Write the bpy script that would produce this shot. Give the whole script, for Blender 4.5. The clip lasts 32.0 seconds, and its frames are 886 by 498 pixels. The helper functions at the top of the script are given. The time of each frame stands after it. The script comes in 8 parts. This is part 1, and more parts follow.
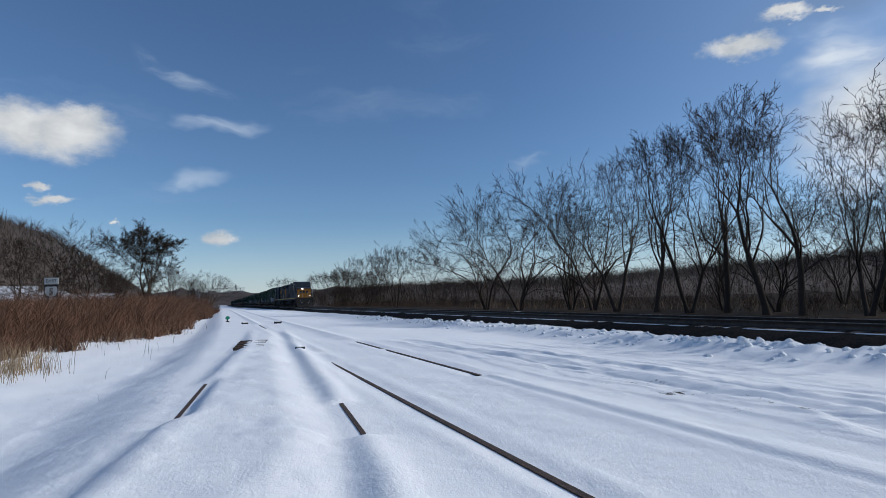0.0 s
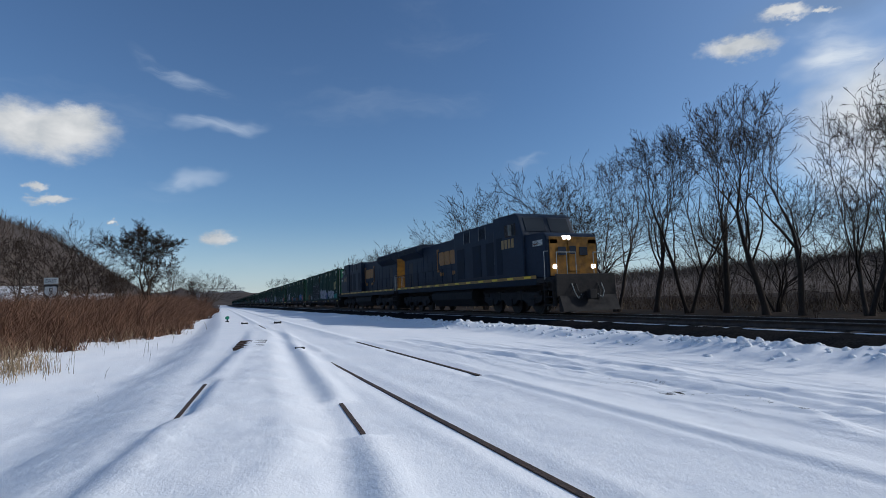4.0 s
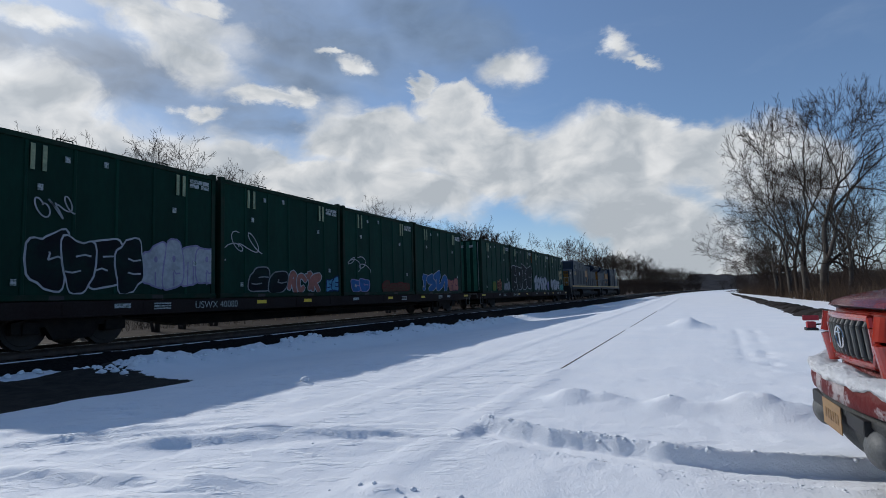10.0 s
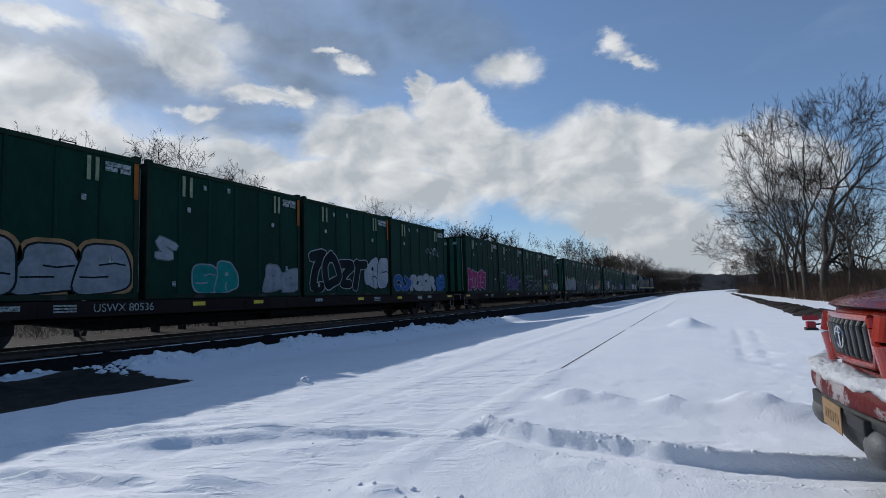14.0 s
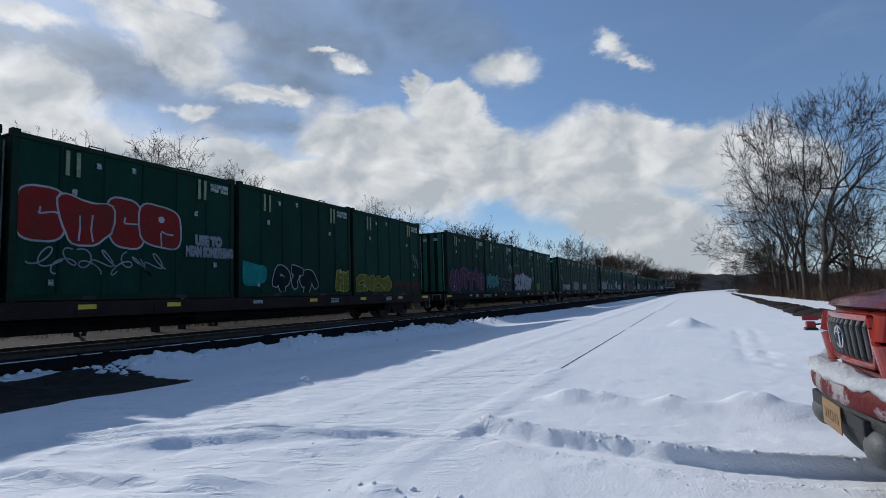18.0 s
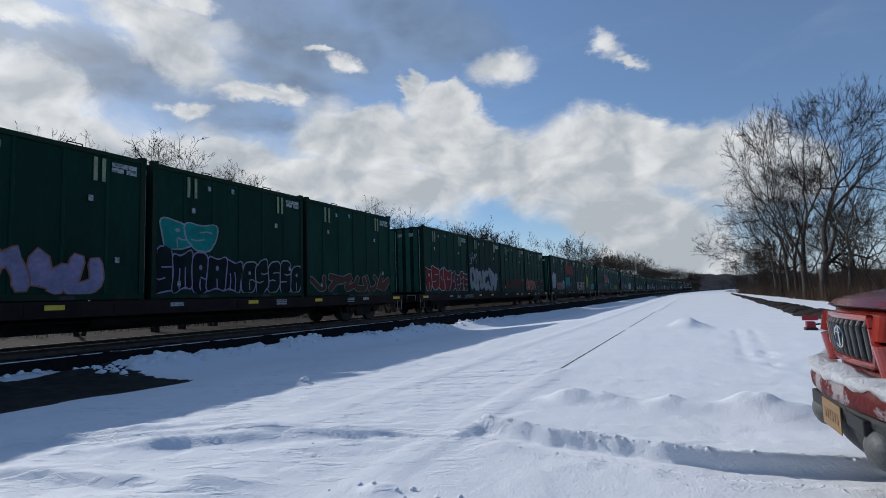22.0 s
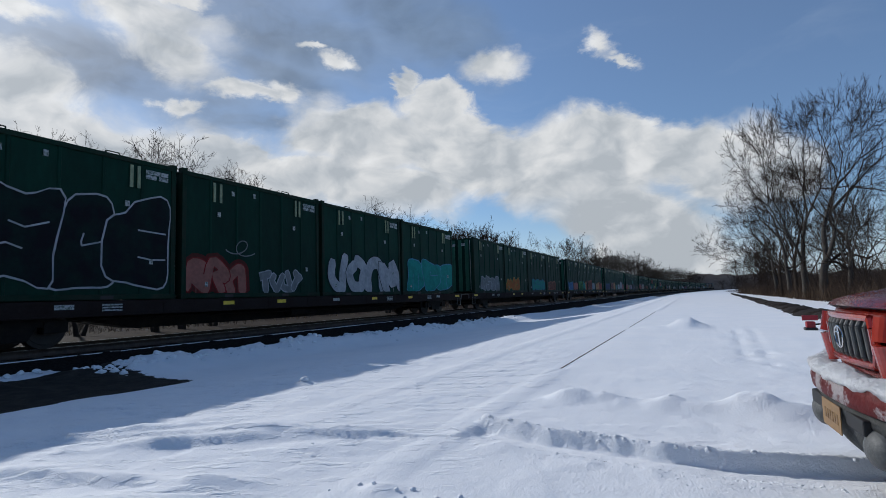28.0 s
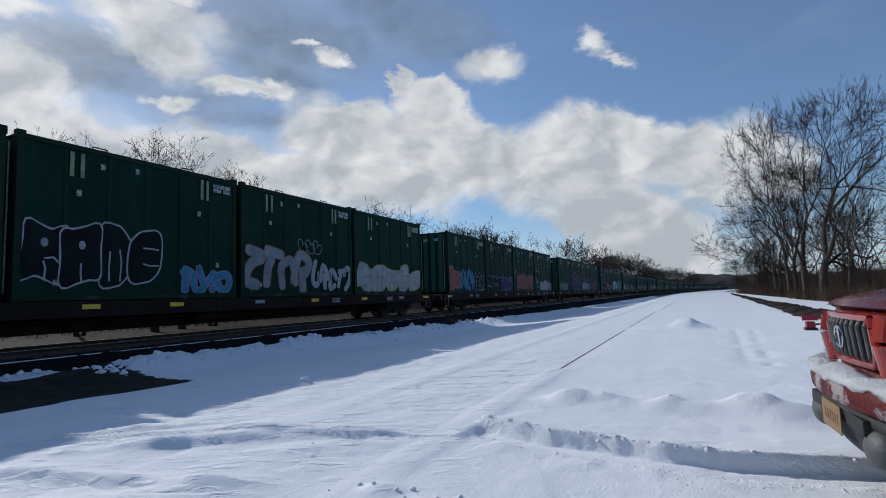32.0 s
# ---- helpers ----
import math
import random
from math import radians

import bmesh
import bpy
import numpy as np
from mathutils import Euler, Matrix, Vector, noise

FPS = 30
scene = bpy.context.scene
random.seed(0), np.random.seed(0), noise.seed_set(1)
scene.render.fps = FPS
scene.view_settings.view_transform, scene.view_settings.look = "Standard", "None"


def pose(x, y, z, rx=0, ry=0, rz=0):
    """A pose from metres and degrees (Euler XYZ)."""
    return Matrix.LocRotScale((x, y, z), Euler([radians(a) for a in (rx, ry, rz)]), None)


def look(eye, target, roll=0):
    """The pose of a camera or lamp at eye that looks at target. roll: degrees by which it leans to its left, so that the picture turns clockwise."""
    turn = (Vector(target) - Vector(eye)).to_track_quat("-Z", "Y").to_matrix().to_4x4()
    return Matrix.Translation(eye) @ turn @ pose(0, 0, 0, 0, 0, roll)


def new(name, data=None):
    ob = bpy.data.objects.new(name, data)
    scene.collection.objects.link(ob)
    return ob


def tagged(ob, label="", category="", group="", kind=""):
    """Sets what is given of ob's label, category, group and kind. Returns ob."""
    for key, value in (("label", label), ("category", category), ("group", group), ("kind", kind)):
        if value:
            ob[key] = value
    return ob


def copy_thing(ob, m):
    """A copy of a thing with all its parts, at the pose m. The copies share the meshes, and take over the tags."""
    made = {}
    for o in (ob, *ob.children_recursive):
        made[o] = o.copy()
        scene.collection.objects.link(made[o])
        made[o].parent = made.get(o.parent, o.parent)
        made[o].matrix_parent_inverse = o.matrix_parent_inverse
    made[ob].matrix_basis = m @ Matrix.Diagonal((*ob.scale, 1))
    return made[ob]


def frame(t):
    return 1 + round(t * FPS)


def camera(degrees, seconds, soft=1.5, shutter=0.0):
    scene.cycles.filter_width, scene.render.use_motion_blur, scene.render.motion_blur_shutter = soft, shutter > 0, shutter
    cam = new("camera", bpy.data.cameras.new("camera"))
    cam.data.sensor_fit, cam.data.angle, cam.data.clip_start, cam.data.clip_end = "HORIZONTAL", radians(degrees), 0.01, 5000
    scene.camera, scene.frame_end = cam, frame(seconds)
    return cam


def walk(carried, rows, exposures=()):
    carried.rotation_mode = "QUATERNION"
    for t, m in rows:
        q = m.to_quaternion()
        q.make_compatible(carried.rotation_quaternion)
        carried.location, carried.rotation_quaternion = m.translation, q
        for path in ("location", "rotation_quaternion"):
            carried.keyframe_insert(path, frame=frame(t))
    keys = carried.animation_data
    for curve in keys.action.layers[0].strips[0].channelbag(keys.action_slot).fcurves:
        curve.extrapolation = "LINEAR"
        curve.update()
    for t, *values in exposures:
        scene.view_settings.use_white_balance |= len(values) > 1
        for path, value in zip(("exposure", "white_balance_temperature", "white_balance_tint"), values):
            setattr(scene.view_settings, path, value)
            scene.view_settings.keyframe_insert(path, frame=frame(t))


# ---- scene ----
cam = camera(79.2, 32.0, soft=0.8)
EYE = 1.05
TURNS = [
    (0.0, 95.16, 1.9, 67.53), (5.7, 95.16, 1.9, 67.5), (6.0, 95.13, 1.65, 63.4), (6.2, 94.85, 1.7, 46.3),
    (6.4, 94.85, 1.7, 25.9), (6.6, 94.75, 1.7, 7.6), (6.8, 94.6, 1.7, -6.0), (7.0, 94.6, 1.8, -16.2),
    (7.1, 94.6, 1.8, -21.0), (7.5, 94.3, 1.5, -36.1), (8.0, 94.16, 1.4, -54.1), (8.5, 94.5, 1.55, -62.6),
    (9.0, 94.9, 1.73, -64.23), (9.5, 95.06, 1.75, -64.77), (10.0, 95.07, 1.76, -64.9), (32.0, 95.07, 1.76, -64.94),
]
walk(cam, [(t, pose(0, 0, EYE, rx, ry, rz)) for t, rx, ry, rz in TURNS],
     exposures=[(0.0, 0.0, 6250, 10), (32.0, 0.0, 6250, 10)])

# ---- light ----
SUN_AZ, SUN_EL = 72.0, 28.6     # degrees from +x towards +y, and above the horizon


def heading(az, el):
    a, e = radians(az), radians(el)
    return Vector((math.cos(e) * math.cos(a), math.cos(e) * math.sin(a), math.sin(e)))


world = bpy.data.worlds.new("sky")
scene.world = world
world.use_nodes = True
wn, wl = world.node_tree.nodes, world.node_tree.links
sky = wn.new("ShaderNodeTexSky")
sky.sky_type = "NISHITA"
sky.sun_disc = False
sky.sun_elevation = radians(SUN_EL)
sky.sun_rotation = radians(90 - SUN_AZ)
sky.altitude, sky.air_density, sky.dust_density, sky.ozone_density = 100, 1.05, 0.05, 6.0
wn["Background"].inputs["Strength"].default_value = 0.096
wl.new(sky.outputs[0], wn["Background"].inputs["Color"])

sun = new("sun", bpy.data.lights.new("sun", "SUN"))
sun.data.energy, sun.data.angle, sun.data.color = 3.5, radians(0.6), (1.0, 0.97, 0.92)
sun.matrix_world = look(heading(SUN_AZ, SUN_EL) * 100, (0, 0, 0))


# ---- materials ----
def mat(name, color, rough=0.6, metal=0.0, vary=0.0, scale=8.0, bump=0.0, bump_scale=40.0, second=None, patch=0.5,
        spec=0.5, per_object=0.0, sharp=0.12, stretch=(1, 1, 1)):
    """Principled paint with noise in its colour (towards second), its gloss and its relief."""
    m = bpy.data.materials.new(name)
    m.use_nodes = True
    n, l = m.node_tree.nodes, m.node_tree.links
    b = n["Principled BSDF"]
    b.inputs["Roughness"].default_value, b.inputs["Metallic"].default_value = rough, metal
    b.inputs["Specular IOR Level"].default_value = spec
    b.inputs["Base Color"].default_value = (*color, 1)
    m.diffuse_color = (*color, 1)
    if vary or second or bump:
        tc = n.new("ShaderNodeTexCoord")
        mp = n.new("ShaderNodeMapping")
        mp.inputs["Scale"].default_value = stretch
        l.new(tc.outputs["Object"], mp.inputs["Vector"])
        big = n.new("ShaderNodeTexNoise")
        big.inputs["Scale"].default_value, big.inputs["Detail"].default_value = scale, 6
        big.inputs["Roughness"].default_value = 0.65
        l.new(mp.outputs[0], big.inputs["Vector"])
        ramp = n.new("ShaderNodeMapRange")
        ramp.inputs["From Min"].default_value, ramp.inputs["From Max"].default_value = patch - sharp, patch + sharp
        l.new(big.outputs["Fac"], ramp.inputs["Value"])
        mix = n.new("ShaderNodeMix")
        mix.data_type = "RGBA"
        other = second or tuple(max(0.0, c * (1 - vary)) for c in color)
        mix.inputs[6].default_value, mix.inputs[7].default_value = (*color, 1), (*other, 1)
        l.new(ramp.outputs[0], mix.inputs[0])
        out = mix.outputs[2]
        fine = n.new("ShaderNodeTexNoise")
        fine.inputs["Scale"].default_value, fine.inputs["Detail"].default_value = bump_scale, 4
        l.new(mp.outputs[0], fine.inputs["Vector"])
        grain = n.new("ShaderNodeMix")
        grain.data_type, grain.blend_type = "RGBA", "MULTIPLY"
        grain.inputs[0].default_value = min(1.0, vary)
        l.new(out, grain.inputs[6])
        gr = n.new("ShaderNodeMapRange")
        gr.inputs["From Min"].default_value, gr.inputs["From Max"].default_value = 0.25, 0.7
        gr.inputs["To Min"].default_value, gr.inputs["To Max"].default_value = 0.45, 1.15
        l.new(fine.outputs["Fac"], gr.inputs["Value"])
        l.new(gr.outputs[0], grain.inputs[7])
        out = grain.outputs[2]
        if per_object:
            info = n.new("ShaderNodeObjectInfo")
            pr = n.new("ShaderNodeMapRange")
            pr.inputs["To Min"].default_value, pr.inputs["To Max"].default_value = 1 - per_object, 1 + per_object
            l.new(info.outputs["Random"], pr.inputs["Value"])
            pm = n.new("ShaderNodeMix")
            pm.data_type, pm.blend_type = "RGBA", "MULTIPLY"
            pm.inputs[0].default_value = 1
            l.new(out, pm.inputs[6])
            l.new(pr.outputs[0], pm.inputs[7])
            out = pm.outputs[2]
        l.new(out, b.inputs["Base Color"])
        if bump:
            bp = n.new("ShaderNodeBump")
            bp.inputs["Strength"].default_value, bp.inputs["Distance"].default_value = bump, 0.02
            l.new(fine.outputs["Fac"], bp.inputs["Height"])
            l.new(bp.outputs[0], b.inputs["Normal"])
    return m


def glow(name, color, strength):
    m = bpy.data.materials.new(name)
    m.use_nodes = True
    b = m.node_tree.nodes["Principled BSDF"]
    b.inputs["Base Color"].default_value = (*color, 1)
    b.inputs["Emission Color"].default_value = (*color, 1)
    b.inputs["Emission Strength"].default_value = strength
    return m


def glass(name, tint, rough=0.05):
    m = bpy.data.materials.new(name)
    m.use_nodes = True
    b = m.node_tree.nodes["Principled BSDF"]
    b.inputs["Base Color"].default_value = (*tint, 1)
    b.inputs["Roughness"].default_value = rough
    b.inputs["Specular IOR Level"].default_value = 0.35
    return m


def ground_material():
    """Snow that thins to wet dirt where the mesh attribute 'bare' says the ground is bare."""
    m = bpy.data.materials.new("snow_ground")
    m.use_nodes = True
    n, l = m.node_tree.nodes, m.node_tree.links
    b = n["Principled BSDF"]
    tc = n.new("ShaderNodeTexCoord")

    def noise_tex(scale, detail=5, rough=0.6, stretch=(1, 1, 1), turn=0.0):
        mp = n.new("ShaderNodeMapping")
        mp.inputs["Scale"].default_value = stretch
        mp.inputs["Rotation"].default_value = (0, 0, turn)
        l.new(tc.outputs["Object"], mp.inputs["Vector"])
        t = n.new("ShaderNodeTexNoise")
        t.inputs["Scale"].default_value, t.inputs["Detail"].default_value = scale, detail
        t.inputs["Roughness"].default_value = rough
        l.new(mp.outputs[0], t.inputs["Vector"])
        return t.outputs["Fac"]

    def ranged(v, a, b_, c, d):
        r = n.new("ShaderNodeMapRange")
        for k, x in zip(("From Min", "From Max", "To Min", "To Max"), (a, b_, c, d)):
            r.inputs[k].default_value = x
        l.new(v, r.inputs["Value"])
        return r.outputs[0]

    def mixed(fac, one, two, blend="MIX"):
        x = n.new("ShaderNodeMix")
        x.data_type, x.blend_type = "RGBA", blend
        for sock, v in ((x.inputs[0], fac), (x.inputs[6], one), (x.inputs[7], two)):
            if isinstance(v, (int, float)):
                sock.default_value = v
            elif isinstance(v, tuple):
                sock.default_value = (*v, 1)
            else:
                l.new(v, sock)
        return x.outputs[2]

    grain = noise_tex(55, 4, 0.7)
    crust = noise_tex(6, 6, 0.62, (1.0, 1.5, 1), 0.35)
    wide = noise_tex(0.9, 5, 0.6)
    snow = mixed(ranged(wide, 0.35, 0.65, 0, 1), (0.84, 0.86, 0.885), (0.90, 0.905, 0.915))
    snow = mixed(ranged(grain, 0.3, 0.7, 0, 0.35), snow, (0.78, 0.80, 0.83))
    dirt = mixed(ranged(noise_tex(4, 6, 0.7), 0.4, 0.62, 0, 1), (0.032, 0.032, 0.03), (0.065, 0.058, 0.05))
    dirt = mixed(ranged(grain, 0.35, 0.65, 0, 0.6), dirt, (0.02, 0.02, 0.02))
    brown = mixed(ranged(noise_tex(2.5, 6, 0.7), 0.4, 0.62, 0, 1), (0.05, 0.037, 0.028), (0.026, 0.02, 0.016))
    at = n.new("ShaderNodeAttribute")
    at.attribute_name = "bare"
    at2 = n.new("ShaderNodeAttribute")
    at2.attribute_name = "weedy"
    edge = n.new("ShaderNodeMath")
    edge.operation = "ADD"
    l.new(at.outputs["Fac"], edge.inputs[0])
    l.new(ranged(noise_tex(3.2, 7, 0.7), 0.3, 0.7, -0.32, 0.32), edge.inputs[1])
    bare = ranged(edge.outputs[0], 0.46, 0.56, 0, 1)
    edge2 = n.new("ShaderNodeMath")
    edge2.operation = "ADD"
    l.new(at2.outputs["Fac"], edge2.inputs[0])
    l.new(ranged(noise_tex(1.1, 7, 0.75), 0.3, 0.7, -0.45, 0.45), edge2.inputs[1])
    weedy = ranged(edge2.outputs[0], 0.4, 0.62, 0, 1)
    col = mixed(weedy, mixed(bare, snow, dirt), brown)
    l.new(col, b.inputs["Base Color"])
    l.new(ranged(bare, 0, 1, 0.8, 0.6), b.inputs["Roughness"])
    rough_ground = n.new("ShaderNodeMath")
    rough_ground.operation = "MAXIMUM"
    l.new(bare, rough_ground.inputs[0])
    l.new(weedy, rough_ground.inputs[1])
    l.new(ranged(rough_ground.outputs[0], 0, 1, 0.12, 0.015), b.inputs["Specular IOR Level"])
    # thin broken crust with sharp lips, lying across the wind
    at3 = n.new("ShaderNodeAttribute")
    at3.attribute_name = "crust"
    lips = None
    for scale, lo, hi in ((1.6, 0.52, 0.55), (5.0, 0.56, 0.60)):
        mp = n.new("ShaderNodeMapping")
        mp.vector_type = "TEXTURE"
        mp.inputs["Rotation"].default_value = (0, 0, math.radians(115))
        mp.inputs["Scale"].default_value = (2.6, 1.0, 1.0)
        l.new(tc.outputs["Object"], mp.inputs["Vector"])
        t = n.new("ShaderNodeTexNoise")
        t.inputs["Scale"].default_value, t.inputs["Detail"].default_value, t.inputs["Roughness"].default_value = scale, 6, 0.6
        l.new(mp.outputs[0], t.inputs["Vector"])
        plate = ranged(t.outputs["Fac"], lo, hi, 0, 1 if scale < 3 else 0.6)
        if lips is None:
            lips = plate
        else:
            both = n.new("ShaderNodeMath")
            both.operation = "ADD"
            l.new(lips, both.inputs[0])
            l.new(plate, both.inputs[1])
            lips = both.outputs[0]
    amount = n.new("ShaderNodeMath")
    amount.operation = "MULTIPLY"
    l.new(lips, amount.inputs[0])
    l.new(at3.outputs["Fac"], amount.inputs[1])
    b0 = n.new("ShaderNodeBump")
    b0.inputs["Strength"].default_value, b0.inputs["Distance"].default_value = 0.45, 0.025
    l.new(amount.outputs[0], b0.inputs["Height"])
    b1 = n.new("ShaderNodeBump")
    l.new(b0.outputs[0], b1.inputs["Normal"])
    b1.inputs["Strength"].default_value, b1.inputs["Distance"].default_value = 0.3, 0.03
    l.new(crust, b1.inputs["Height"])
    b2 = n.new("ShaderNodeBump")
    b2.inputs["Strength"].default_value, b2.inputs["Distance"].default_value = 0.7, 0.008
    l.new(grain, b2.inputs["Height"])
    l.new(b1.outputs[0], b2.inputs["Normal"])
    l.new(b2.outputs[0], b.inputs["Normal"])
    return m


SNOW = mat("snow", (0.87, 0.885, 0.905), 0.55, vary=0.08, scale=6, bump=0.7, bump_scale=35, spec=0.35)
SNOW_GROUND = ground_material()
BALLAST = mat("ballast", (0.03, 0.028, 0.027), 0.9, spec=0.02, vary=0.7, scale=18, bump=1.0, bump_scale=26, second=(0.012, 0.0115, 0.0115))
RAIL = mat("rail_steel", (0.09, 0.065, 0.05), 0.6, 0.3, vary=0.4, scale=6, bump=0.3, bump_scale=60, second=(0.055, 0.038, 0.03))
RAIL_TOP = mat("rail_running_face", (0.45, 0.44, 0.43), 0.28, 1.0, vary=0.3, scale=5)
RUSTY = mat("rusty_rail", (0.085, 0.05, 0.034), 0.85, 0.0, vary=0.5, scale=14, bump=0.6, bump_scale=70, second=(0.04, 0.025, 0.02))
TIE = mat("old_tie_wood", (0.075, 0.058, 0.045), 0.9, vary=0.5, scale=5, bump=0.8, bump_scale=30, stretch=(1, 0.2, 1), per_object=0.25)
BARK = mat("bark", (0.062, 0.046, 0.036), 0.9, spec=0.1, vary=0.5, scale=3, bump=1.0, bump_scale=22, second=(0.05, 0.038, 0.031), stretch=(1, 1, 0.3))
TWIG = mat("twigs", (0.045, 0.033, 0.026), 0.9, spec=0.1, vary=0.3, scale=1.2, second=(0.026, 0.019, 0.015))
PALE_BARK = mat("pale_bark", (0.08, 0.066, 0.054), 0.85, vary=0.5, scale=3, bump=0.8, bump_scale=20, second=(0.05, 0.041, 0.034))
REED = mat("dry_reed", (0.20, 0.11, 0.07), 0.9, spec=0.15, vary=0.45, scale=0.9, second=(0.10, 0.055, 0.038))
STRAW = mat("pale_straw", (0.34, 0.25, 0.15), 0.85, vary=0.4, scale=1.5, second=(0.25, 0.18, 0.11))
WEED = mat("brown_weed", (0.12, 0.082, 0.055), 0.9, spec=0.1, vary=0.4, scale=0.5, second=(0.05, 0.033, 0.024))
BRUSH = mat("leafless_brush", (0.08, 0.057, 0.043), 0.9, spec=0.1, vary=0.4, scale=0.3, second=(0.05, 0.036, 0.028))
WOODS = mat("bare_woods", (0.10, 0.076, 0.062), 0.9, spec=0.1, vary=0.4, scale=0.03, second=(0.13, 0.10, 0.083))
HILL = mat("wooded_slope", (0.095, 0.073, 0.06), 0.95, spec=0.1, vary=0.5, scale=0.05, second=(0.14, 0.112, 0.093), bump=0.6, bump_scale=0.5)
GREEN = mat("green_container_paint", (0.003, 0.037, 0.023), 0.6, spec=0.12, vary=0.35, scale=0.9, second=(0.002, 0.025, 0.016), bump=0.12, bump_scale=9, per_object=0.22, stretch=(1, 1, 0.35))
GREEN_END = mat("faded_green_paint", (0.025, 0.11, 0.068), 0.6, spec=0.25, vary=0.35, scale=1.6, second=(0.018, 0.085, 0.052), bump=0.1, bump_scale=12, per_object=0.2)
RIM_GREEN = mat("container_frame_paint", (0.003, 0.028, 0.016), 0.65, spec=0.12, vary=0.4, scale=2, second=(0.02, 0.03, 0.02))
GALV = mat("scuffed_grey_steel", (0.32, 0.34, 0.33), 0.5, 0.5, vary=0.4, scale=4)
DECK = mat("brown_flatcar_paint", (0.024, 0.014, 0.012), 0.8, spec=0.15, vary=0.5, scale=1.3, bump=0.4, bump_scale=20, second=(0.028, 0.02, 0.018), per_object=0.3)
DECK_TOP = mat("walked_deck_steel", (0.05, 0.042, 0.038), 0.42, 0.5, vary=0.5, scale=2.2, bump=0.3, bump_scale=30, second=(0.022, 0.017, 0.015), per_object=0.3)
UNDER = mat("oily_black_steel", (0.009, 0.0082, 0.0078), 0.75, spec=0.15, vary=0.4, scale=4, bump=0.4, bump_scale=25, second=(0.019, 0.015, 0.012))
# underframe steel with lens glare put into its colour, hence lighter than UNDER
LOCO_UNDER = mat("glare_lifted_dark_steel", (0.018, 0.018, 0.02), 0.75, spec=0.15, vary=0.4, scale=3, bump=0.4, bump_scale=25, second=(0.028, 0.026, 0.026))
WHEEL = mat("wheel_steel", (0.03, 0.024, 0.02), 0.6, 0.3, vary=0.4, scale=6)
NAVY = mat("dark_blue_locomotive_paint", (0.011, 0.019, 0.034), 0.5, spec=0.15, vary=0.3, scale=0.8, second=(0.015, 0.026, 0.045), bump=0.1, bump_scale=8)
NAVY_GREY = mat("grime_blue_grey_paint", (0.010, 0.018, 0.032), 0.6, spec=0.12, vary=0.35, scale=1.2, second=(0.01, 0.015, 0.022))
CAB_YELLOW = mat("locomotive_yellow", (0.27, 0.125, 0.018), 0.5, spec=0.2, vary=0.35, scale=2.5, second=(0.15, 0.075, 0.018))
STRIPE = mat("weathered_yellow_stripe", (0.30, 0.17, 0.03), 0.55, vary=0.4, scale=3, second=(0.20, 0.115, 0.03))
REFLECT = mat("reflective_yellow", (0.75, 0.52, 0.03), 0.4, vary=0.15, scale=6)
MARK = mat("faded_yellow_emblem", (0.36, 0.16, 0.03), 0.55, vary=0.3, scale=5, second=(0.24, 0.11, 0.03))
NUMBER = mat("pale_yellow_lettering", (0.30, 0.20, 0.08), 0.6, vary=0.2, scale=6)
WHITE = mat("chalky_white_paint", (0.42, 0.44, 0.44), 0.7, spec=0.3, vary=0.35, scale=22, patch=0.52, sharp=0.05, second=(0.10, 0.14, 0.12))
STRIP = mat("pale_yellow_strip", (0.30, 0.33, 0.19), 0.6, vary=0.3, scale=6, second=(0.16, 0.20, 0.12))
GRILLE_RED = mat("rusty_louvre", (0.13, 0.05, 0.03), 0.7, vary=0.4, scale=9)
DARK = mat("near_black_metal", (0.012, 0.012, 0.013), 0.6, vary=0.3, scale=8)
WINDOW = glass("cab_window_glass", (0.02, 0.025, 0.03))
LAMP = glow("headlight_glow", (1.0, 0.93, 0.8), 4.0)
CHROME = mat("chrome", (0.8, 0.8, 0.8), 0.12, 1.0, vary=0.1, scale=20)
CARRED = mat("red_car_paint", (0.33, 0.028, 0.014), 0.25, vary=0.12, scale=3, second=(0.20, 0.016, 0.014))
CARRED.node_tree.nodes["Principled BSDF"].inputs["Coat Weight"].default_value = 0.7
GREYPLASTIC = mat("grey_plastic", (0.10, 0.105, 0.105), 0.6, vary=0.3, scale=10, bump=0.2, bump_scale=60)
TYRE = mat("tyre_rubber", (0.02, 0.02, 0.02), 0.85, vary=0.3, scale=12, bump=0.3)
TANDARK = mat("worn_plate_ink", (0.19, 0.11, 0.045), 0.6, vary=0.2, scale=12)
TANPLATE = mat("gold_plate", (0.27, 0.155, 0.055), 0.5, vary=0.2, scale=12)
SIGNAL_RED = mat("switch_stand_red", (0.42, 0.02, 0.03), 0.5, vary=0.3, scale=10)
SIGN_GREEN = mat("switch_target_green", (0.01, 0.22, 0.13), 0.5, vary=0.3, scale=8)
SIGNWHITE = mat("sign_white", (0.72, 0.73, 0.72), 0.5, vary=0.15, scale=6)
SIGNBLACK = mat("sign_black", (0.015, 0.015, 0.015), 0.5, vary=0.2, scale=10)
ALU = mat("dull_aluminium", (0.42, 0.43, 0.44), 0.5, 0.6, vary=0.3, scale=3)
SIDING_WHITE = mat("white_clapboard", (0.66, 0.66, 0.63), 0.7, vary=0.15, scale=2)
ROOF_GREY = mat("snowy_roof", (0.62, 0.64, 0.67), 0.7, vary=0.3, scale=1.2, second=(0.25, 0.24, 0.23))
MUD = mat("dark_mud", (0.018, 0.014, 0.012), 0.9, spec=0.2, vary=0.5, scale=5, bump=1.0, bump_scale=14, second=(0.028, 0.021, 0.017))


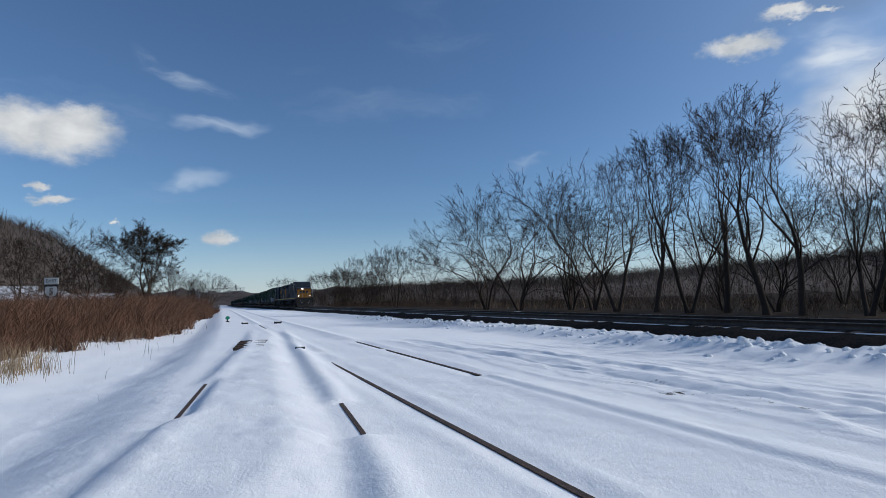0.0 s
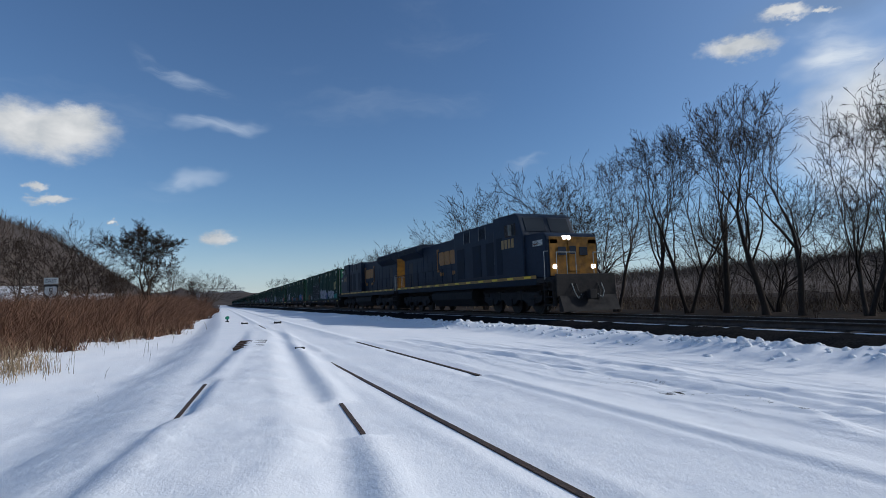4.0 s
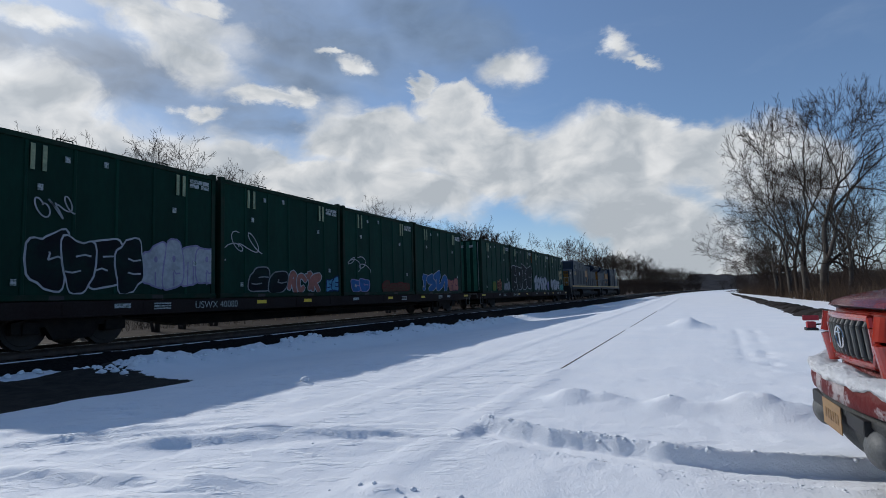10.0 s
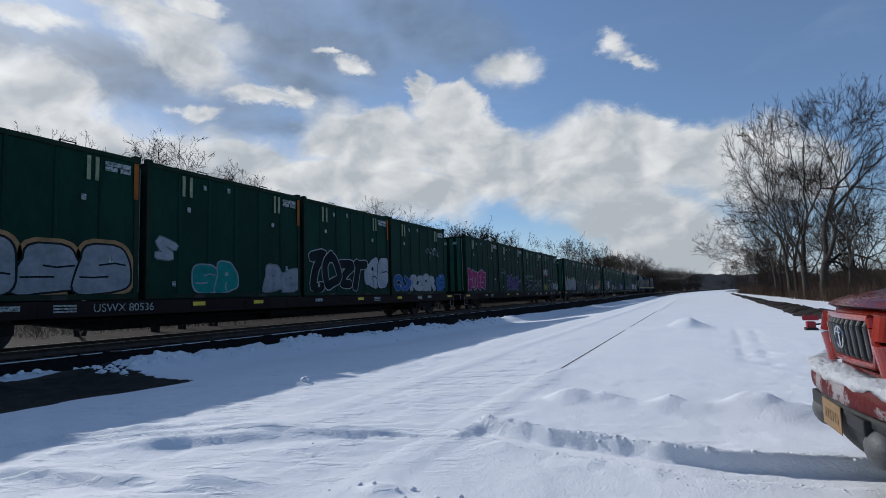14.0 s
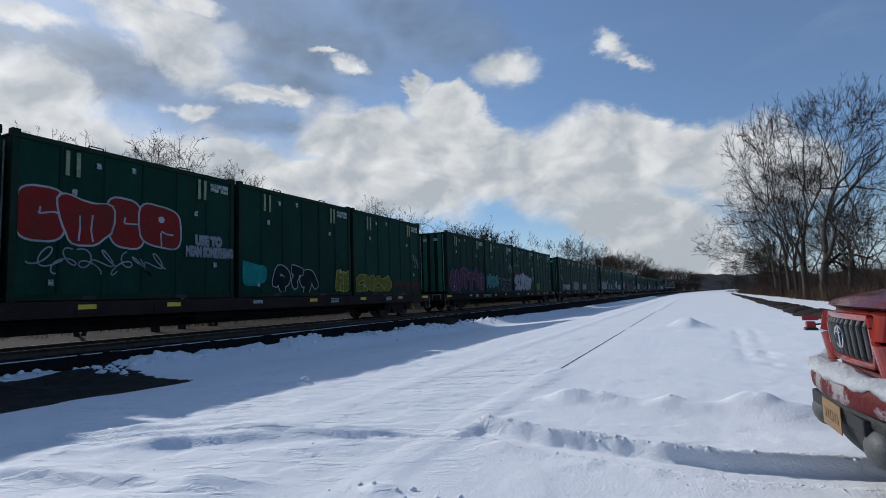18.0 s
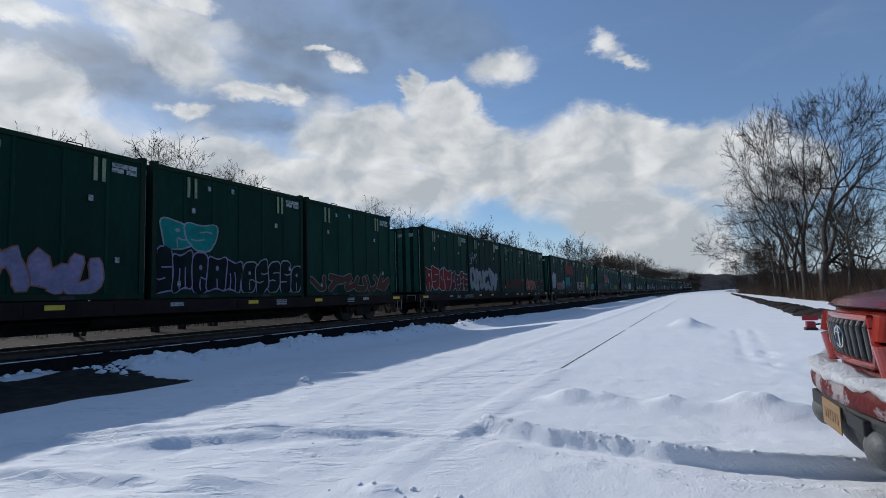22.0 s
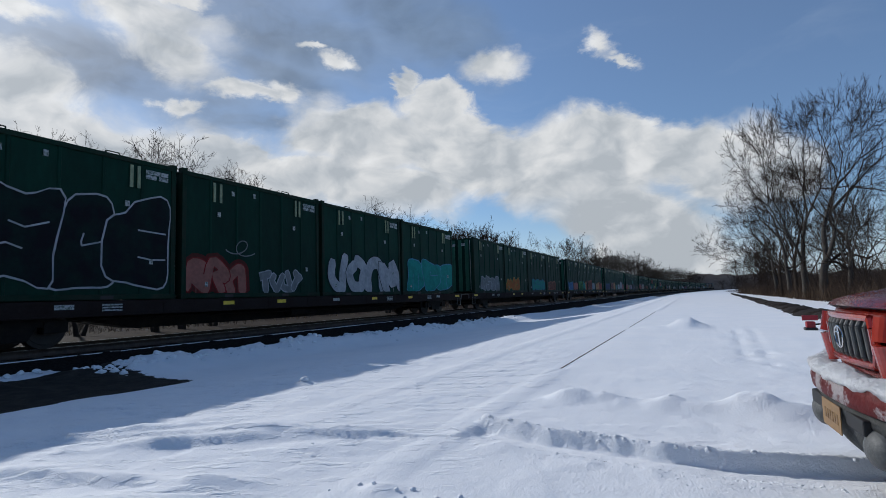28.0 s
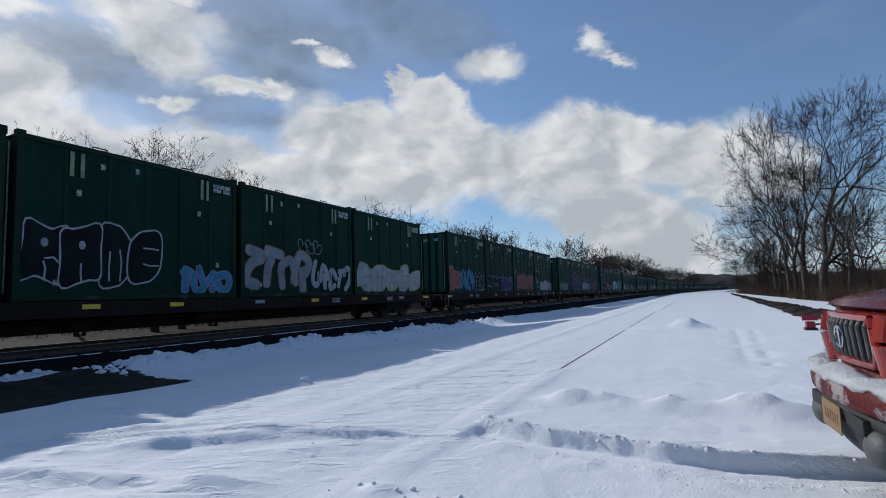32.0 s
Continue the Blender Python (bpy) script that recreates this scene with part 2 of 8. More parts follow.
# ---- mesh helpers ----
def mesh_of(name, bm, material):
    me = bpy.data.meshes.new(name)
    bm.to_mesh(me)
    bm.free()
    for m in material if isinstance(material, (list, tuple)) else [material]:
        me.materials.append(m)
    return me


def part(name, bm, material, parent, label="", m=None):
    ob = new(name, mesh_of(name, bm, material))
    ob.parent = parent
    if m is not None:
        ob.matrix_basis = m
    return tagged(ob, label)


def shared(name, me, parent, m=None, label=""):
    ob = new(name, me)
    ob.parent = parent
    if m is not None:
        ob.matrix_basis = m
    return tagged(ob, label)


def thing(name, label, category, group="", at=None):
    ob = new(name)
    ob.empty_display_size = 0.2
    if at is not None:
        ob.matrix_basis = at
    return tagged(ob, label, category, group)


def add_box(bm, x0, x1, y0, y1, z0, z1, bevel=0.0, mi=0):
    ret = bmesh.ops.create_cube(bm, size=1, matrix=Matrix.LocRotScale(((x0 + x1) / 2, (y0 + y1) / 2, (z0 + z1) / 2), None, (abs(x1 - x0), abs(y1 - y0), abs(z1 - z0))))
    vs = ret["verts"]
    if bevel:
        es = list({e for v in vs for e in v.link_edges})
        bmesh.ops.bevel(bm, geom=es, offset=bevel, segments=2, profile=0.6, affect="EDGES")
    if mi:
        for f in {f for v in vs if v.is_valid for f in v.link_faces}:
            f.material_index = mi
    return vs


def box(*a, bevel=0.0):
    bm = bmesh.new()
    add_box(bm, *a, bevel=bevel)
    return bm


def add_rod(bm, a, b, r, sides=8, r2=None):
    a, b = Vector(a), Vector(b)
    d = b - a
    q = d.to_track_quat("Z", "Y").to_matrix().to_4x4()
    return bmesh.ops.create_cone(bm, cap_ends=True, segments=sides, radius1=r, radius2=r if r2 is None else r2, depth=d.length,
                                 matrix=Matrix.Translation((a + b) / 2) @ q)["verts"]


def rods(pairs, r, sides=8):
    bm = bmesh.new()
    for a, b in pairs:
        add_rod(bm, a, b, r, sides)
    return bm


def add_prism(bm, profile, x0, x1, axis="x", mi=0):
    """A closed profile of (u, v) drawn out from x0 to x1 along an axis: x: (y, z); y: (x, z); z: (x, y)."""
    def at(s, u, v):
        return {"x": (s, u, v), "y": (u, s, v), "z": (u, v, s)}[axis]
    one = [bm.verts.new(at(x0, u, v)) for u, v in profile]
    two = [bm.verts.new(at(x1, u, v)) for u, v in profile]
    n = len(profile)
    fs = [bm.faces.new(one), bm.faces.new(two[::-1])]
    for i in range(n):
        fs.append(bm.faces.new((one[i], two[i], two[(i + 1) % n], one[(i + 1) % n])))
    for f in fs:
        f.material_index = mi
    return one + two


def prism(profile, x0, x1, axis="x", bevel=0.0):
    bm = bmesh.new()
    add_prism(bm, profile, x0, x1, axis)
    bmesh.ops.recalc_face_normals(bm, faces=bm.faces)
    if bevel:
        bmesh.ops.bevel(bm, geom=list(bm.edges), offset=bevel, segments=2, profile=0.6, affect="EDGES")
    return bm


def from_arrays(name, verts, faces, material, smooth=False):
    me = bpy.data.meshes.new(name)
    verts = np.asarray(verts, np.float32)
    faces = np.asarray(faces, np.int32)
    k = faces.shape[1]
    me.vertices.add(len(verts))
    me.vertices.foreach_set("co", verts.ravel())
    me.loops.add(faces.size)
    me.loops.foreach_set("vertex_index", faces.ravel())
    me.polygons.add(len(faces))
    me.polygons.foreach_set("loop_start", np.arange(0, faces.size, k, dtype=np.int32))
    me.update(calc_edges=True)
    if smooth:
        me.polygons.foreach_set("use_smooth", np.ones(len(faces), bool))
    for m in material if isinstance(material, (list, tuple)) else [material]:
        me.materials.append(m)
    me.validate()
    return me


def lettering(body, size, material, name="lettering", offset=0.0):
    """A text as a flat mesh in the xz plane that faces -y, centred, its height about size."""
    cu = bpy.data.curves.new(name, "FONT")
    cu.body, cu.size, cu.align_x, cu.align_y, cu.offset = body, size * 1.38, "CENTER", "CENTER", offset
    cu.extrude = 0.002
    ob = new(name, cu)
    deps = bpy.context.evaluated_depsgraph_get()
    me = bpy.data.meshes.new_from_object(ob.evaluated_get(deps))
    bpy.data.objects.remove(ob)
    bpy.data.curves.remove(cu)
    me.transform(Matrix.Rotation(radians(90), 4, "X"))
    me.materials.clear()
    me.materials.append(material)
    return me


def smooth(a, b, x):
    t = np.clip((x - a) / (b - a), 0, 1)
    return t * t * (3 - 2 * t)


# ---- terrain ----
def lattice(ix, iy, seed):
    h = (ix.astype(np.int64) * 374761393 + iy.astype(np.int64) * 668265263 + seed * 974634777) & 0xFFFFFFFF
    h = ((h ^ (h >> 13)) * 1274126177) & 0xFFFFFFFF
    return ((h ^ (h >> 16)) & 0xFFFF) / 65535.0


def vnoise(x, y, seed=0):
    """Smooth value noise from -1 to 1."""
    x, y = np.asarray(x, float), np.asarray(y, float)
    ix, iy = np.floor(x), np.floor(y)
    fx, fy = x - ix, y - iy
    fx, fy = fx * fx * fx * (fx * (fx * 6 - 15) + 10), fy * fy * fy * (fy * (fy * 6 - 15) + 10)
    a, b = lattice(ix, iy, seed), lattice(ix + 1, iy, seed)
    c, d = lattice(ix, iy + 1, seed), lattice(ix + 1, iy + 1, seed)
    return 2 * ((a * (1 - fx) + b * fx) * (1 - fy) + (c * (1 - fx) + d * fx) * fy) - 1


def fbm(x, y, octaves=4, seed=0):
    s, a, tot = 0.0, 1.0, 0.0
    for k in range(octaves):
        s = s + a * vnoise(x * 2 ** k + 17.3 * k, y * 2 ** k - 9.1 * k, seed + k)
        tot += a
        a *= 0.5
    return s / tot


def ridged(x, y, octaves=3, seed=0):
    s, a, tot = 0.0, 1.0, 0.0
    for k in range(octaves):
        s = s + a * (1 - np.abs(vnoise(x * 2 ** k + 5.7 * k, y * 2 ** k + 3.1 * k, seed + k)) * 2)
        tot += a
        a *= 0.5
    return s / tot


def along(px, py, line):
    """Distance to a polyline, signed (to the left of its run positive), and how far along it, from 0 to 1."""
    best, side, far = np.full(np.shape(px), 1e9), np.zeros(np.shape(px)), np.zeros(np.shape(px))
    n = len(line) - 1
    for i in range(n):
        (ax, ay), (bx, by) = line[i], line[i + 1]
        dx, dy = bx - ax, by - ay
        t = np.clip(((px - ax) * dx + (py - ay) * dy) / (dx * dx + dy * dy), 0, 1)
        qx, qy = px - ax - t * dx, py - ay - t * dy
        d = np.hypot(qx, qy)
        near = d < best
        best = np.where(near, d, best)
        side = np.where(near, np.sign(dx * qy - dy * qx), side)
        far = np.where(near, (i + t) / n, far)
    return best * side, far


def bend(x):
    """How far the yard and its tracks have swung aside, far down the line."""
    t = np.clip(np.asarray(x, float) - 120.0, 0, 480)
    return t * t / 4600.0 + np.maximum(0, np.asarray(x, float) - 600.0) * 0.2087


TRACK_Y = 14.15
RAIL_Z = 0.15
SIDING = (1.75, 3.2)
SPUR_A = [(-1.6, -0.95), (-5.33, -0.38), (-7.6, -0.18), (-13.7, 0.52), (-17.3, 0.79), (-32, 1.55)]
SPUR_B = [(-1.2, 0.5), (-2.86, 0.84), (-4.19, 1.02), (-5.38, 1.11), (-8.55, 1.33), (-13.6, 1.68), (-30, 2.9)]
RUTS = [
    ([(-14, 4.3), (-11.4, 4.36), (-6.8, 4.75), (-4.2, 4.75), (-3.3, 4.9), (-1.2, 3.9), (0.2, 2.9), (0.9, 1.9)], 0.20, 0.06),
    ([(-14, 5.2), (-8, 5.6), (-4.2, 5.5), (-2.2, 5.2), (-0.33, 4.7), (1.0, 3.67), (1.6, 2.9), (2.0, 1.9)], 0.16, 0.05),
    ([(0.4, 5.9), (1.2, 5.3), (1.9, 4.5)], 0.22, 0.04),
    ([(1.4, 5.9), (2.2, 5.5), (3.0, 4.85), (3.8, 4.3)], 0.22, 0.04),
    ([(2.6, 3.6), (3.2, 2.7), (3.9, 1.7)], 0.12, 0.035),
    ([(0.6, 3.9), (1.5, 2.6), (1.9, 1.9)], 0.2, 0.04),
]
# drifted lips: a crest with a steep side towards the yard and a long back
LIPS = [
    ([(2.3, 5.6), (2.51, 5.12), (2.72, 4.5), (3.07, 3.71), (3.25, 3.25), (3.4, 2.7), (3.61, 2.22), (3.71, 1.7), (3.85, 1.5)], 0.04, 0.04, 0.45),
    ([(2.55, 4.05), (2.75, 3.65), (2.95, 3.35), (3.25, 2.95)], 0.06, 0.10, 0.35),
    ([(1.9, 4.3), (2.03, 3.7), (2.1, 3.0), (2.2, 2.3)], 0.06, 0.07, 0.25),
    ([(1.55, 3.4), (1.75, 2.9), (1.85, 2.4), (1.95, 2.0)], 0.035, 0.05, 0.2),
    ([(-2.6, 5.75), (-1.6, 5.75), (-0.53, 5.15), (0.22, 4.5), (0.75, 3.9)], 0.05, 0.06, 0.6),
    ([(0.55, 4.05), (0.9, 3.8), (1.19, 3.45), (1.61, 2.85), (2.0, 2.3)], 0.07, 0.06, 0.5),
    ([(0.6, 5.6), (0.95, 5.3), (1.4, 5.05), (1.95, 4.45)], 0.055, 0.06, 0.5),
    ([(1.5, 5.6), (2.1, 5.2), (2.7, 4.6), (3.2, 4.0), (3.8, 3.5)], 0.035, 0.05, 0.4),
    ([(-2.3, 5.0), (-1.5, 4.6), (-0.8, 4.35), (-0.1, 3.7), (0.5, 2.8)], 0.055, 0.08, 0.45),
]
FALL_X = np.array([-200.0, -3.0, 6.0, 12.0, 20.0, 45.0, 120.0])
FALL_Z = np.array([0.22, 0.20, 0.18, 0.28, 0.38, 0.52, 0.55])      # how far the yard falls towards the main line
RIDGE = [(4.22, 1.72), (4.08, 1.42), (3.93, 1.05), (3.86, 0.72), (3.80, 0.48), (3.72, 0.22), (3.70, -0.1), (3.76, -0.5), (3.86, -0.95), (4.15, -2.2)]
MOUNDS = [(5.35, 1.13, 0.12, 0.20), (5.3, 0.84, 0.06, 0.10), (5.25, 0.64, 0.07, 0.16), (5.2, 0.25, 0.11, 0.20), (5.1, -0.04, 0.05, 0.14),
          (5.12, -0.36, 0.17, 0.19), (5.0, -0.60, 0.07, 0.18), (5.05, -0.85, 0.07, 0.25), (2.55, 1.6, 0.05, 0.10), (2.4, 1.3, 0.045, 0.14),
          (5.45, 4.5, 0.08, 0.12), (16.2, 0.22, 0.28, 0.34), (15.8, 0.9, 0.06, 0.5), (3.4, 3.2, 0.05, 0.4), (2.2, 2.6, 0.05, 0.35)]
EDGE_X = np.array([-120.0, -30.0, -15.6, -5.3, -3.6, -1.5])
EDGE_Y = np.array([0.2, 0.2, -0.1, -0.6, -0.85, -1.3])


def crest_y(x):
    return np.interp(x, [-60, -28, -16, -8, -2, 6, 10, 24, 40], [9.3, 9.3, 9.5, 9.6, 9.8, 10.2, 9.9, 9.7, 9.7])


def berm_height(x):
    return np.interp(x, [-200, -60, -28, -4, -2.6, -1.6, 5.4, 7.0, 14, 40, 100], [0.02, 0.08, 0.16, 0.2, 0.16, 0.04, 0.06, 0.2, 0.24, 0.2, 0.12])


def bare_patch(x, y):
    d = np.maximum(np.maximum(-2.1 - x, x - (6.2 + 0.2 * (y - 7.1))), np.maximum(7.75 - 0.06 * x - y, y - 11.0))
    return 1 - smooth(-0.25, 0.25, d)


def exposed(x, spans, soft=0.4):
    e = np.zeros(np.shape(x))
    for a, b in spans:
        e = np.maximum(e, smooth(a - soft, a, x) * (1 - smooth(b, b + soft, x)))
    return e


SIDING_OPEN = {1.75: [(-28, -11.3), (-10.6, -2.2), (7.6, 29)], 3.2: [(-13.6, -11.2), (-10.8, -6.6)]}
SPUR_A_OPEN = [(-7.6, -5.33)]
SPUR_B_OPEN = [(-5.35, -4.15)]


def ground_z(x, y):
    x, y = np.asarray(x, float), np.asarray(y, float)
    r = np.hypot(x, y)
    y = y + bend(x)
    z = 0.035 * fbm(x * 0.25, y * 0.25, 3, 3) + 0.012 * fbm(x * 1.1, y * 1.1, 3, 8)
    near = 1 - smooth(14, 40, r)
    # wind crust, its lips across the wind
    p, q = 0.91 * y - 0.42 * x, 0.91 * x + 0.42 * y
    wind = smooth(-3.5, 0.5, x) * smooth(1.2, 2.2, y) * (1 - smooth(6.2, 7.5, y)) * (1 - smooth(9, 16, x))
    z += wind * 0.010 * np.maximum(ridged(p * 0.5, q * 1.9, 3, 21) - 0.1, -0.1)
    z += near * (0.004 + 0.010 * wind) * ridged(p * 1.6, q * 4.6, 3, 31) * (0.4 + 0.9 * np.maximum(0, fbm(x * 0.8, y * 0.8, 2, 35) + 0.4))
    # broken crust: thin plates with sharp lips
    z += wind * 0.012 * smooth(0.05, 0.11, fbm(p * 1.1, q * 3.2, 3, 61))
    z += wind * 0.011 * smooth(0.08, 0.17, fbm(p * 3.4, q * 9.0, 2, 63))
    west = smooth(-16, -10, x) * smooth(-1.0, -3.0, x) * smooth(3.5, 4.0, y) * (1 - smooth(8.0, 9.0, y))
    z += west * (0.016 * smooth(0.02, 0.07, fbm(x * 0.35, y * 2.4, 3, 71)) + 0.012 * smooth(0.04, 0.09, fbm(x * 0.9, y * 5.0, 3, 73)))
    z += near * (1 - wind) * 0.006 * smooth(0.1, 0.3, fbm(x * 2.4 + y, y * 3.4 - x, 2, 65))
    # siding rails
    for yr in SIDING:
        e = exposed(x, SIDING_OPEN[yr])
        d = np.abs(y - yr)
        z = z * (1 - np.exp(-(d / 0.5) ** 2)) + 0.0
        z += np.exp(-(d / 0.16) ** 2) * (np.where(x > -1.5, 0.008, 0.05) * (1 - e) - np.where(x > 0, 0.0, 0.008) * e)
        z += np.where(x > -1.5, 0.003, 0.012) * np.exp(-((d - 0.22) / 0.12) ** 2) * near * (1 + vnoise(x * 1.7, y * 3, 33))
    z -= 0.022 * np.exp(-((y - 3.13) / 0.06) ** 2) * exposed(x, [(-6.4, -1.2)], 0.5)
    # the spur's mound between its buried rails
    da, _ = along(x, y, [(2.5, -1.6)] + SPUR_A)
    db, _ = along(x, y, [(2.5, -0.4)] + SPUR_B)
    on = smooth(-0.2, -1.8, x) * smooth(-26, -14, x)
    inside = smooth(-0.12, 0.22, -da) * smooth(0.1, 0.65, db)
    z += on * 0.10 * inside * (1 + 0.35 * fbm(x * 0.9, y * 1.3, 3, 5))
    ea, eb = exposed(x, SPUR_A_OPEN, 0.25), exposed(x, SPUR_B_OPEN, 0.2)
    z += on * (0.05 * (1 - ea) * np.exp(-(da / 0.15) ** 2) + 0.05 * (1 - eb) * np.exp(-(db / 0.15) ** 2))
    z += on * (1 - exposed(x, SPUR_B_OPEN, 1.1)) * (0.026 * np.where(db < 0, np.exp(-(db / 0.42) ** 2), 1 - smooth(0.0, 0.28, db)) * (1 + 0.4 * vnoise(x * 1.3, y, 6)))
    for d, e, top in ((da, ea, 0.04), (db, eb, 0.035)):
        w = on * e * np.exp(-(d / 0.12) ** 2)
        z = z * (1 - w) + (top - 0.006) * w
    # falling away to the weeds beside the spur
    ye = np.interp(x, EDGE_X, EDGE_Y)
    w = smooth(-0.6, -3.0, x)
    z += w * (-0.34 * smooth(0.0, 1.5, ye - y) + 0.26 * smooth(1.8, 5.5, ye - y) + 0.05 * fbm(x * 0.5, y * 0.7, 3, 12) * smooth(0, 1, ye - y))
    # ploughed berm beside the main line
    c, hb = crest_y(x), berm_height(x)
    lump = 1 + 0.55 * fbm(x * 1.3, y * 1.1, 3, 14) + 0.35 * fbm(x * 4.2, y * 4.2, 2, 16)
    s = y - c
    prof = np.where(s < 0, smooth(-1.5, 0, s), 1 - smooth(0.1, 0.9, s))
    z += np.where(hb > 0, hb * lump, hb) * prof
    z += 0.10 * np.exp(-((s + 0.2) / 0.5) ** 2) * np.maximum(fbm(x * 2.1, y * 2.1, 3, 18), 0) * (hb > 0.05)
    z -= np.interp(x, FALL_X, FALL_Z) * smooth(3.4, 8.6, y) + 0.16 * smooth(0.2, 1.6, s) * (1 - bare_patch(x, y))
    z += 0.16 * np.exp(-((y - 11.35) / 0.16) ** 2) * exposed(x, [(-3, 6.4)], 0.8) * (1 + 0.5 * fbm(x * 1.5, y, 2, 44))
    z -= 0.03 * bare_patch(x, y)
    # beyond the main line
    z += (np.interp(x, FALL_X, FALL_Z) - 0.12) * smooth(17.0, 21.5, y)
    # wheel ruts
    for line, width, depth in RUTS:
        d, f = along(x, y, line)
        fade = smooth(0, 0.12, f) * (1 - smooth(0.9, 1.0, f))
        d = d + 0.06 * vnoise(x * 2.3, y * 2.3, 40)
        k = depth * fade * (1 + 0.5 * fbm(x * 3.1, y * 3.1, 2, 41))
        k = k * (0.4 + 0.5 * smooth(-1.0, -3.0, x))
        z += k * (-1.0 * np.exp(-(d / width) ** 2) + 0.4 * np.exp(-((np.abs(d) - 1.7 * width) / (0.55 * width)) ** 2) * (1 + 0.35 * vnoise(x * 6, y * 6, 42)))
    for line, height, near_w, far_w in LIPS:
        d, f = along(x, y, line)
        d = d + 0.035 * vnoise(x * 1.9, y * 1.9, 45) + 0.014 * vnoise(x * 9, y * 9, 46)
        k = height * (np.sin(np.pi * np.clip(f, 0, 1)) ** 0.7) * (0.85 + 0.3 * vnoise(x * 1.9, y * 1.9, 47)) * (1 + 0.12 * vnoise(x * 11, y * 11, 48))
        z += k * np.where(d < 0, 1 - smooth(0.0, near_w, -d), 1 - smooth(0.0, far_w, d)) * (np.abs(d) < 1)
    # tyre-cut ridge
    d, f = along(x, y, RIDGE)
    d = d + 0.006 * vnoise(x * 7, y * 7, 52) + 0.006 * vnoise(x * 19, y * 19, 54)
    along_it = smooth(0.0, 0.05, f) * (1 - 0.25 * f)
    h = 0.085 * along_it * (1 + 0.04 * vnoise(x * 3, y * 3, 50) + 0.16 * vnoise(x * 13, y * 13, 51))
    z += h * np.where(d < 0, 1 - smooth(0.0, 0.05, -d), 1 - 0.55 * smooth(0.0, 0.12, d) - 0.45 * smooth(0.1, 0.9, d))
    z -= 0.045 * along_it * smooth(0.0, 0.05, -d) * (1 - smooth(0.24, 0.36, -d))
    z += along_it * (1 - 0.6 * f) * 0.022 * np.exp(-((d + 0.36) / 0.10) ** 2) * (1 + 0.8 * vnoise(x * 11, y * 11, 53))
    for mx, my, mh, mr in MOUNDS:
        far = np.hypot((x - mx) / 1.0, (y - my) / 1.15) / mr
        z += 0.9 * mh * np.exp(-far ** 2) * (1 + 0.3 * fbm(x * 4, y * 4, 2, 60)) + 0.10 * mh * np.exp(-(np.hypot((x - mx - 0.5 * mr) / 2.6, y - my) / mr / 1.5) ** 2)
    # footprints towards the switch stand
    for k in range(16):
        fx, fy = 8.5 + 0.42 * k + 0.16 * math.sin(7.3 * k), -0.75 - 0.02 * k + (0.14 if k % 2 else -0.14) + 0.08 * math.sin(3.1 * k)
        z -= (0.04 + 0.015 * math.sin(5 * k)) * np.exp(-((x - fx) / 0.13) ** 2 - ((y - fy) / 0.09) ** 2)
    # rails that stay under the snow
    for yr in SIDING:
        hid = (1 - exposed(x, SIDING_OPEN[yr], 0.3)) * (np.abs(x) < 80) * (1 - smooth(0.06, 0.2, np.abs(y - yr)))
        z = np.maximum(z, z * (1 - hid) + 0.02 * hid)
    # the far country lies a little lower
    z -= 0.35 * smooth(60, 300, r)
    return z


def axis_steps(dense_lo, dense_hi, step, far, growth):
    pts = list(np.arange(dense_lo, dense_hi + 1e-6, step))
    s, p = step, dense_hi
    while p < far:
        s *= growth
        p += s
        pts.append(p)
    s, p = step, dense_lo
    while p > -far:
        s *= growth
        p -= s
        pts.insert(0, p)
    return np.array(pts)


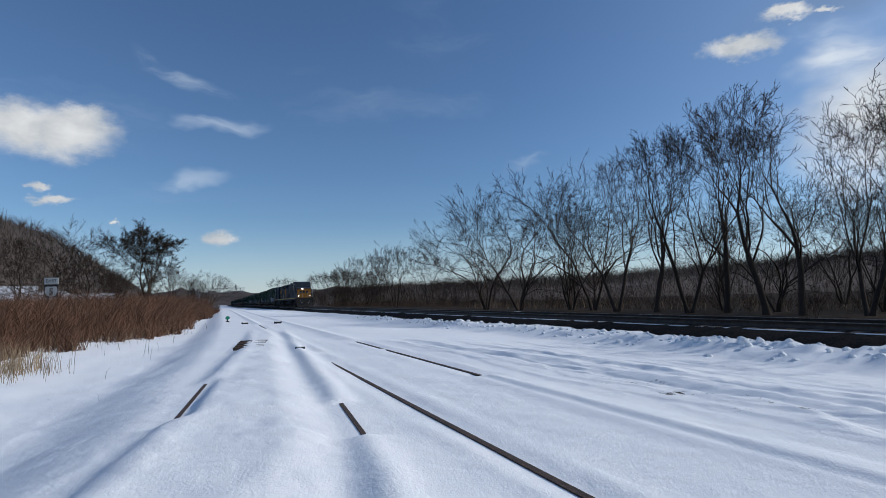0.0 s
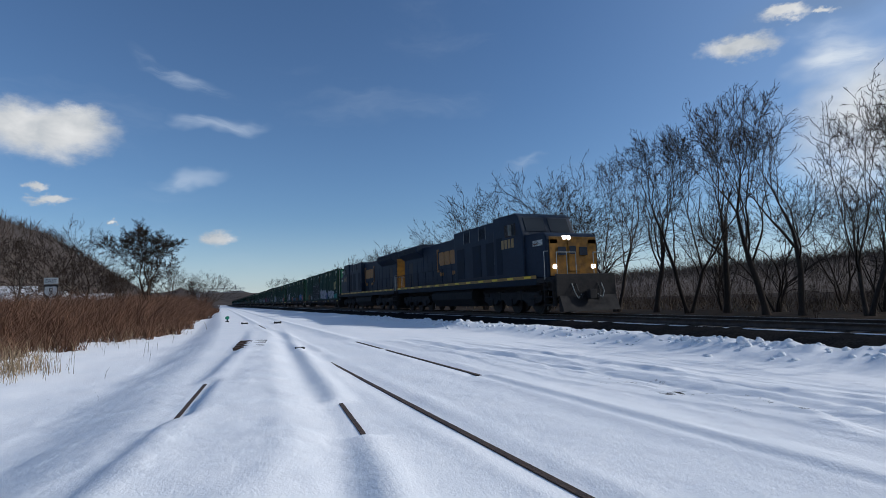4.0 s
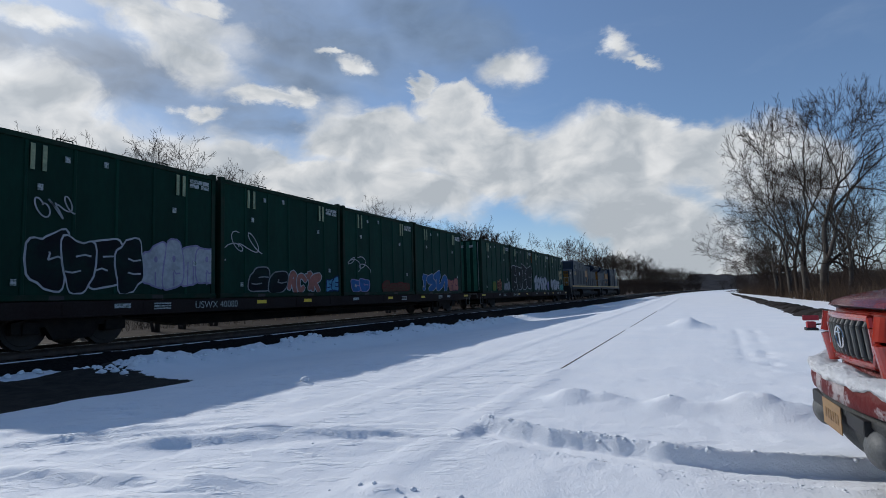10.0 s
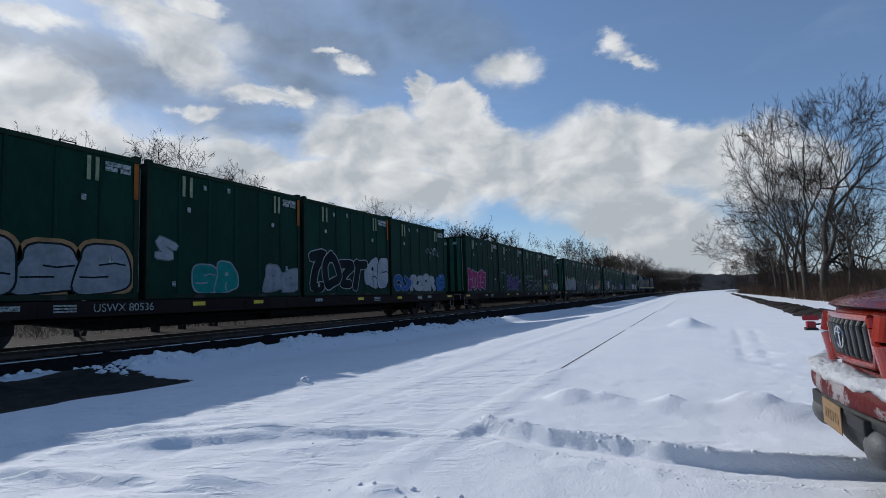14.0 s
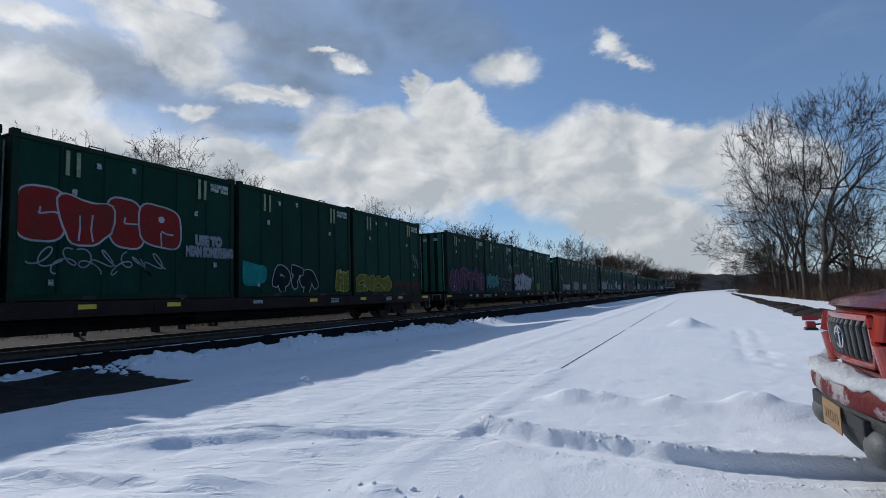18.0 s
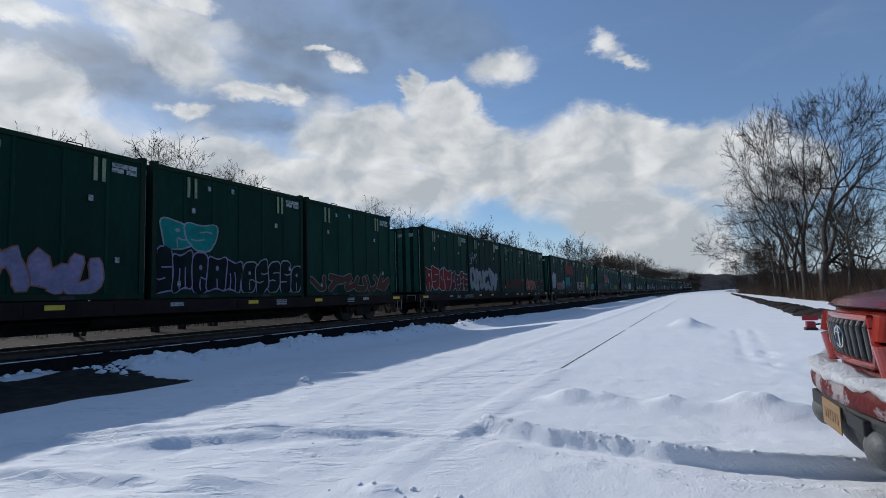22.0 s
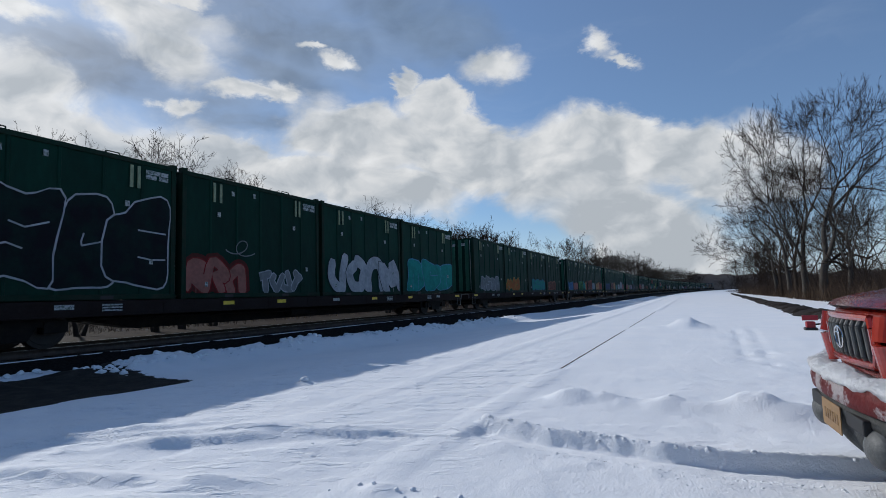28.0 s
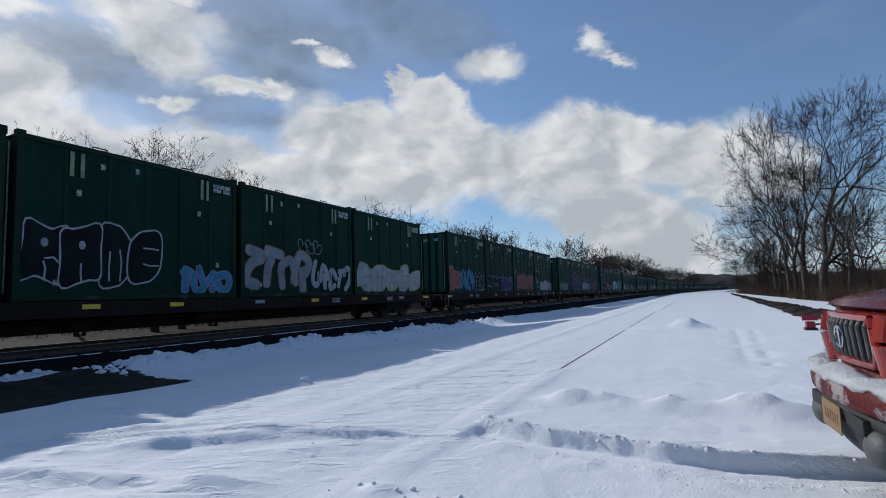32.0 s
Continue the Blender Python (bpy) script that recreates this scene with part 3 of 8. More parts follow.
def build_ground():
    gx, gy = axis_steps(-7.0, 7.0, 0.036, 4200, 1.05), axis_steps(-1.2, 6.4, 0.038, 4200, 1.045)
    gx = np.concatenate([gx[gx < 3.55], np.arange(3.56, 4.25, 0.012), gx[gx > 4.26]])
    X, Y = np.meshgrid(gx, gy, indexing="ij")
    Z = ground_z(X, Y)
    n, m = X.shape
    idx = np.arange(n * m).reshape(n, m)
    quads = np.stack([idx[:-1, :-1], idx[1:, :-1], idx[1:, 1:], idx[:-1, 1:]], -1).reshape(-1, 4)
    me = from_arrays("ground", np.stack([X, Y, Z], -1).reshape(-1, 3), quads, SNOW_GROUND, smooth=True)
    Y = Y + bend(X)
    bare = bare_patch(X, Y)
    bare = np.maximum(bare, 0.95 * smooth(11.45, 11.75, Y) * (1 - smooth(16.2, 16.9, Y)))
    bare = np.maximum(bare, 0.34 * exposed(Y, [(4.1, 4.8)], 0.5) * exposed(X, [(-5.5, -3.3)], 1.0))
    d, f = along(X, Y, RIDGE)
    bare = np.maximum(bare, 0.52 * np.exp(-((d + 0.24) / 0.06) ** 2) * exposed(f, [(0.35, 0.62)], 0.1))
    weedy = 1.2 * smooth(16.2, 16.9, Y) + 0.4 * smooth(21.0, 27.0, Y) + 0.0 * X
    weedy = np.maximum(weedy, 1.1 * smooth(70, 100, np.hypot(X, Y)) * smooth(24, 34, np.abs(Y - 4)))
    ye = np.interp(X, [-90, -29.5, -20.8, -15.8, -8, 0], [-1.2, -2.6, -4.2, -5.2, -8, -30])
    weedy = np.maximum(weedy, 0.75 * smooth(0.3, 2.5, ye - Y) * smooth(-8, -13, X))
    weedy = np.maximum(weedy, 0.55 * smooth(28, 34, X) * exposed(Y, [(-40, -8.5)], 2.0))
    crust = 0.10 + 0.90 * smooth(-1.2, 1.2, X) * smooth(1.0, 2.0, Y) * (1 - smooth(6.4, 8.0, Y)) * (1 - smooth(7, 12, X))
    for name, values in (("bare", bare), ("weedy", weedy), ("crust", crust)):
        at = me.attributes.new(name, "FLOAT", "POINT")
        at.data.foreach_set("value", values.astype(np.float32).ravel())
    return tagged(new("ground", me), "wind-crusted snow sheet over a rail yard with bare wet patches", "ground", kind="structure")


build_ground()


def gz(x, y):
    return float(ground_z(np.array([x]), np.array([y]))[0])


# ---- the main line ----
def build_track():
    xs = np.concatenate([np.arange(-1000, -60, 8.0), np.arange(-60, 70, 0.12), np.arange(70, 900, 8.0)])
    ys = np.array([10.9, 11.1, 11.3, 11.55, 11.8, 12.1, 12.35, 12.6, 12.85, 13.1, 13.3, 13.5, 13.75, 14.15, 14.5, 14.75, 15.0, 15.2, 15.5, 15.8, 16.1, 16.5, 17.0, 17.6, 18.1])
    zs = np.interp(ys, [10.9, 11.2, 12.1, 12.6, 15.7, 16.2, 17.6, 18.1], [-0.55, -0.36, -0.09, -0.045, -0.045, -0.08, -0.3, -0.45])
    X, Y = np.meshgrid(xs, ys, indexing="ij")
    Z = zs[None, :] + 0.025 * vnoise(X * 7, Y * 7, 70) + 0.02 * vnoise(X * 2.2, Y * 2.2, 71)
    n, m = X.shape
    idx = np.arange(n * m).reshape(n, m)
    quads = np.stack([idx[:-1, :-1], idx[1:, :-1], idx[1:, 1:], idx[:-1, 1:]], -1).reshape(-1, 4)
    bed = tagged(new("ballast", from_arrays("ballast", np.stack([X, Y - bend(X), Z], -1).reshape(-1, 3), quads, BALLAST)),
                 "dark crushed-stone ballast under the main line", "ballast", kind="structure")
    # long drifts left on the shoulder and between the rails
    for k, (yc, wd, sd) in enumerate(((14.3, 0.10, 83), (15.9, 0.35, 86), (12.78, 0.03, 80))):
        xs2 = np.arange(-160, 120, 0.22)
        half = np.maximum(0.0, wd * (0.75 + 0.9 * fbm(xs2 * 0.55, xs2 * 0 + k, 3, sd)))
        mid = yc + 0.12 * fbm(xs2 * 0.2, xs2 * 0 + 3 * k, 2, sd + 1)
        base = np.interp(mid, ys, zs)
        v = np.stack([np.stack([xs2, mid - half, base + 0.005], -1), np.stack([xs2, mid, base + 0.02 + 0.28 * half], -1), np.stack([xs2, mid + half, base + 0.005], -1)], 1).reshape(-1, 3)
        i = np.arange(len(xs2) - 1)[:, None] * 3
        q = np.concatenate([i + [0, 3, 4, 1], i + [1, 4, 5, 2]])
        tagged(new("snow_drift", from_arrays("snow_drift", v, q, SNOW, smooth=True)), "thin ragged snow drift lying along the ballast", "snow", kind="stuff")
    # rails
    def rail_profile(y):
        return [(y - 0.07, -0.02), (y + 0.07, -0.02), (y + 0.07, -0.005), (y + 0.012, 0.015), (y + 0.012, 0.11), (y + 0.037, 0.12), (y + 0.037, 0.145),
                (y + 0.03, 0.15), (y - 0.03, 0.15), (y - 0.037, 0.145), (y - 0.037, 0.12), (y - 0.012, 0.11), (y - 0.012, 0.015), (y - 0.07, -0.005)]
    run = np.array([-1000.0, 100.0] + list(np.arange(120, 901, 20.0)))

    def drawn(name, profile, material):
        """A profile drawn along the line."""
        v = np.array([[(x, py - float(bend(x)), pz) for py, pz in profile] for x in run]).reshape(-1, 3)
        m_ = len(profile)
        q = [(a * m_ + k, (a + 1) * m_ + k, (a + 1) * m_ + (k + 1) % m_, a * m_ + (k + 1) % m_) for a in range(len(run) - 1) for k in range(m_)]
        return from_arrays(name, v, np.array(q)[:, ::-1], material)
    for y in (TRACK_Y - 0.7525, TRACK_Y + 0.7525):
        r = tagged(new("rail", drawn("rail", rail_profile(y), RAIL)), "brown steel main-line rail with a polished head", "rail", kind="structure")
        top = new("running_face", drawn("running_face", [(y - 0.026, 0.1495), (y + 0.026, 0.1495), (y + 0.026, 0.1515), (y - 0.026, 0.1515)], RAIL_TOP))
        top.parent = r
        tagged(top, "bright polished running face")
    return bed


bed = build_track()


def build_siding():
    def head(name, line, z, label, slim=1.0):
        bm = bmesh.new()
        rows = []
        for i, (x, y) in enumerate(line):
            a, b = line[max(0, i - 1)], line[min(len(line) - 1, i + 1)]
            d = Vector((b[0] - a[0], b[1] - a[1], 0)).normalized()
            nrm = Vector((-d.y, d.x, 0))
            rows.append([bm.verts.new(Vector((x, y, z)) + nrm * u * slim + Vector((0, 0, v))) for u, v in
                         ((-0.026, 0), (0.026, 0), (0.032, -0.035), (0.012, -0.05), (0.012, -0.15), (0.065, -0.17), (-0.065, -0.17), (-0.012, -0.15), (-0.012, -0.05), (-0.032, -0.035))])
        for one, two in zip(rows, rows[1:]):
            for k in range(10):
                bm.faces.new((one[k], one[(k + 1) % 10], two[(k + 1) % 10], two[k]))
        bm.faces.new(rows[0])
        bm.faces.new(rows[-1][::-1])
        bmesh.ops.recalc_face_normals(bm, faces=bm.faces)
        return tagged(new(name, mesh_of(name, bm, RUSTY)), label, "rail", "buried yard rails", kind="structure")
    for y in SIDING:
        head("siding_rail", [(-70, y), (-30, y), (0, y)], 0.004, "rusty siding rail mostly buried in snow")
        head("siding_rail", [(0, y), (30, y), (80, y)], 0.004, "thin line of a rusty siding rail showing through snow", 0.4)
    head("spur_rail", SPUR_A[:-1], 0.04, "rusty spur rail showing through the snow", 0.75)
    head("spur_rail", SPUR_B[:-1], 0.035, "rusty spur rail showing through the snow", 0.75)


build_siding()


# ---- hills and far woods ----
SKYLINE_AZ = np.array([-180, -177, -171, -166.6, -162.8, -155, -140, -120, -90, -60, -30, -14, -8, -3, 0, 10, 30, 50, 70, 95, 110, 125, 140, 152, 165, 172, 178, 180.0])
SKYLINE_EL = np.array([1.5, 1.8, 4.0, 6.3, 7.4, 8.5, 8.0, 6.0, 4.0, 2.5, 1.3, 1.0, 0.9, 0.8, 0.7, 1.0, 1.7, 2.3, 2.8, 3.3, 3.0, 2.5, 1.8, 1.6, 1.5, 1.3, 1.4, 1.5])


def build_hills():
    az = np.radians(np.arange(0, 360, 0.5))
    deg = np.where(np.degrees(az) > 180, np.degrees(az) - 360, np.degrees(az))
    top = np.interp(deg, SKYLINE_AZ, SKYLINE_EL) * (1 + 0.05 * fbm(deg * 0.35, deg * 0, 3, 91))
    R = np.array([115, 150, 200, 270, 350, 500, 600, 760.0])
    frac = np.array([-0.02, 0.10, 0.30, 0.55, 0.78, 1.0, 1.05, 0.7])

    def rise(rr, tt, ff, el):
        corridor = smooth(30, 95, np.abs(rr * np.sin(tt) - 4 + bend(rr * np.cos(tt))))
        return np.maximum(0, np.tan(np.radians(el)) * 500 - 4) * ff * corridor

    rr, tt = np.meshgrid(R, az, indexing="ij")
    hz = rise(rr, tt, frac[:, None], top[None, :]) - 0.9 * (frac[:, None] < 0) - 0.5
    hz += 1.6 * fbm(rr * np.cos(tt) * 0.02, rr * np.sin(tt) * 0.02, 3, 93) * smooth(30, 110, np.abs(rr * np.sin(tt) - 4 + bend(rr * np.cos(tt)))) * (frac[:, None] > 0.2)

    def ring_mesh(name, rr, tt, hz, label):
        n, m = rr.shape
        idx = np.arange(n * m).reshape(n, m)
        nxt = np.roll(idx, -1, axis=1)
        quads = np.stack([idx[:-1], nxt[:-1], nxt[1:], idx[1:]], -1).reshape(-1, 4)
        verts = np.stack([rr * np.cos(tt), rr * np.sin(tt), hz], -1).reshape(-1, 3)
        return tagged(new(name, from_arrays(name, verts, quads, HILL, smooth=True)), label, "hill", kind="structure")

    hill = ring_mesh("hills", rr, tt, hz, "low brown wooded hills round the valley")
    R2 = np.array([1250, 1400, 1600, 2000.0])
    r2, t2 = np.meshgrid(R2, az, indexing="ij")
    h2 = np.tan(np.radians(np.where(np.abs(deg) < 25, 1.25, np.clip(top, 0.5, 1.5)) * (1 + 0.3 * fbm(deg * 0.8, deg * 0, 3, 95))))[None, :] * 1600 * np.array([0.0, 0.55, 1.0, 0.9])[:, None] - 1.5
    ring_mesh("far_ridge", r2, t2, h2, "distant wooded ridge closing the valley")
    # bare trees over the slopes, as low crowns of sticks
    rng = np.random.default_rng(5)
    k = 52000
    a = rng.uniform(0, 2 * np.pi, k)
    r = 120 + 420 * rng.random(k) ** 0.8
    d = np.where(np.degrees(a) > 180, np.degrees(a) - 360, np.degrees(a))
    off = np.abs(r * np.sin(a) - 4 + bend(r * np.cos(a)))
    keep = (off > 34) & ~((d > -150) & (d < -20) & (rng.random(k) < 0.9))
    a, r, d = a[keep], r[keep], d[keep]
    base = rise(r, a, np.interp(r, R, frac), np.interp(d, SKYLINE_AZ, SKYLINE_EL)) - 1.2
    sticks(hill_name="far_woods", x=r * np.cos(a), y=r * np.sin(a), z=base, h=rng.uniform(3, 9, len(a)) * np.interp(r, [120, 300], [0.75, 1.0]), w=rng.uniform(0.08, 0.22, len(a)) * np.interp(r, [120, 400], [0.5, 1.2]),
           lean=0.3, material=WOODS, label="bare grey-brown woods covering the hillsides", category="woods", rng=rng, fork=4, droop=0.15)
    return hill


def sticks(hill_name, x, y, z, h, w, lean, material, label, category, rng, fork=1, droop=0.0):
    """Many thin upright blades, each a tapered strip of two quads that turns at random; fork: blades from one foot."""
    V, F = [], []
    count = 0
    for k in range(fork):
        n = len(x)
        turn = rng.uniform(0, np.pi, n)
        lx, ly = rng.normal(0, lean, n) * h, rng.normal(0, lean, n) * h
        hh = h * rng.uniform(0.7, 1.05, n)
        dx, dy = np.cos(turn) * w / 2, np.sin(turn) * w / 2
        foot, mid, tip = np.stack([x, y, z - 0.05], -1), np.stack([x + lx * 0.45, y + ly * 0.45, z + hh * 0.6], -1), np.stack([x + lx * (1 + droop), y + ly * (1 + droop), z + hh * (1 - droop * 0.15)], -1)
        side = np.stack([dx, dy, 0 * dx], -1)
        v = np.stack([foot - side, foot + side, mid + side * 0.8, mid - side * 0.8, tip + side * 0.15, tip - side * 0.15], 1)
        V.append(v.reshape(-1, 3))
        i = count + np.arange(n)[:, None] * 6
        F.append(np.concatenate([i + [0, 1, 2, 3], i + [3, 2, 4, 5]]))
        count += n * 6
    me = from_arrays(hill_name, np.concatenate(V), np.concatenate(F), material)
    return tagged(new(hill_name, me), label, category, kind="stuff")


build_hills()


# ---- trees ----
def grow(seed, height, stems=1, spread=0.45, levels=5, first=0.3, lean=0.08, thick=1.0, twiggy=1.0, fine=0.0095, rise=0.07, bend=0.1):
    """Branches of a bare tree that forks again and again, as (points, radii, level)."""
    rng = random.Random(seed)
    out = []

    def turned(d, angle, around):
        axis = d.orthogonal().normalized()
        axis.rotate(Matrix.Rotation(around, 3, d))
        r = d.copy()
        r.rotate(Matrix.Rotation(angle, 3, axis))
        return r

    def run(p, d, length, r0, r1, level, n, wob, up):
        pts, rs, ds = [p.copy()], [r0], [d.copy()]
        for i in range(n):
            d = (d + Vector((rng.gauss(0, wob), rng.gauss(0, wob), rng.gauss(0, wob * 0.6) + up))).normalized()
            p = p + d * (length / n)
            pts.append(p.copy())
            rs.append(max(fine * 0.75, r0 + (r1 - r0) * (i + 1) / n))
            ds.append(d.copy())
        out.append((pts, rs, level))
        return pts, rs, ds

    def twig(p, d, length, rad, level):
        """A side shoot with shoots of its own."""
        pts, rs, ds = run(p, d, length, max(fine, rad), fine * 0.8, level, 3, 0.16, 0.03)
        if length < 0.04 * height:
            return
        for k in range(max(2, round(rng.uniform(1.6, 3.4) * twiggy))):
            i = rng.randint(1, 3)
            twig(pts[i], turned(ds[i], rng.uniform(0.35, 0.85), rng.uniform(0, 6.28)), length * rng.uniform(0.36, 0.6), rad * 0.55, level + 1)

    def limb(p, d, length, rad, level):
        n = 6 if level == 0 else 4
        end = rad * (0.82 if level == 0 else 0.76)
        pts, rs, ds = run(p, d, length, rad, end, level, n, bend * (0.45 if level == 0 else 1.0), rise * (0.3 if level == 0 else 1))
        if level > 0:
            for k in range(max(1, round(rng.uniform(1.4, 3.2) * twiggy))):
                i = rng.randint(1, n - 1)
                twig(pts[i], turned(ds[i], rng.uniform(0.5, 1.0), rng.uniform(0, 6.28)), height * rng.uniform(0.05, 0.105), max(fine, rs[i] * 0.3), max(3, level + 1))
        elif rng.random() < 0.8:
            i = n - 1
            limb(pts[i], turned(ds[i], rng.uniform(0.6, 0.95), rng.uniform(0, 6.28)), length * rng.uniform(0.4, 0.6), rad * 0.42, min(levels, 3))
        if level >= levels:
            for k in range(2):
                twig(pts[-1], turned(ds[-1], rng.uniform(0.1, 0.5), rng.uniform(0, 6.28)), height * rng.uniform(0.045, 0.09), max(fine, end * 0.7), level + 1)
            return
        around = rng.uniform(0, 6.28)
        many = 3 if level == 0 and rng.random() < 0.5 or rng.random() < 0.12 else 2
        big = rng.uniform(0.5, 0.68)
        for k in range(many):
            lead = k == 0
            ang = spread * (rng.uniform(0.25, 0.6) if lead else rng.uniform(0.75, 1.25))
            share = big if lead else (1 - big) / (many - 1) * 1.1
            step = height * (0.26 if level == 0 else 0.20 * 0.85 ** (level - 1)) * rng.uniform(0.75, 1.2) * (1.0 if lead else 0.9)
            limb(pts[-1], turned(ds[-1], ang, around + k * 6.28 / many), step, end * math.sqrt(share), level + 1)

    for s in range(stems):
        a = 2 * math.pi * (s + rng.random() * 0.5) / stems
        tip = 0.16 + 0.3 * spread if stems > 1 else lean
        d = Vector((math.cos(a) * tip, math.sin(a) * tip, 1)).normalized()
        scale = 1.0 if s == 0 else rng.uniform(0.7, 0.95)
        off = 0.012 * height * (stems > 1)
        limb(Vector((math.cos(a) * off, math.sin(a) * off, -0.15)), d, height * first * scale, height * 0.0138 * thick * scale * (0.75 if stems > 1 else 1), 0)
    return out


def tubes(branches, flare=False):
    V, F = [], []
    for pts, rs, level in branches:
        sides = 8 if level == 0 else 6 if level == 1 else 4 if level == 2 else 3
        ring = []
        for i, p in enumerate(pts):
            d = (pts[min(i + 1, len(pts) - 1)] - pts[max(i - 1, 0)]).normalized()
            u = d.orthogonal().normalized()
            w = d.cross(u)
            r = rs[i] * (1.5 if flare and level == 0 and i == 0 else 1.0)
            ring.append(len(V))
            for k in range(sides):
                a = 2 * math.pi * k / sides
                V.append(p + (u * math.cos(a) + w * math.sin(a)) * r)
        for a, b in zip(ring, ring[1:]):
            for k in range(sides):
                F.append((a + k, a + (k + 1) % sides, b + (k + 1) % sides, b + k))
    return [tuple(v) for v in V], F


def tree_kind(name, seed, height, label, category="tree", bark=BARK, **how):
    br = grow(seed, height, **how)
    tall = max(p.z for pts, _, _ in br for p in pts)
    k = height / tall
    for pts, _, _ in br:
        for p in pts:
            p *= k
    root = thing(name, label, category, "bare trees along the line")
    for pname, keep, m in (("trunk", [b for b in br if b[2] <= 2], bark), ("crown", [b for b in br if b[2] > 2], TWIG)):
        v, f = tubes(keep, True)
        ob = new(pname, from_arrays(pname, v, f, m, smooth=True))
        ob.parent = root
    return root


def place(kind, x, y, h, base, turn, wide=1.0):
    k = h / base
    ob = copy_thing(kind, Matrix.LocRotScale((x, y, gz(x, y) - 0.02), Euler((0, 0, turn)), (k * wide, k * wide, k)))
    return ob


def build_trees():
    rng = random.Random(11)
    kinds = [
        (tree_kind("tree", 1, 12, "tall bare tree with an upright forked crown beside the rails", spread=0.42, first=0.36), 12),
        (tree_kind("tree", 2, 12, "tall bare tree of two stems with dark twigs", spread=0.40, first=0.30, stems=2, levels=4), 12),
        (tree_kind("tree", 3, 10, "wide bare tree with several arching stems", spread=0.55, first=0.2, stems=4, levels=4, bend=0.16, rise=0.04), 10),
        (tree_kind("tree", 14, 13, "slender bare tree with a high forked crown", spread=0.38, first=0.44, lean=0.12), 13),
        (tree_kind("tree", 5, 10, "bushy bare tree with many stems", spread=0.45, first=0.16, stems=6, levels=3, twiggy=1.1), 10),
        (tree_kind("tree", 16, 14, "broad bare tree with heavy curved limbs beside the yard", bark=PALE_BARK, spread=0.62, first=0.2, thick=1.7, levels=5, twiggy=1.5, bend=0.17, rise=0.05, fine=0.009), 14),
        (tree_kind("tree", 27, 15, "tall leaning bare tree with a stout grey-brown trunk", bark=PALE_BARK, spread=0.58, first=0.26, lean=0.25, thick=1.9, levels=5, twiggy=1.4, bend=0.17, rise=0.05, fine=0.009), 15),
        (tree_kind("shrub", 8, 4, "leafless brown shrub among dry weeds", "shrub", spread=0.5, first=0.2, stems=7, levels=2, thick=0.6), 4),
        (tree_kind("tree", 9, 10, "bare grey-brown tree in the distance along the line", spread=0.5, first=0.22, stems=3, levels=4, twiggy=0.8, fine=0.013), 10),
        (tree_kind("tree", 6, 14, "large round-crowned bare tree above the reeds", spread=0.5, first=0.18, thick=1.8, levels=5, twiggy=2.3, fine=0.014, lean=0.0, rise=0.03), 14),
        (tree_kind("tree", 10, 10, "bushy bare tree in the distance along the line", spread=0.6, first=0.12, stems=6, levels=3, twiggy=0.9, fine=0.013), 10),
        (tree_kind("tree", 31, 10, "bare tree with a fine twiggy crown beyond the rails", spread=0.34, first=0.4, stems=3, levels=3, twiggy=1.7, bend=0.14, fine=0.006), 10),
        (tree_kind("tree", 33, 10, "bare tree with a thin spreading crown beyond the rails", spread=0.42, first=0.45, stems=2, levels=4, twiggy=1.4, bend=0.14, fine=0.006), 10),
    ]
    used = set()

    def put(k, x, y, h, turn=None):
        kind, base = kinds[k]
        if 13.8 < math.degrees(math.atan2(y, x)) < 18.6:
            h *= 0.5          # low growth there, open sky above the train
        y = y - float(bend(x))
        wide = {9: 1.1, 5: 0.82, 6: 0.8}.get(k, 1.0)
        t = rng.uniform(0, 6.28) if turn is None else turn
        if k not in used:
            used.add(k)
            s = h / base
            kind.matrix_basis = Matrix.LocRotScale((x, y, gz(x, y) - 0.02), Euler((0, 0, t)), (s * wide, s * wide, s))
            return kind
        return place(kind, x, y, h, base, t, wide)

    # beyond the main line
    for k, x, y, h, t in ((2, -47, 24, 11.6, 0.4), (2, -40.6, 24, 10.6, 2.0), (4, -36, 26, 9.8, 1.0), (2, -32.5, 25.5, 9.6, 4.1), (1, -28.2, 24, 11.4, 0.2), (0, -25.2, 24.4, 11.6, 1.9), (1, -22.4, 24, 11.4, 3.3), (3, -20.8, 25, 11.2, 0.5),
                          (0, -17.8, 24, 11.8, 4.4), (3, -16.1, 24, 11.2, 2.2), (2, -19.4, 27, 7.0, 1.2), (1, -13.6, 24.2, 10.4, 5.2), (3, -11.2, 24.8, 10.2, 3.0), (4, -9.2, 24.5, 9.8, 0.9), (2, -6.2, 24.2, 8.9, 2.6),
                          (2, -2.9, 24, 8.0, 1.0), (11, 9.4, 26, 10.0, 0.3), (12, 15.6, 26, 9.6, 2.1), (11, 18.8, 25, 10.5, 4.0), (12, 20.8, 25.6, 10.5, 0.8), (11, 23.2, 26, 10.2, 5.0), (11, 41.8, 25, 10.8, 1.5), (12, 44.5, 26, 10.4, 0.2), (12, 53, 25.4, 10.3, 3.7),
                          (4, -15.0, 28, 6.4, 0.0), (4, -23.5, 28, 6.8, 1.6)):
        put(k, x, y, h, t)
    for i in range(34):
        x = rng.uniform(-150, -58) if i % 2 else rng.uniform(52, 190)
        put(rng.choice((8, 10)), x, rng.uniform(23, 40), rng.uniform(7, 9.5) if x < 0 else rng.uniform(9, 12.5))
    for i in range(8):
        put(rng.choice((8, 10)), rng.uniform(-60, 60), rng.uniform(36, 60), rng.uniform(7, 9.5))
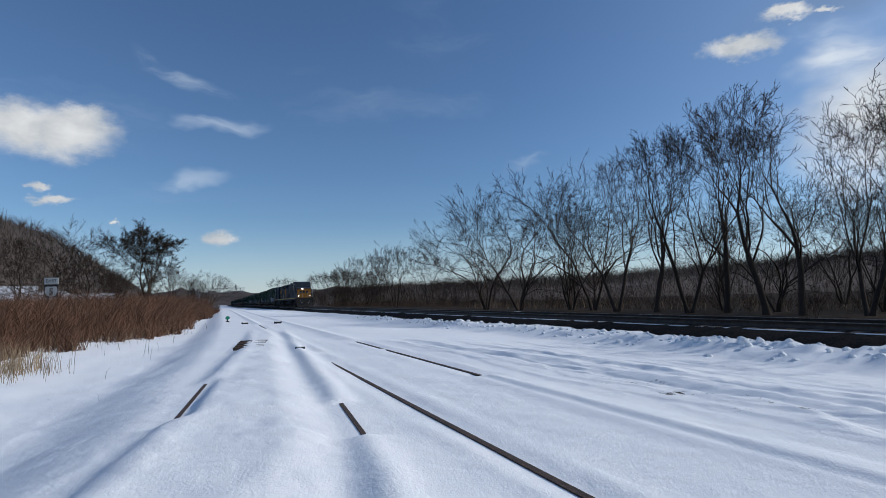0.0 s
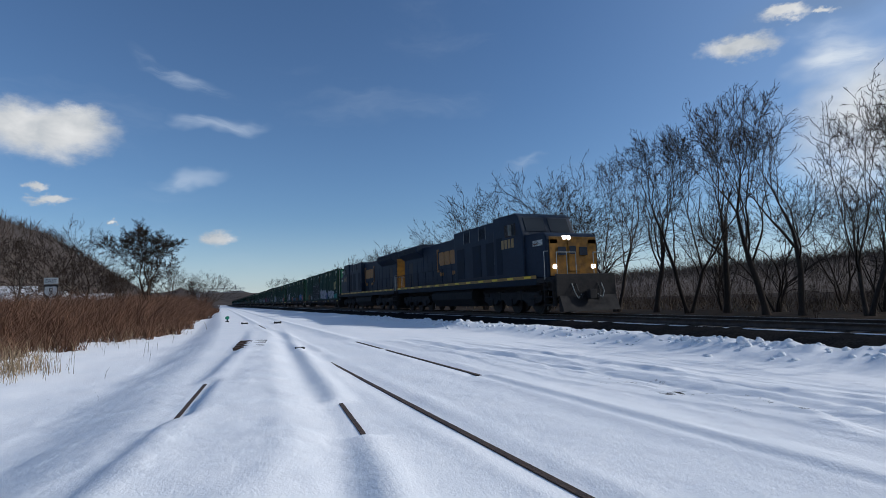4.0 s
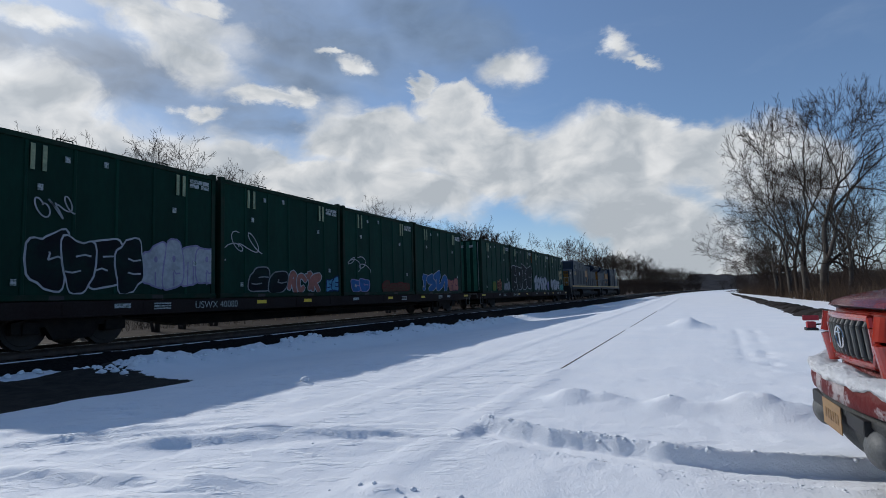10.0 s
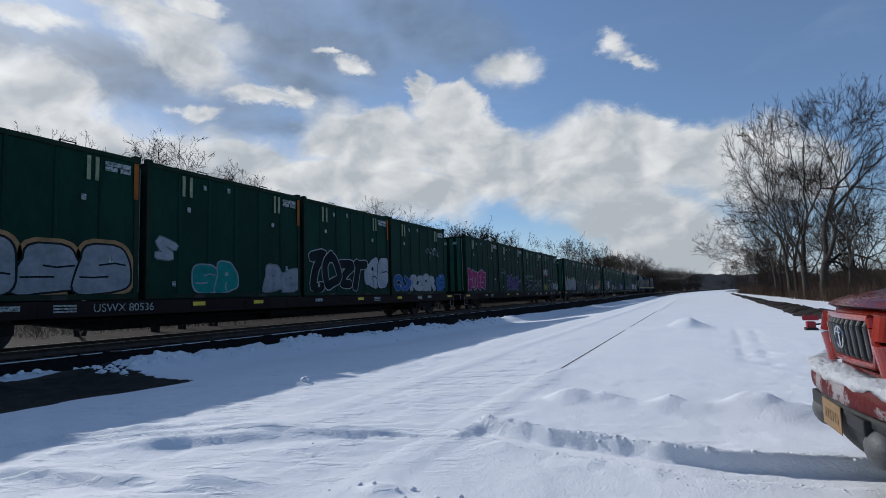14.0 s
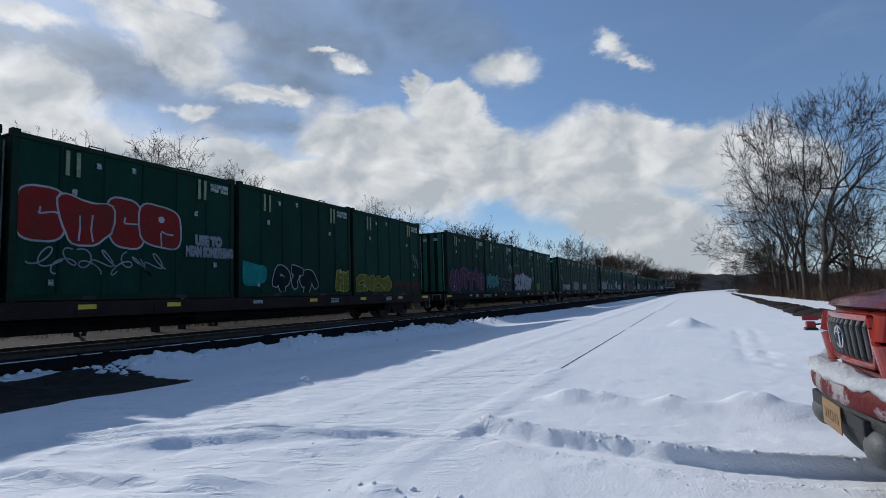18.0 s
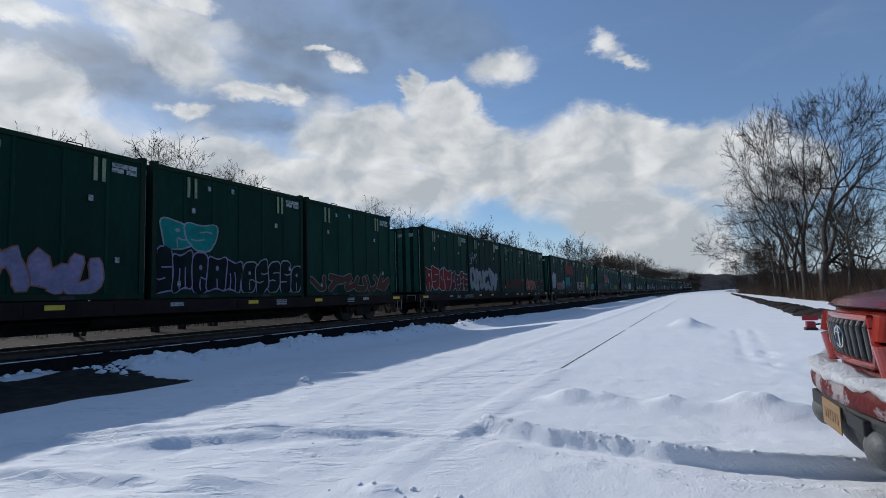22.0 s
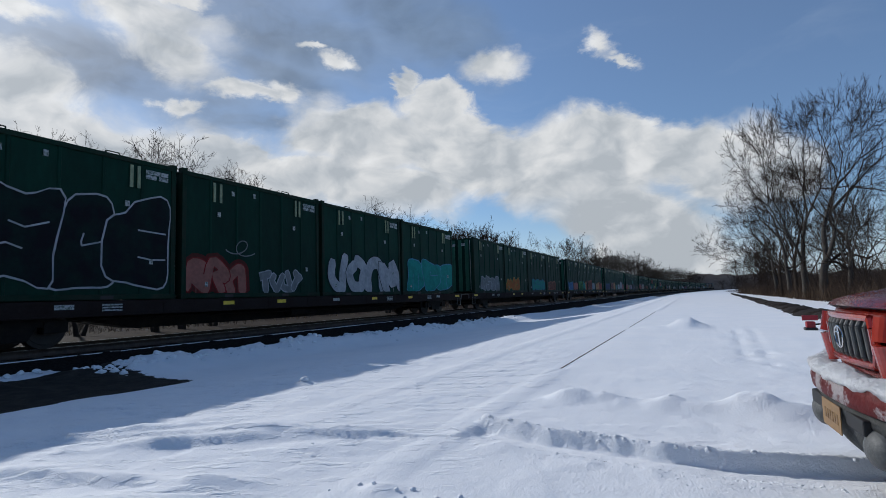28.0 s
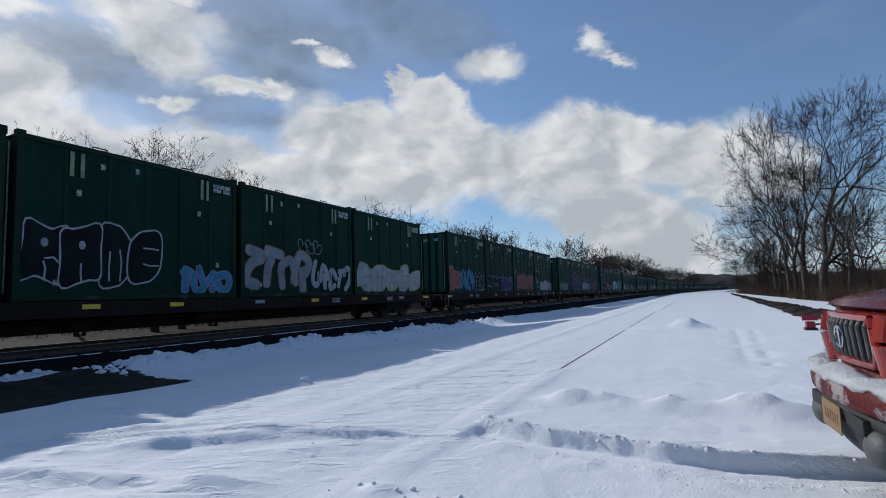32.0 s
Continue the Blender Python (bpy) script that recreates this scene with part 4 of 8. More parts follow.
    for i in range(26):
        put(rng.choice((8, 10, 10)), rng.uniform(112, 170) if i < 12 else rng.uniform(160, 330), rng.uniform(22, 32), rng.uniform(9.5, 12.5))
    for i in range(30):
        put(rng.choice((8, 10)), rng.uniform(190, 430), rng.uniform(20, 30), rng.uniform(11, 14))
    for i in range(16):
        put(rng.choice((8, 10)), rng.uniform(-330, -150), rng.uniform(22, 70), rng.uniform(9, 13))
    for i in range(30):
        put(7, rng.uniform(-110, 90), rng.uniform(20, 30), rng.uniform(1.6, 3.4))
    # beside the yard, where the weeds stand
    for k, x, y, h in ((9, -99, -10.7, 16.0), (2, -94, -17.5, 12.5), (4, -84, -13, 7.5), (4, -112, -8.5, 10), (2, -150, -3.2, 8.6), (4, -140, -6, 9), (2, -75, -19, 9.5), (4, -70, -24, 9), (2, -185, -3.5, 11),
                       (6, -62, -17.5, 8.5), (2, -58, -22, 8), (4, -125, -20, 10), (2, -110, -26, 10)):
        put(k, x, y, h)
    # beside the snowed yard road
    for k, x, y, h in ((6, 41, -8.75, 17.5), (5, 46, -8.3, 15.2), (5, 50, -7.9, 14.6), (0, 52, -7.6, 12), (5, 58, -8.0, 13.0), (3, 62, -7.8, 12.2), (5, 70, -8.4, 12), (2, 76, -8.8, 10.5), (4, 88, -9.4, 9.5), (4, 38, -13, 6.5), (4, 36, -15, 7),
                       (2, 50, -12, 11), (4, 60, -13, 10), (2, 74, -12, 10), (4, 105, -10, 9), (2, 42, -15, 9)):
        put(k, x, y, h)
    for i in range(16):
        put(7, rng.uniform(34, 80), rng.uniform(-13, -7.6), rng.uniform(2.2, 4.0))
    for i in range(14):
        put(rng.choice((8, 10)), rng.uniform(150, 320), rng.uniform(-30, -12), rng.uniform(9, 13))
    # where the line bends out of sight
    for i in range(30):
        put(rng.choice((8, 10)), rng.uniform(260, 560), rng.uniform(19, 44), rng.uniform(9, 14))
    for i in range(14):
        put(rng.choice((8, 10)), rng.uniform(330, 600), rng.uniform(-40, 6), rng.uniform(8, 12))


build_trees()


# ---- dry weeds ----
def build_weeds():
    rng = np.random.default_rng(21)
    n = 24000
    x = -13.5 - 85 * rng.random(n) ** 1.9
    front = np.interp(x, [-100, -29.5, -20.8, -15.8, -13], [-1.0, -2.5, -4.3, -5.2, -6.0])
    y = front - 24 * rng.random(n) ** 1.6 + 1.5 * fbm(x * 0.5, x * 0.31, 3, 77)
    thick = smooth(0.0, 1.8, front - y)
    h = (0.6 + 1.1 * thick) * rng.uniform(0.6, 1.2, n) * np.interp(-x, [13, 30, 90], [1.0, 1.1, 1.5])
    sticks("dry_reeds", x, y, ground_z(x, y), h, rng.uniform(0.012, 0.03, n) * np.interp(-x, [13, 30, 100], [0.8, 1.2, 2.4]), 0.42, REED,
           "dense rust-brown dead reeds standing in snow", "reeds", rng, fork=3, droop=0.2)
    n = 420
    x = rng.normal(-13.6, 0.8, n)
    y = rng.normal(-3.9, 0.35, n)
    sticks("straw", x, y, ground_z(x, y), rng.uniform(0.25, 0.75, n), rng.uniform(0.006, 0.013, n), 0.2, STRAW, "pale dry straw poking out of the snow", "grass", rng, droop=0.3)
    n = 220
    x = rng.uniform(-32, -12, n)
    y = np.interp(x, [-29.5, -20.8, -15.8, -13], [-2.5, -4.3, -5.2, -6.0]) + rng.normal(0.3, 0.5, n)
    sticks("straw", x, y, ground_z(x, y), rng.uniform(0.2, 0.8, n), rng.uniform(0.008, 0.02, n), 0.25, STRAW, "sparse straw at the edge of the reeds", "grass", rng, droop=0.3)
    n = 14
    x, y = rng.uniform(-24, -6, n), rng.uniform(-4, -1.2, n)
    sticks("weed_stalks", x, y, ground_z(x, y), rng.uniform(0.15, 0.6, n), rng.uniform(0.006, 0.012, n), 0.2, WEED, "single dead weed stalks in the snow", "grass", rng, droop=0.3)
    n = 16000
    x = rng.uniform(-170, 130, n)
    y = 27 + 14 * rng.random(n) ** 1.4
    sticks("dead_grass", x, y, ground_z(x, y), rng.uniform(0.3, 1.0, n) * np.interp(y, [27, 29, 33], [0.3, 0.7, 1.2]), rng.uniform(0.008, 0.02, n), 0.6, WEED, "tangled brown dead grass beyond the rails", "grass", rng, fork=2, droop=0.3)
    n = 6500
    x = rng.uniform(-190, 150, n)
    y = 28.0 + 26 * rng.random(n) ** 1.1
    sticks("brush", x, y, ground_z(x, y), rng.uniform(0.6, 3.0, n), rng.uniform(0.006, 0.016, n), 0.55, BRUSH, "dense leafless brown brush under the bare trees", "brush", rng, fork=6, droop=0.3)
    n = 500
    x = rng.uniform(-60, 60, n)
    y = 26 + 5 * rng.random(n)
    sticks("dead_grass", x, y, ground_z(x, y), rng.uniform(0.3, 1.0, n), rng.uniform(0.012, 0.03, n), 0.3, STRAW, "pale dead grass beyond the rails", "grass", rng, fork=2, droop=0.3)
    n = 2600
    x = 32 + 90 * rng.random(n) ** 1.3
    y = -8.2 - 9 * rng.random(n) ** 1.4
    sticks("brush", x, y, ground_z(x, y), rng.uniform(0.8, 3.2, n), rng.uniform(0.008, 0.02, n), 0.5, BRUSH, "tangled leafless brush round the trunks beside the yard", "brush", rng, fork=6, droop=0.3)
    n = 3800
    x = 30 + 85 * rng.random(n) ** 1.4
    y = -7.2 - 7 * rng.random(n) ** 1.5
    sticks("roadside_weeds", x, y, ground_z(x, y), rng.uniform(0.4, 1.5, n), rng.uniform(0.02, 0.04, n), 0.25, WEED, "brown weeds under the bare trees", "grass", rng, fork=2, droop=0.3)


build_weeds()


# ---- clouds ----
def cloud_material():
    """White and grey cloud over clear air: soft ellipses on the sky's dome, pulled about by noise and lit from the sun's side."""
    m = bpy.data.materials.new("cloud")
    m.use_nodes = True
    n, l = m.node_tree.nodes, m.node_tree.links
    n.clear()
    out = n.new("ShaderNodeOutputMaterial")
    tc = n.new("ShaderNodeTexCoord")

    def feed(sock, v):
        if isinstance(v, (int, float, tuple)):
            sock.default_value = v
        else:
            l.new(v, sock)

    def math2(op, a, b=0.0, c=0.0):
        x = n.new("ShaderNodeMath")
        x.operation = op
        for s, v in zip(x.inputs, (a, b, c)):
            feed(s, v)
        return x.outputs[0]

    def vec(op, a, b=(0, 0, 0), scale=1.0):
        x = n.new("ShaderNodeVectorMath")
        x.operation = op
        feed(x.inputs[0], a)
        feed(x.inputs[1], b)
        if op == "SCALE":
            feed(x.inputs["Scale"], scale)
        return x.outputs["Value" if op in ("LENGTH", "DISTANCE", "DOT_PRODUCT") else "Vector"]

    def ranged(v, a, b, c, d, kind="SMOOTHSTEP"):
        r = n.new("ShaderNodeMapRange")
        r.interpolation_type = kind
        for k, x in zip(("From Min", "From Max", "To Min", "To Max"), (a, b, c, d)):
            r.inputs[k].default_value = x
        l.new(v, r.inputs["Value"])
        return r.outputs[0]

    def tinted(fac, one, two):
        x = n.new("ShaderNodeMix")
        x.data_type = "RGBA"
        feed(x.inputs[0], fac)
        feed(x.inputs[6], (*one, 1))
        feed(x.inputs[7], (*two, 1))
        return x.outputs[2]

    way = vec("NORMALIZE", tc.outputs["Object"])
    parts = n.new("ShaderNodeSeparateXYZ")
    l.new(way, parts.inputs[0])
    deg = 180 / math.pi
    az = math2("MULTIPLY_ADD", math2("ARCTAN2", math2("MULTIPLY", parts.outputs[0], -1.0), parts.outputs[1]), deg, 90.0)
    el = math2("MULTIPLY", math2("ARCSINE", parts.outputs[2]), deg)
    both = n.new("ShaderNodeCombineXYZ")
    l.new(az, both.inputs[0])
    l.new(el, both.inputs[1])
    at = both.outputs[0]        # degrees round and up

    def puff(p, scale, detail, rough, stretch=(1, 1, 1), shift=0.0, colour=False):
        mp = n.new("ShaderNodeMapping")
        mp.inputs["Scale"].default_value = stretch
        mp.inputs["Location"].default_value = (shift, shift * 0.7, shift * 0.3)
        l.new(p, mp.inputs["Vector"])
        t = n.new("ShaderNodeTexNoise")
        t.inputs["Scale"].default_value, t.inputs["Detail"].default_value, t.inputs["Roughness"].default_value = scale, detail, rough
        l.new(mp.outputs[0], t.inputs["Vector"])
        return t.outputs["Color" if colour else "Fac"]

    def pulled(p, scale, amount, detail, shift):
        w = vec("SUBTRACT", puff(p, scale, detail, 0.6, (0.75, 1.2, 1), shift, True), (0.5, 0.5, 0.5))
        return vec("ADD", p, vec("MULTIPLY", w, (amount * 1.5, amount, 0.0)))

    torn = pulled(pulled(at, 0.10, 5.0, 2, 3.0), 0.42, 3.4, 6, 11.0)
    torn_fine = pulled(at, 0.55, 2.6, 6, 21.0)
    soft = pulled(at, 0.08, 9.0, 4, 7.0)

    def ellipse(p, az_, el_, w, h, turn):
        mp = n.new("ShaderNodeMapping")
        mp.vector_type = "TEXTURE"
        mp.inputs["Location"].default_value = (az_, el_, 0)
        mp.inputs["Rotation"].default_value = (0, 0, radians(turn))
        mp.inputs["Scale"].default_value = (w, h, 1.0)
        l.new(p, mp.inputs["Vector"])
        return vec("LENGTH", mp.outputs[0])

    def group(p, shapes, blend=0.35):
        d = None
        for s in shapes:
            e = ellipse(p, *s)
            d = e if d is None else math2("SMOOTH_MIN", d, e, blend)
        return d

    sun_far = vec("DISTANCE", way, tuple(heading(SUN_AZ, SUN_EL)))
    # relief: what lies towards the sun is lighter
    to_sun = vec("NORMALIZE", vec("SUBTRACT", (SUN_AZ, SUN_EL + 8, 0.0), at))
    billow = pulled(at, 0.10, 5.0, 3, 3.0)
    body = puff(billow, 0.20, 5, 0.5, (0.85, 1.15, 1))
    beyond = puff(vec("ADD", billow, vec("SCALE", to_sun, scale=1.5)), 0.20, 5, 0.5, (0.85, 1.15, 1))
    relief = math2("SUBTRACT", body, beyond)

    d_bank = group(torn, BANK_CLOUDS)
    d_left = group(torn, LEFT_BANK)
    d_sun = group(torn, SUN_CLOUDS)
    d_small = math2("MINIMUM", group(torn_fine, SMALL_CLOUDS, 0.2), group(torn_fine, FAR_CLOUDS, 0.2))
    a_bank = ranged(d_bank, 0.74, 1.2, 1.0, 0.0)
    a_left = ranged(d_left, 0.7, 1.3, 0.97, 0.0)
    a_sun = ranged(d_sun, 0.55, 1.4, 0.95, 0.0)
    a_small = ranged(math2("ADD", d_small, math2("MULTIPLY", math2("SUBTRACT", body, 0.5), 0.9)), 0.45, 1.4, 1.0, 0.0)
    # the bank thins out below, where blue air shows between its skirts
    holes = ranged(puff(torn, 0.10, 5, 0.55, (0.6, 1.5, 1), 31.0), 0.44, 0.60, 1.0, 0.35)
    low = ranged(el, 5.0, 10.5, 0.0, 1.0)
    a_bank = math2("MULTIPLY", a_bank, math2("MAXIMUM", math2("MAXIMUM", holes, low), ranged(az, 8.0, 22.0, 1.0, 0.0)))
    a_white = math2("MAXIMUM", math2("MAXIMUM", a_bank, a_left), math2("MAXIMUM", a_sun, a_small))
    wisps = puff(soft, 0.16, 7, 0.6, (0.45, 1.8, 1), 7.7)
    a_cirrus = math2("MULTIPLY", ranged(group(soft, CIRRUS), 0.1, 1.2, 0.42, 0.0), ranged(wisps, 0.40, 0.66, 0.0, 1.0))
    a_cirrus = math2("MAXIMUM", a_cirrus, ranged(puff(soft, 0.05, 6, 0.6, (0.5, 2.2, 1), 14.0), 0.50, 0.8, 0.0, 0.16))
    a_grey = math2("MULTIPLY", ranged(group(soft, GREY_VEIL), 0.3, 1.45, 0.85, 0.0), ranged(puff(soft, 0.13, 6, 0.56, (0.6, 1.5, 1), 9.1), 0.30, 0.60, 0.5, 1.0))
    a_dark = ranged(math2("ADD", group(torn_fine, DARK_CLOUDS, 0.2), math2("MULTIPLY", math2("SUBTRACT", body, 0.5), 0.8)), 0.4, 1.15, 0.93, 0.0)
    a_mist = math2("MULTIPLY", ranged(el, -1.0, 9.0, 0.55, 0.0), ranged(az, 60.0, 110.0, 1.0, 0.7))
    a_veil = math2("MULTIPLY", ranged(group(soft, WHITE_VEIL), 0.3, 1.25, 0.85, 0.0), ranged(wisps, 0.34, 0.62, 0.35, 1.0))
    a_haze = math2("MULTIPLY", ranged(az, -20.0, 100.0, 0.10, 0.22, "LINEAR"), ranged(az, 100.0, 150.0, 1.0, 0.0))
    a_glare = math2("MULTIPLY", ranged(sun_far, 0.05, 0.85, 0.62, 0.0), ranged(puff(soft, 0.07, 5, 0.55, (0.6, 1.6, 1), 4.4), 0.3, 0.65, 0.5, 1.0))
    # the sun stands in a gap between the clouds
    gap = ranged(sun_far, 0.03, 0.10, 0.0, 1.0)

    depth = ranged(math2("MINIMUM", math2("MINIMUM", d_bank, d_left), d_sun), 0.25, 1.0, 1.0, 0.0)
    bright = math2("ADD", math2("MULTIPLY_ADD", relief, 0.75, 0.635), math2("MULTIPLY", depth, -0.09))
    bright = math2("ADD", bright, math2("MULTIPLY", ranged(el, 3.0, 16.0, -0.06, 0.04), ranged(az, 20.0, 45.0, 1.0, 0.2)))
    bright = math2("MAXIMUM", math2("MULTIPLY", bright, ranged(sun_far, 0.1, 0.75, 1.1, 1.0)), 0.5)
    white = vec("SCALE", tinted(ranged(bright, 0.45, 0.75, 0.0, 1.0), (0.88, 0.945, 1.0), (1.0, 1.0, 0.985)), scale=bright)
    grey = vec("SCALE", tinted(ranged(sun_far, 0.15, 0.7, 0.0, 1.0), (0.27, 0.30, 0.345), (0.17, 0.235, 0.335)), scale=math2("MULTIPLY_ADD", relief, 0.9, 1.0))
    gloom = vec("SCALE", (0.115, 0.13, 0.16), scale=math2("MULTIPLY_ADD", relief, 3.0, 1.0))

    # layers, the farthest first: (colour, cover)
    light, clear = None, None
    for colour, cover in (((0.58, 0.68, 0.80), a_mist), ((0.50, 0.60, 0.72), a_haze), ((0.60, 0.65, 0.70), math2("MULTIPLY", a_glare, gap)), ((0.62, 0.70, 0.80), a_cirrus), ((0.72, 0.77, 0.82), a_veil), (grey, math2("MULTIPLY", a_grey, gap)),
                          (white, math2("MULTIPLY", a_white, gap)), (gloom, math2("MULTIPLY", a_dark, gap))):
        rest = math2("SUBTRACT", 1.0, cover)
        mine = vec("SCALE", colour, scale=cover)
        light = mine if light is None else vec("ADD", vec("SCALE", light, scale=rest), mine)
        clear = rest if clear is None else math2("MULTIPLY", clear, rest)
    halo = math2("ADD", ranged(sun_far, 0.0, 0.105, 1.2, 0.0), ranged(sun_far, 0.0, 0.34, 0.16, 0.0))
    light = vec("ADD", light, vec("SCALE", (1.0, 0.985, 0.95), scale=halo))
    em = n.new("ShaderNodeEmission")
    l.new(light, em.inputs["Color"])
    air = n.new("ShaderNodeBsdfTransparent")
    l.new(clear, air.inputs["Color"])
    add = n.new("ShaderNodeAddShader")
    l.new(em.outputs[0], add.inputs[0])
    l.new(air.outputs[0], add.inputs[1])
    l.new(add.outputs[0], out.inputs["Surface"])
    m.cycles.emission_sampling = "NONE"
    return m


# clouds: degrees round, degrees up, half width, half height, turn
BANK_CLOUDS = [(30.4, 16.3, 7.4, 3.5, 1), (21.7, 17.8, 5.5, 2.6, 29), (26.6, 21.7, 1.5, 1.6, 36), (22.9, 20.5, 2.9, 1.7, 18), (18.8, 13.9, 8.9, 4.1, 4), (8.2, 13.3, 8.1, 5.1, 7), (4.7, 15.7, 4.8, 2.4, 8), (-1.9, 12.7, 5.2, 3, 9), (-6.5, 10.7, 6.3, 4.3, 9), (4.7, 7, 9, 3.9, 15), (0.7, 3.4, 7.1, 2.8, 4), (29.9, 11, 9.2, 3, 10), (35.8, 15.9, 3.1, 1.9, -16), (40.5, 11.8, 7.6, 2.4, -1), (10.1, 9.8, 6.6, 3.5, 5)]
LEFT_BANK = [(63.2, 16.7, 7.7, 3.8, 15), (57.4, 14.9, 9.2, 3, 16), (50.7, 13.5, 7.4, 2.2, 10), (45, 14.2, 4.5, 1.7, 7), (67.9, 16.4, 6, 4.2, 3), (59, 12.2, 9.3, 2.5, 5)]
SMALL_CLOUDS = [(50.6, 23.7, 3.5, 1.2, 6), (55.1, 25.9, 2.3, 1.2, 18), (49.9, 27.7, 2.5, 0.8, 0), (63.1, 24.2, 3.4, 0.9, -1), (49.2, 18.3, 1.3, 0.7, -11), (44.4, 20.6, 3.4, 0.8, 0), (39.3, 20.4, 2, 1, 22), (36.6, 25.2, 1.3, 0.4, -3), (34, 23.9, 2, 0.8, 13), (16.9, 23.2, 3.3, 1.5, -2), (5.8, 24.2, 1.7, 1.2, 30), (3.6, 22.3, 1.7, 0.6, 23)]
FAR_CLOUDS = [(194.8, 15.3, 4.8, 2.1, -5), (197.3, 15.7, 2.3, 1.7, -10), (193, 16.4, 2.4, 1.4, -9), (180.5, 6.6, 1.7, 0.8, -1), (194.2, 9.6, 1.5, 0.4, -5), (195.3, 10.7, 0.8, 0.4, -6), (127.5, 21.9, 3, 0.9, 3), (123.6, 23.7, 1.8, 0.6, 3), (120.8, 23.1, 0.9, 0.3, 19), (189.9, 7.9, 0.4, 0.2, -3)]
SUN_CLOUDS = [(108, 14.3, 14.375, 4.68, -6), (91.7, 16.3, 17.825, 3.96, 2), (71.3, 16.5, 20.355, 3.48, 5), (51.5, 24.4, 6.555, 2.4, 25), (42.1, 20.4, 3.795, 0.84, 7), (48.7, 18.6, 1.495, 0.84, 11), (35.8, 16.3, 3.91, 3.72, 5), (47.1, 12.5, 16.1, 3.72, 10), (103.7, 22.3, 6.325, 0.84, -14), (55.2, 27, 9.315, 1.68, 12)]
DARK_CLOUDS = [(73.4, 19.4, 5.2, 1.6, 9), (76.5, 18.6, 2.8, 0.9, 1), (70.6, 19.9, 3.4, 1.2, 18)]
GREY_VEIL = [(60.5, 21.1, 12.5, 2.7, 2), (50.8, 19.8, 12.1, 3, 5), (38.1, 26.7, 12.4, 4.4, 13), (25.7, 28, 9.4, 3.5, 23), (42.8, 17.3, 7, 1.6, 7), (51.8, 19.6, 12.6, 3.1, 17), (101.3, 25.6, 20.5, 2.3, -6), (87.1, 21.5, 7.9, 2.1, 6), (39.5, 21.5, 8, 2.7, 18)]
CIRRUS = [(184.2, 12.4, 3.8, 1.1, -9), (180.7, 17.8, 4.1, 1, -13), (182.3, 22.7, 4.9, 1, 18), (149.7, 13.2, 3, 0.6, -11), (120.1, 18.6, 2.3, 1.2, -3), (118.9, 12.3, 3.9, 5, 13), (119.3, 20.7, 3.4, 1.7, -1)]
WHITE_VEIL = [(118.5, 12.7, 5.2, 5.8, 13), (119.5, 18.5, 4.5, 1.8, -3)]


def build_clouds():
    bm = bmesh.new()
    rings, segs, R = 16, 64, 3900
    grid = []
    for i in range(rings + 1):
        el = radians(-1.0 + 89.0 * i / rings)
        grid.append([bm.verts.new((R * math.cos(el) * math.cos(2 * math.pi * k / segs), R * math.cos(el) * math.sin(2 * math.pi * k / segs), R * math.sin(el))) for k in range(segs)])
    for a, b in zip(grid, grid[1:]):
        for k in range(segs):
            bm.faces.new((a[k], b[k], b[(k + 1) % segs], a[(k + 1) % segs]))
    return tagged(new("cloud_layer", mesh_of("cloud_layer", bm, cloud_material())), "drifting white winter clouds over a blue sky", "clouds", kind="structure")


clouds = build_clouds()

# ---- the train ----
PITCH = 28.4
BOX_L, BOX_W, BOX_H = 6.1, 2.5, 3.68
DECK_Z = RAIL_Z + 1.05
CARS = 22


def back(k):
    """How far car k trails the first; the couplings are not all alike."""
    return PITCH * k + (0.0 if k < 4 else -0.3 if k < 9 else -0.6 if k < 11 else 0.5)


def wheelset_mesh(r, gauge=1.435, sides=24):
    bm = bmesh.new()
    add_rod(bm, (0, -gauge / 2 - 0.35, 0), (0, gauge / 2 + 0.35, 0), 0.085, 10)
    for s in (-1, 1):
        y = s * (gauge / 2 + 0.07)
        add_rod(bm, (0, y - 0.06, 0), (0, y + 0.06, 0), r, sides)
        add_rod(bm, (0, y - s * 0.085, 0), (0, y - s * 0.055, 0), r + 0.026, sides)
        add_rod(bm, (0, y + s * 0.055, 0), (0, y + s * 0.075, 0), r * 0.82, sides, r * 0.8)
        add_rod(bm, (0, y + s * 0.06, 0), (0, y + s * 0.17, 0), 0.15, 10)
        for k in range(3):
            a = k * 2 * math.pi / 3
            add_rod(bm, (math.cos(a) * 0.09, y + s * 0.165, math.sin(a) * 0.09), (math.cos(a) * 0.09, y + s * 0.19, math.sin(a) * 0.09), 0.022, 6)
    return mesh_of("wheelset", bm, WHEEL)


def car_frame_mesh(y, base):
    """Cast side frame of a two-axle truck, seen from the side an arched bar with a spring pocket."""
    prof = [(-1.25, 0.36), (-1.25, 0.60), (-0.95, 0.68), (-0.55, 0.80), (0.55, 0.80), (0.95, 0.68), (1.25, 0.60), (1.25, 0.36), (1.0, 0.34), (0.92, 0.46),
            (0.60, 0.50), (0.42, 0.20), (-0.42, 0.20), (-0.60, 0.50), (-0.92, 0.46), (-1.0, 0.34)]
    bm = bmesh.new()
    add_prism(bm, prof, y - 0.09, y + 0.09, "y")
    for x in (-0.89, 0.89):
        add_box(bm, x - 0.17, x + 0.17, y - 0.14, y + 0.14, 0.34, 0.60, 0.03)
    for x in (-0.2, 0.0, 0.2):
        add_rod(bm, (x, y, 0.26), (x, y, 0.62), 0.085, 8)
    bmesh.ops.recalc_face_normals(bm, faces=bm.faces)
    return bm


CAR_R, LOCO_R = 0.47, 0.53


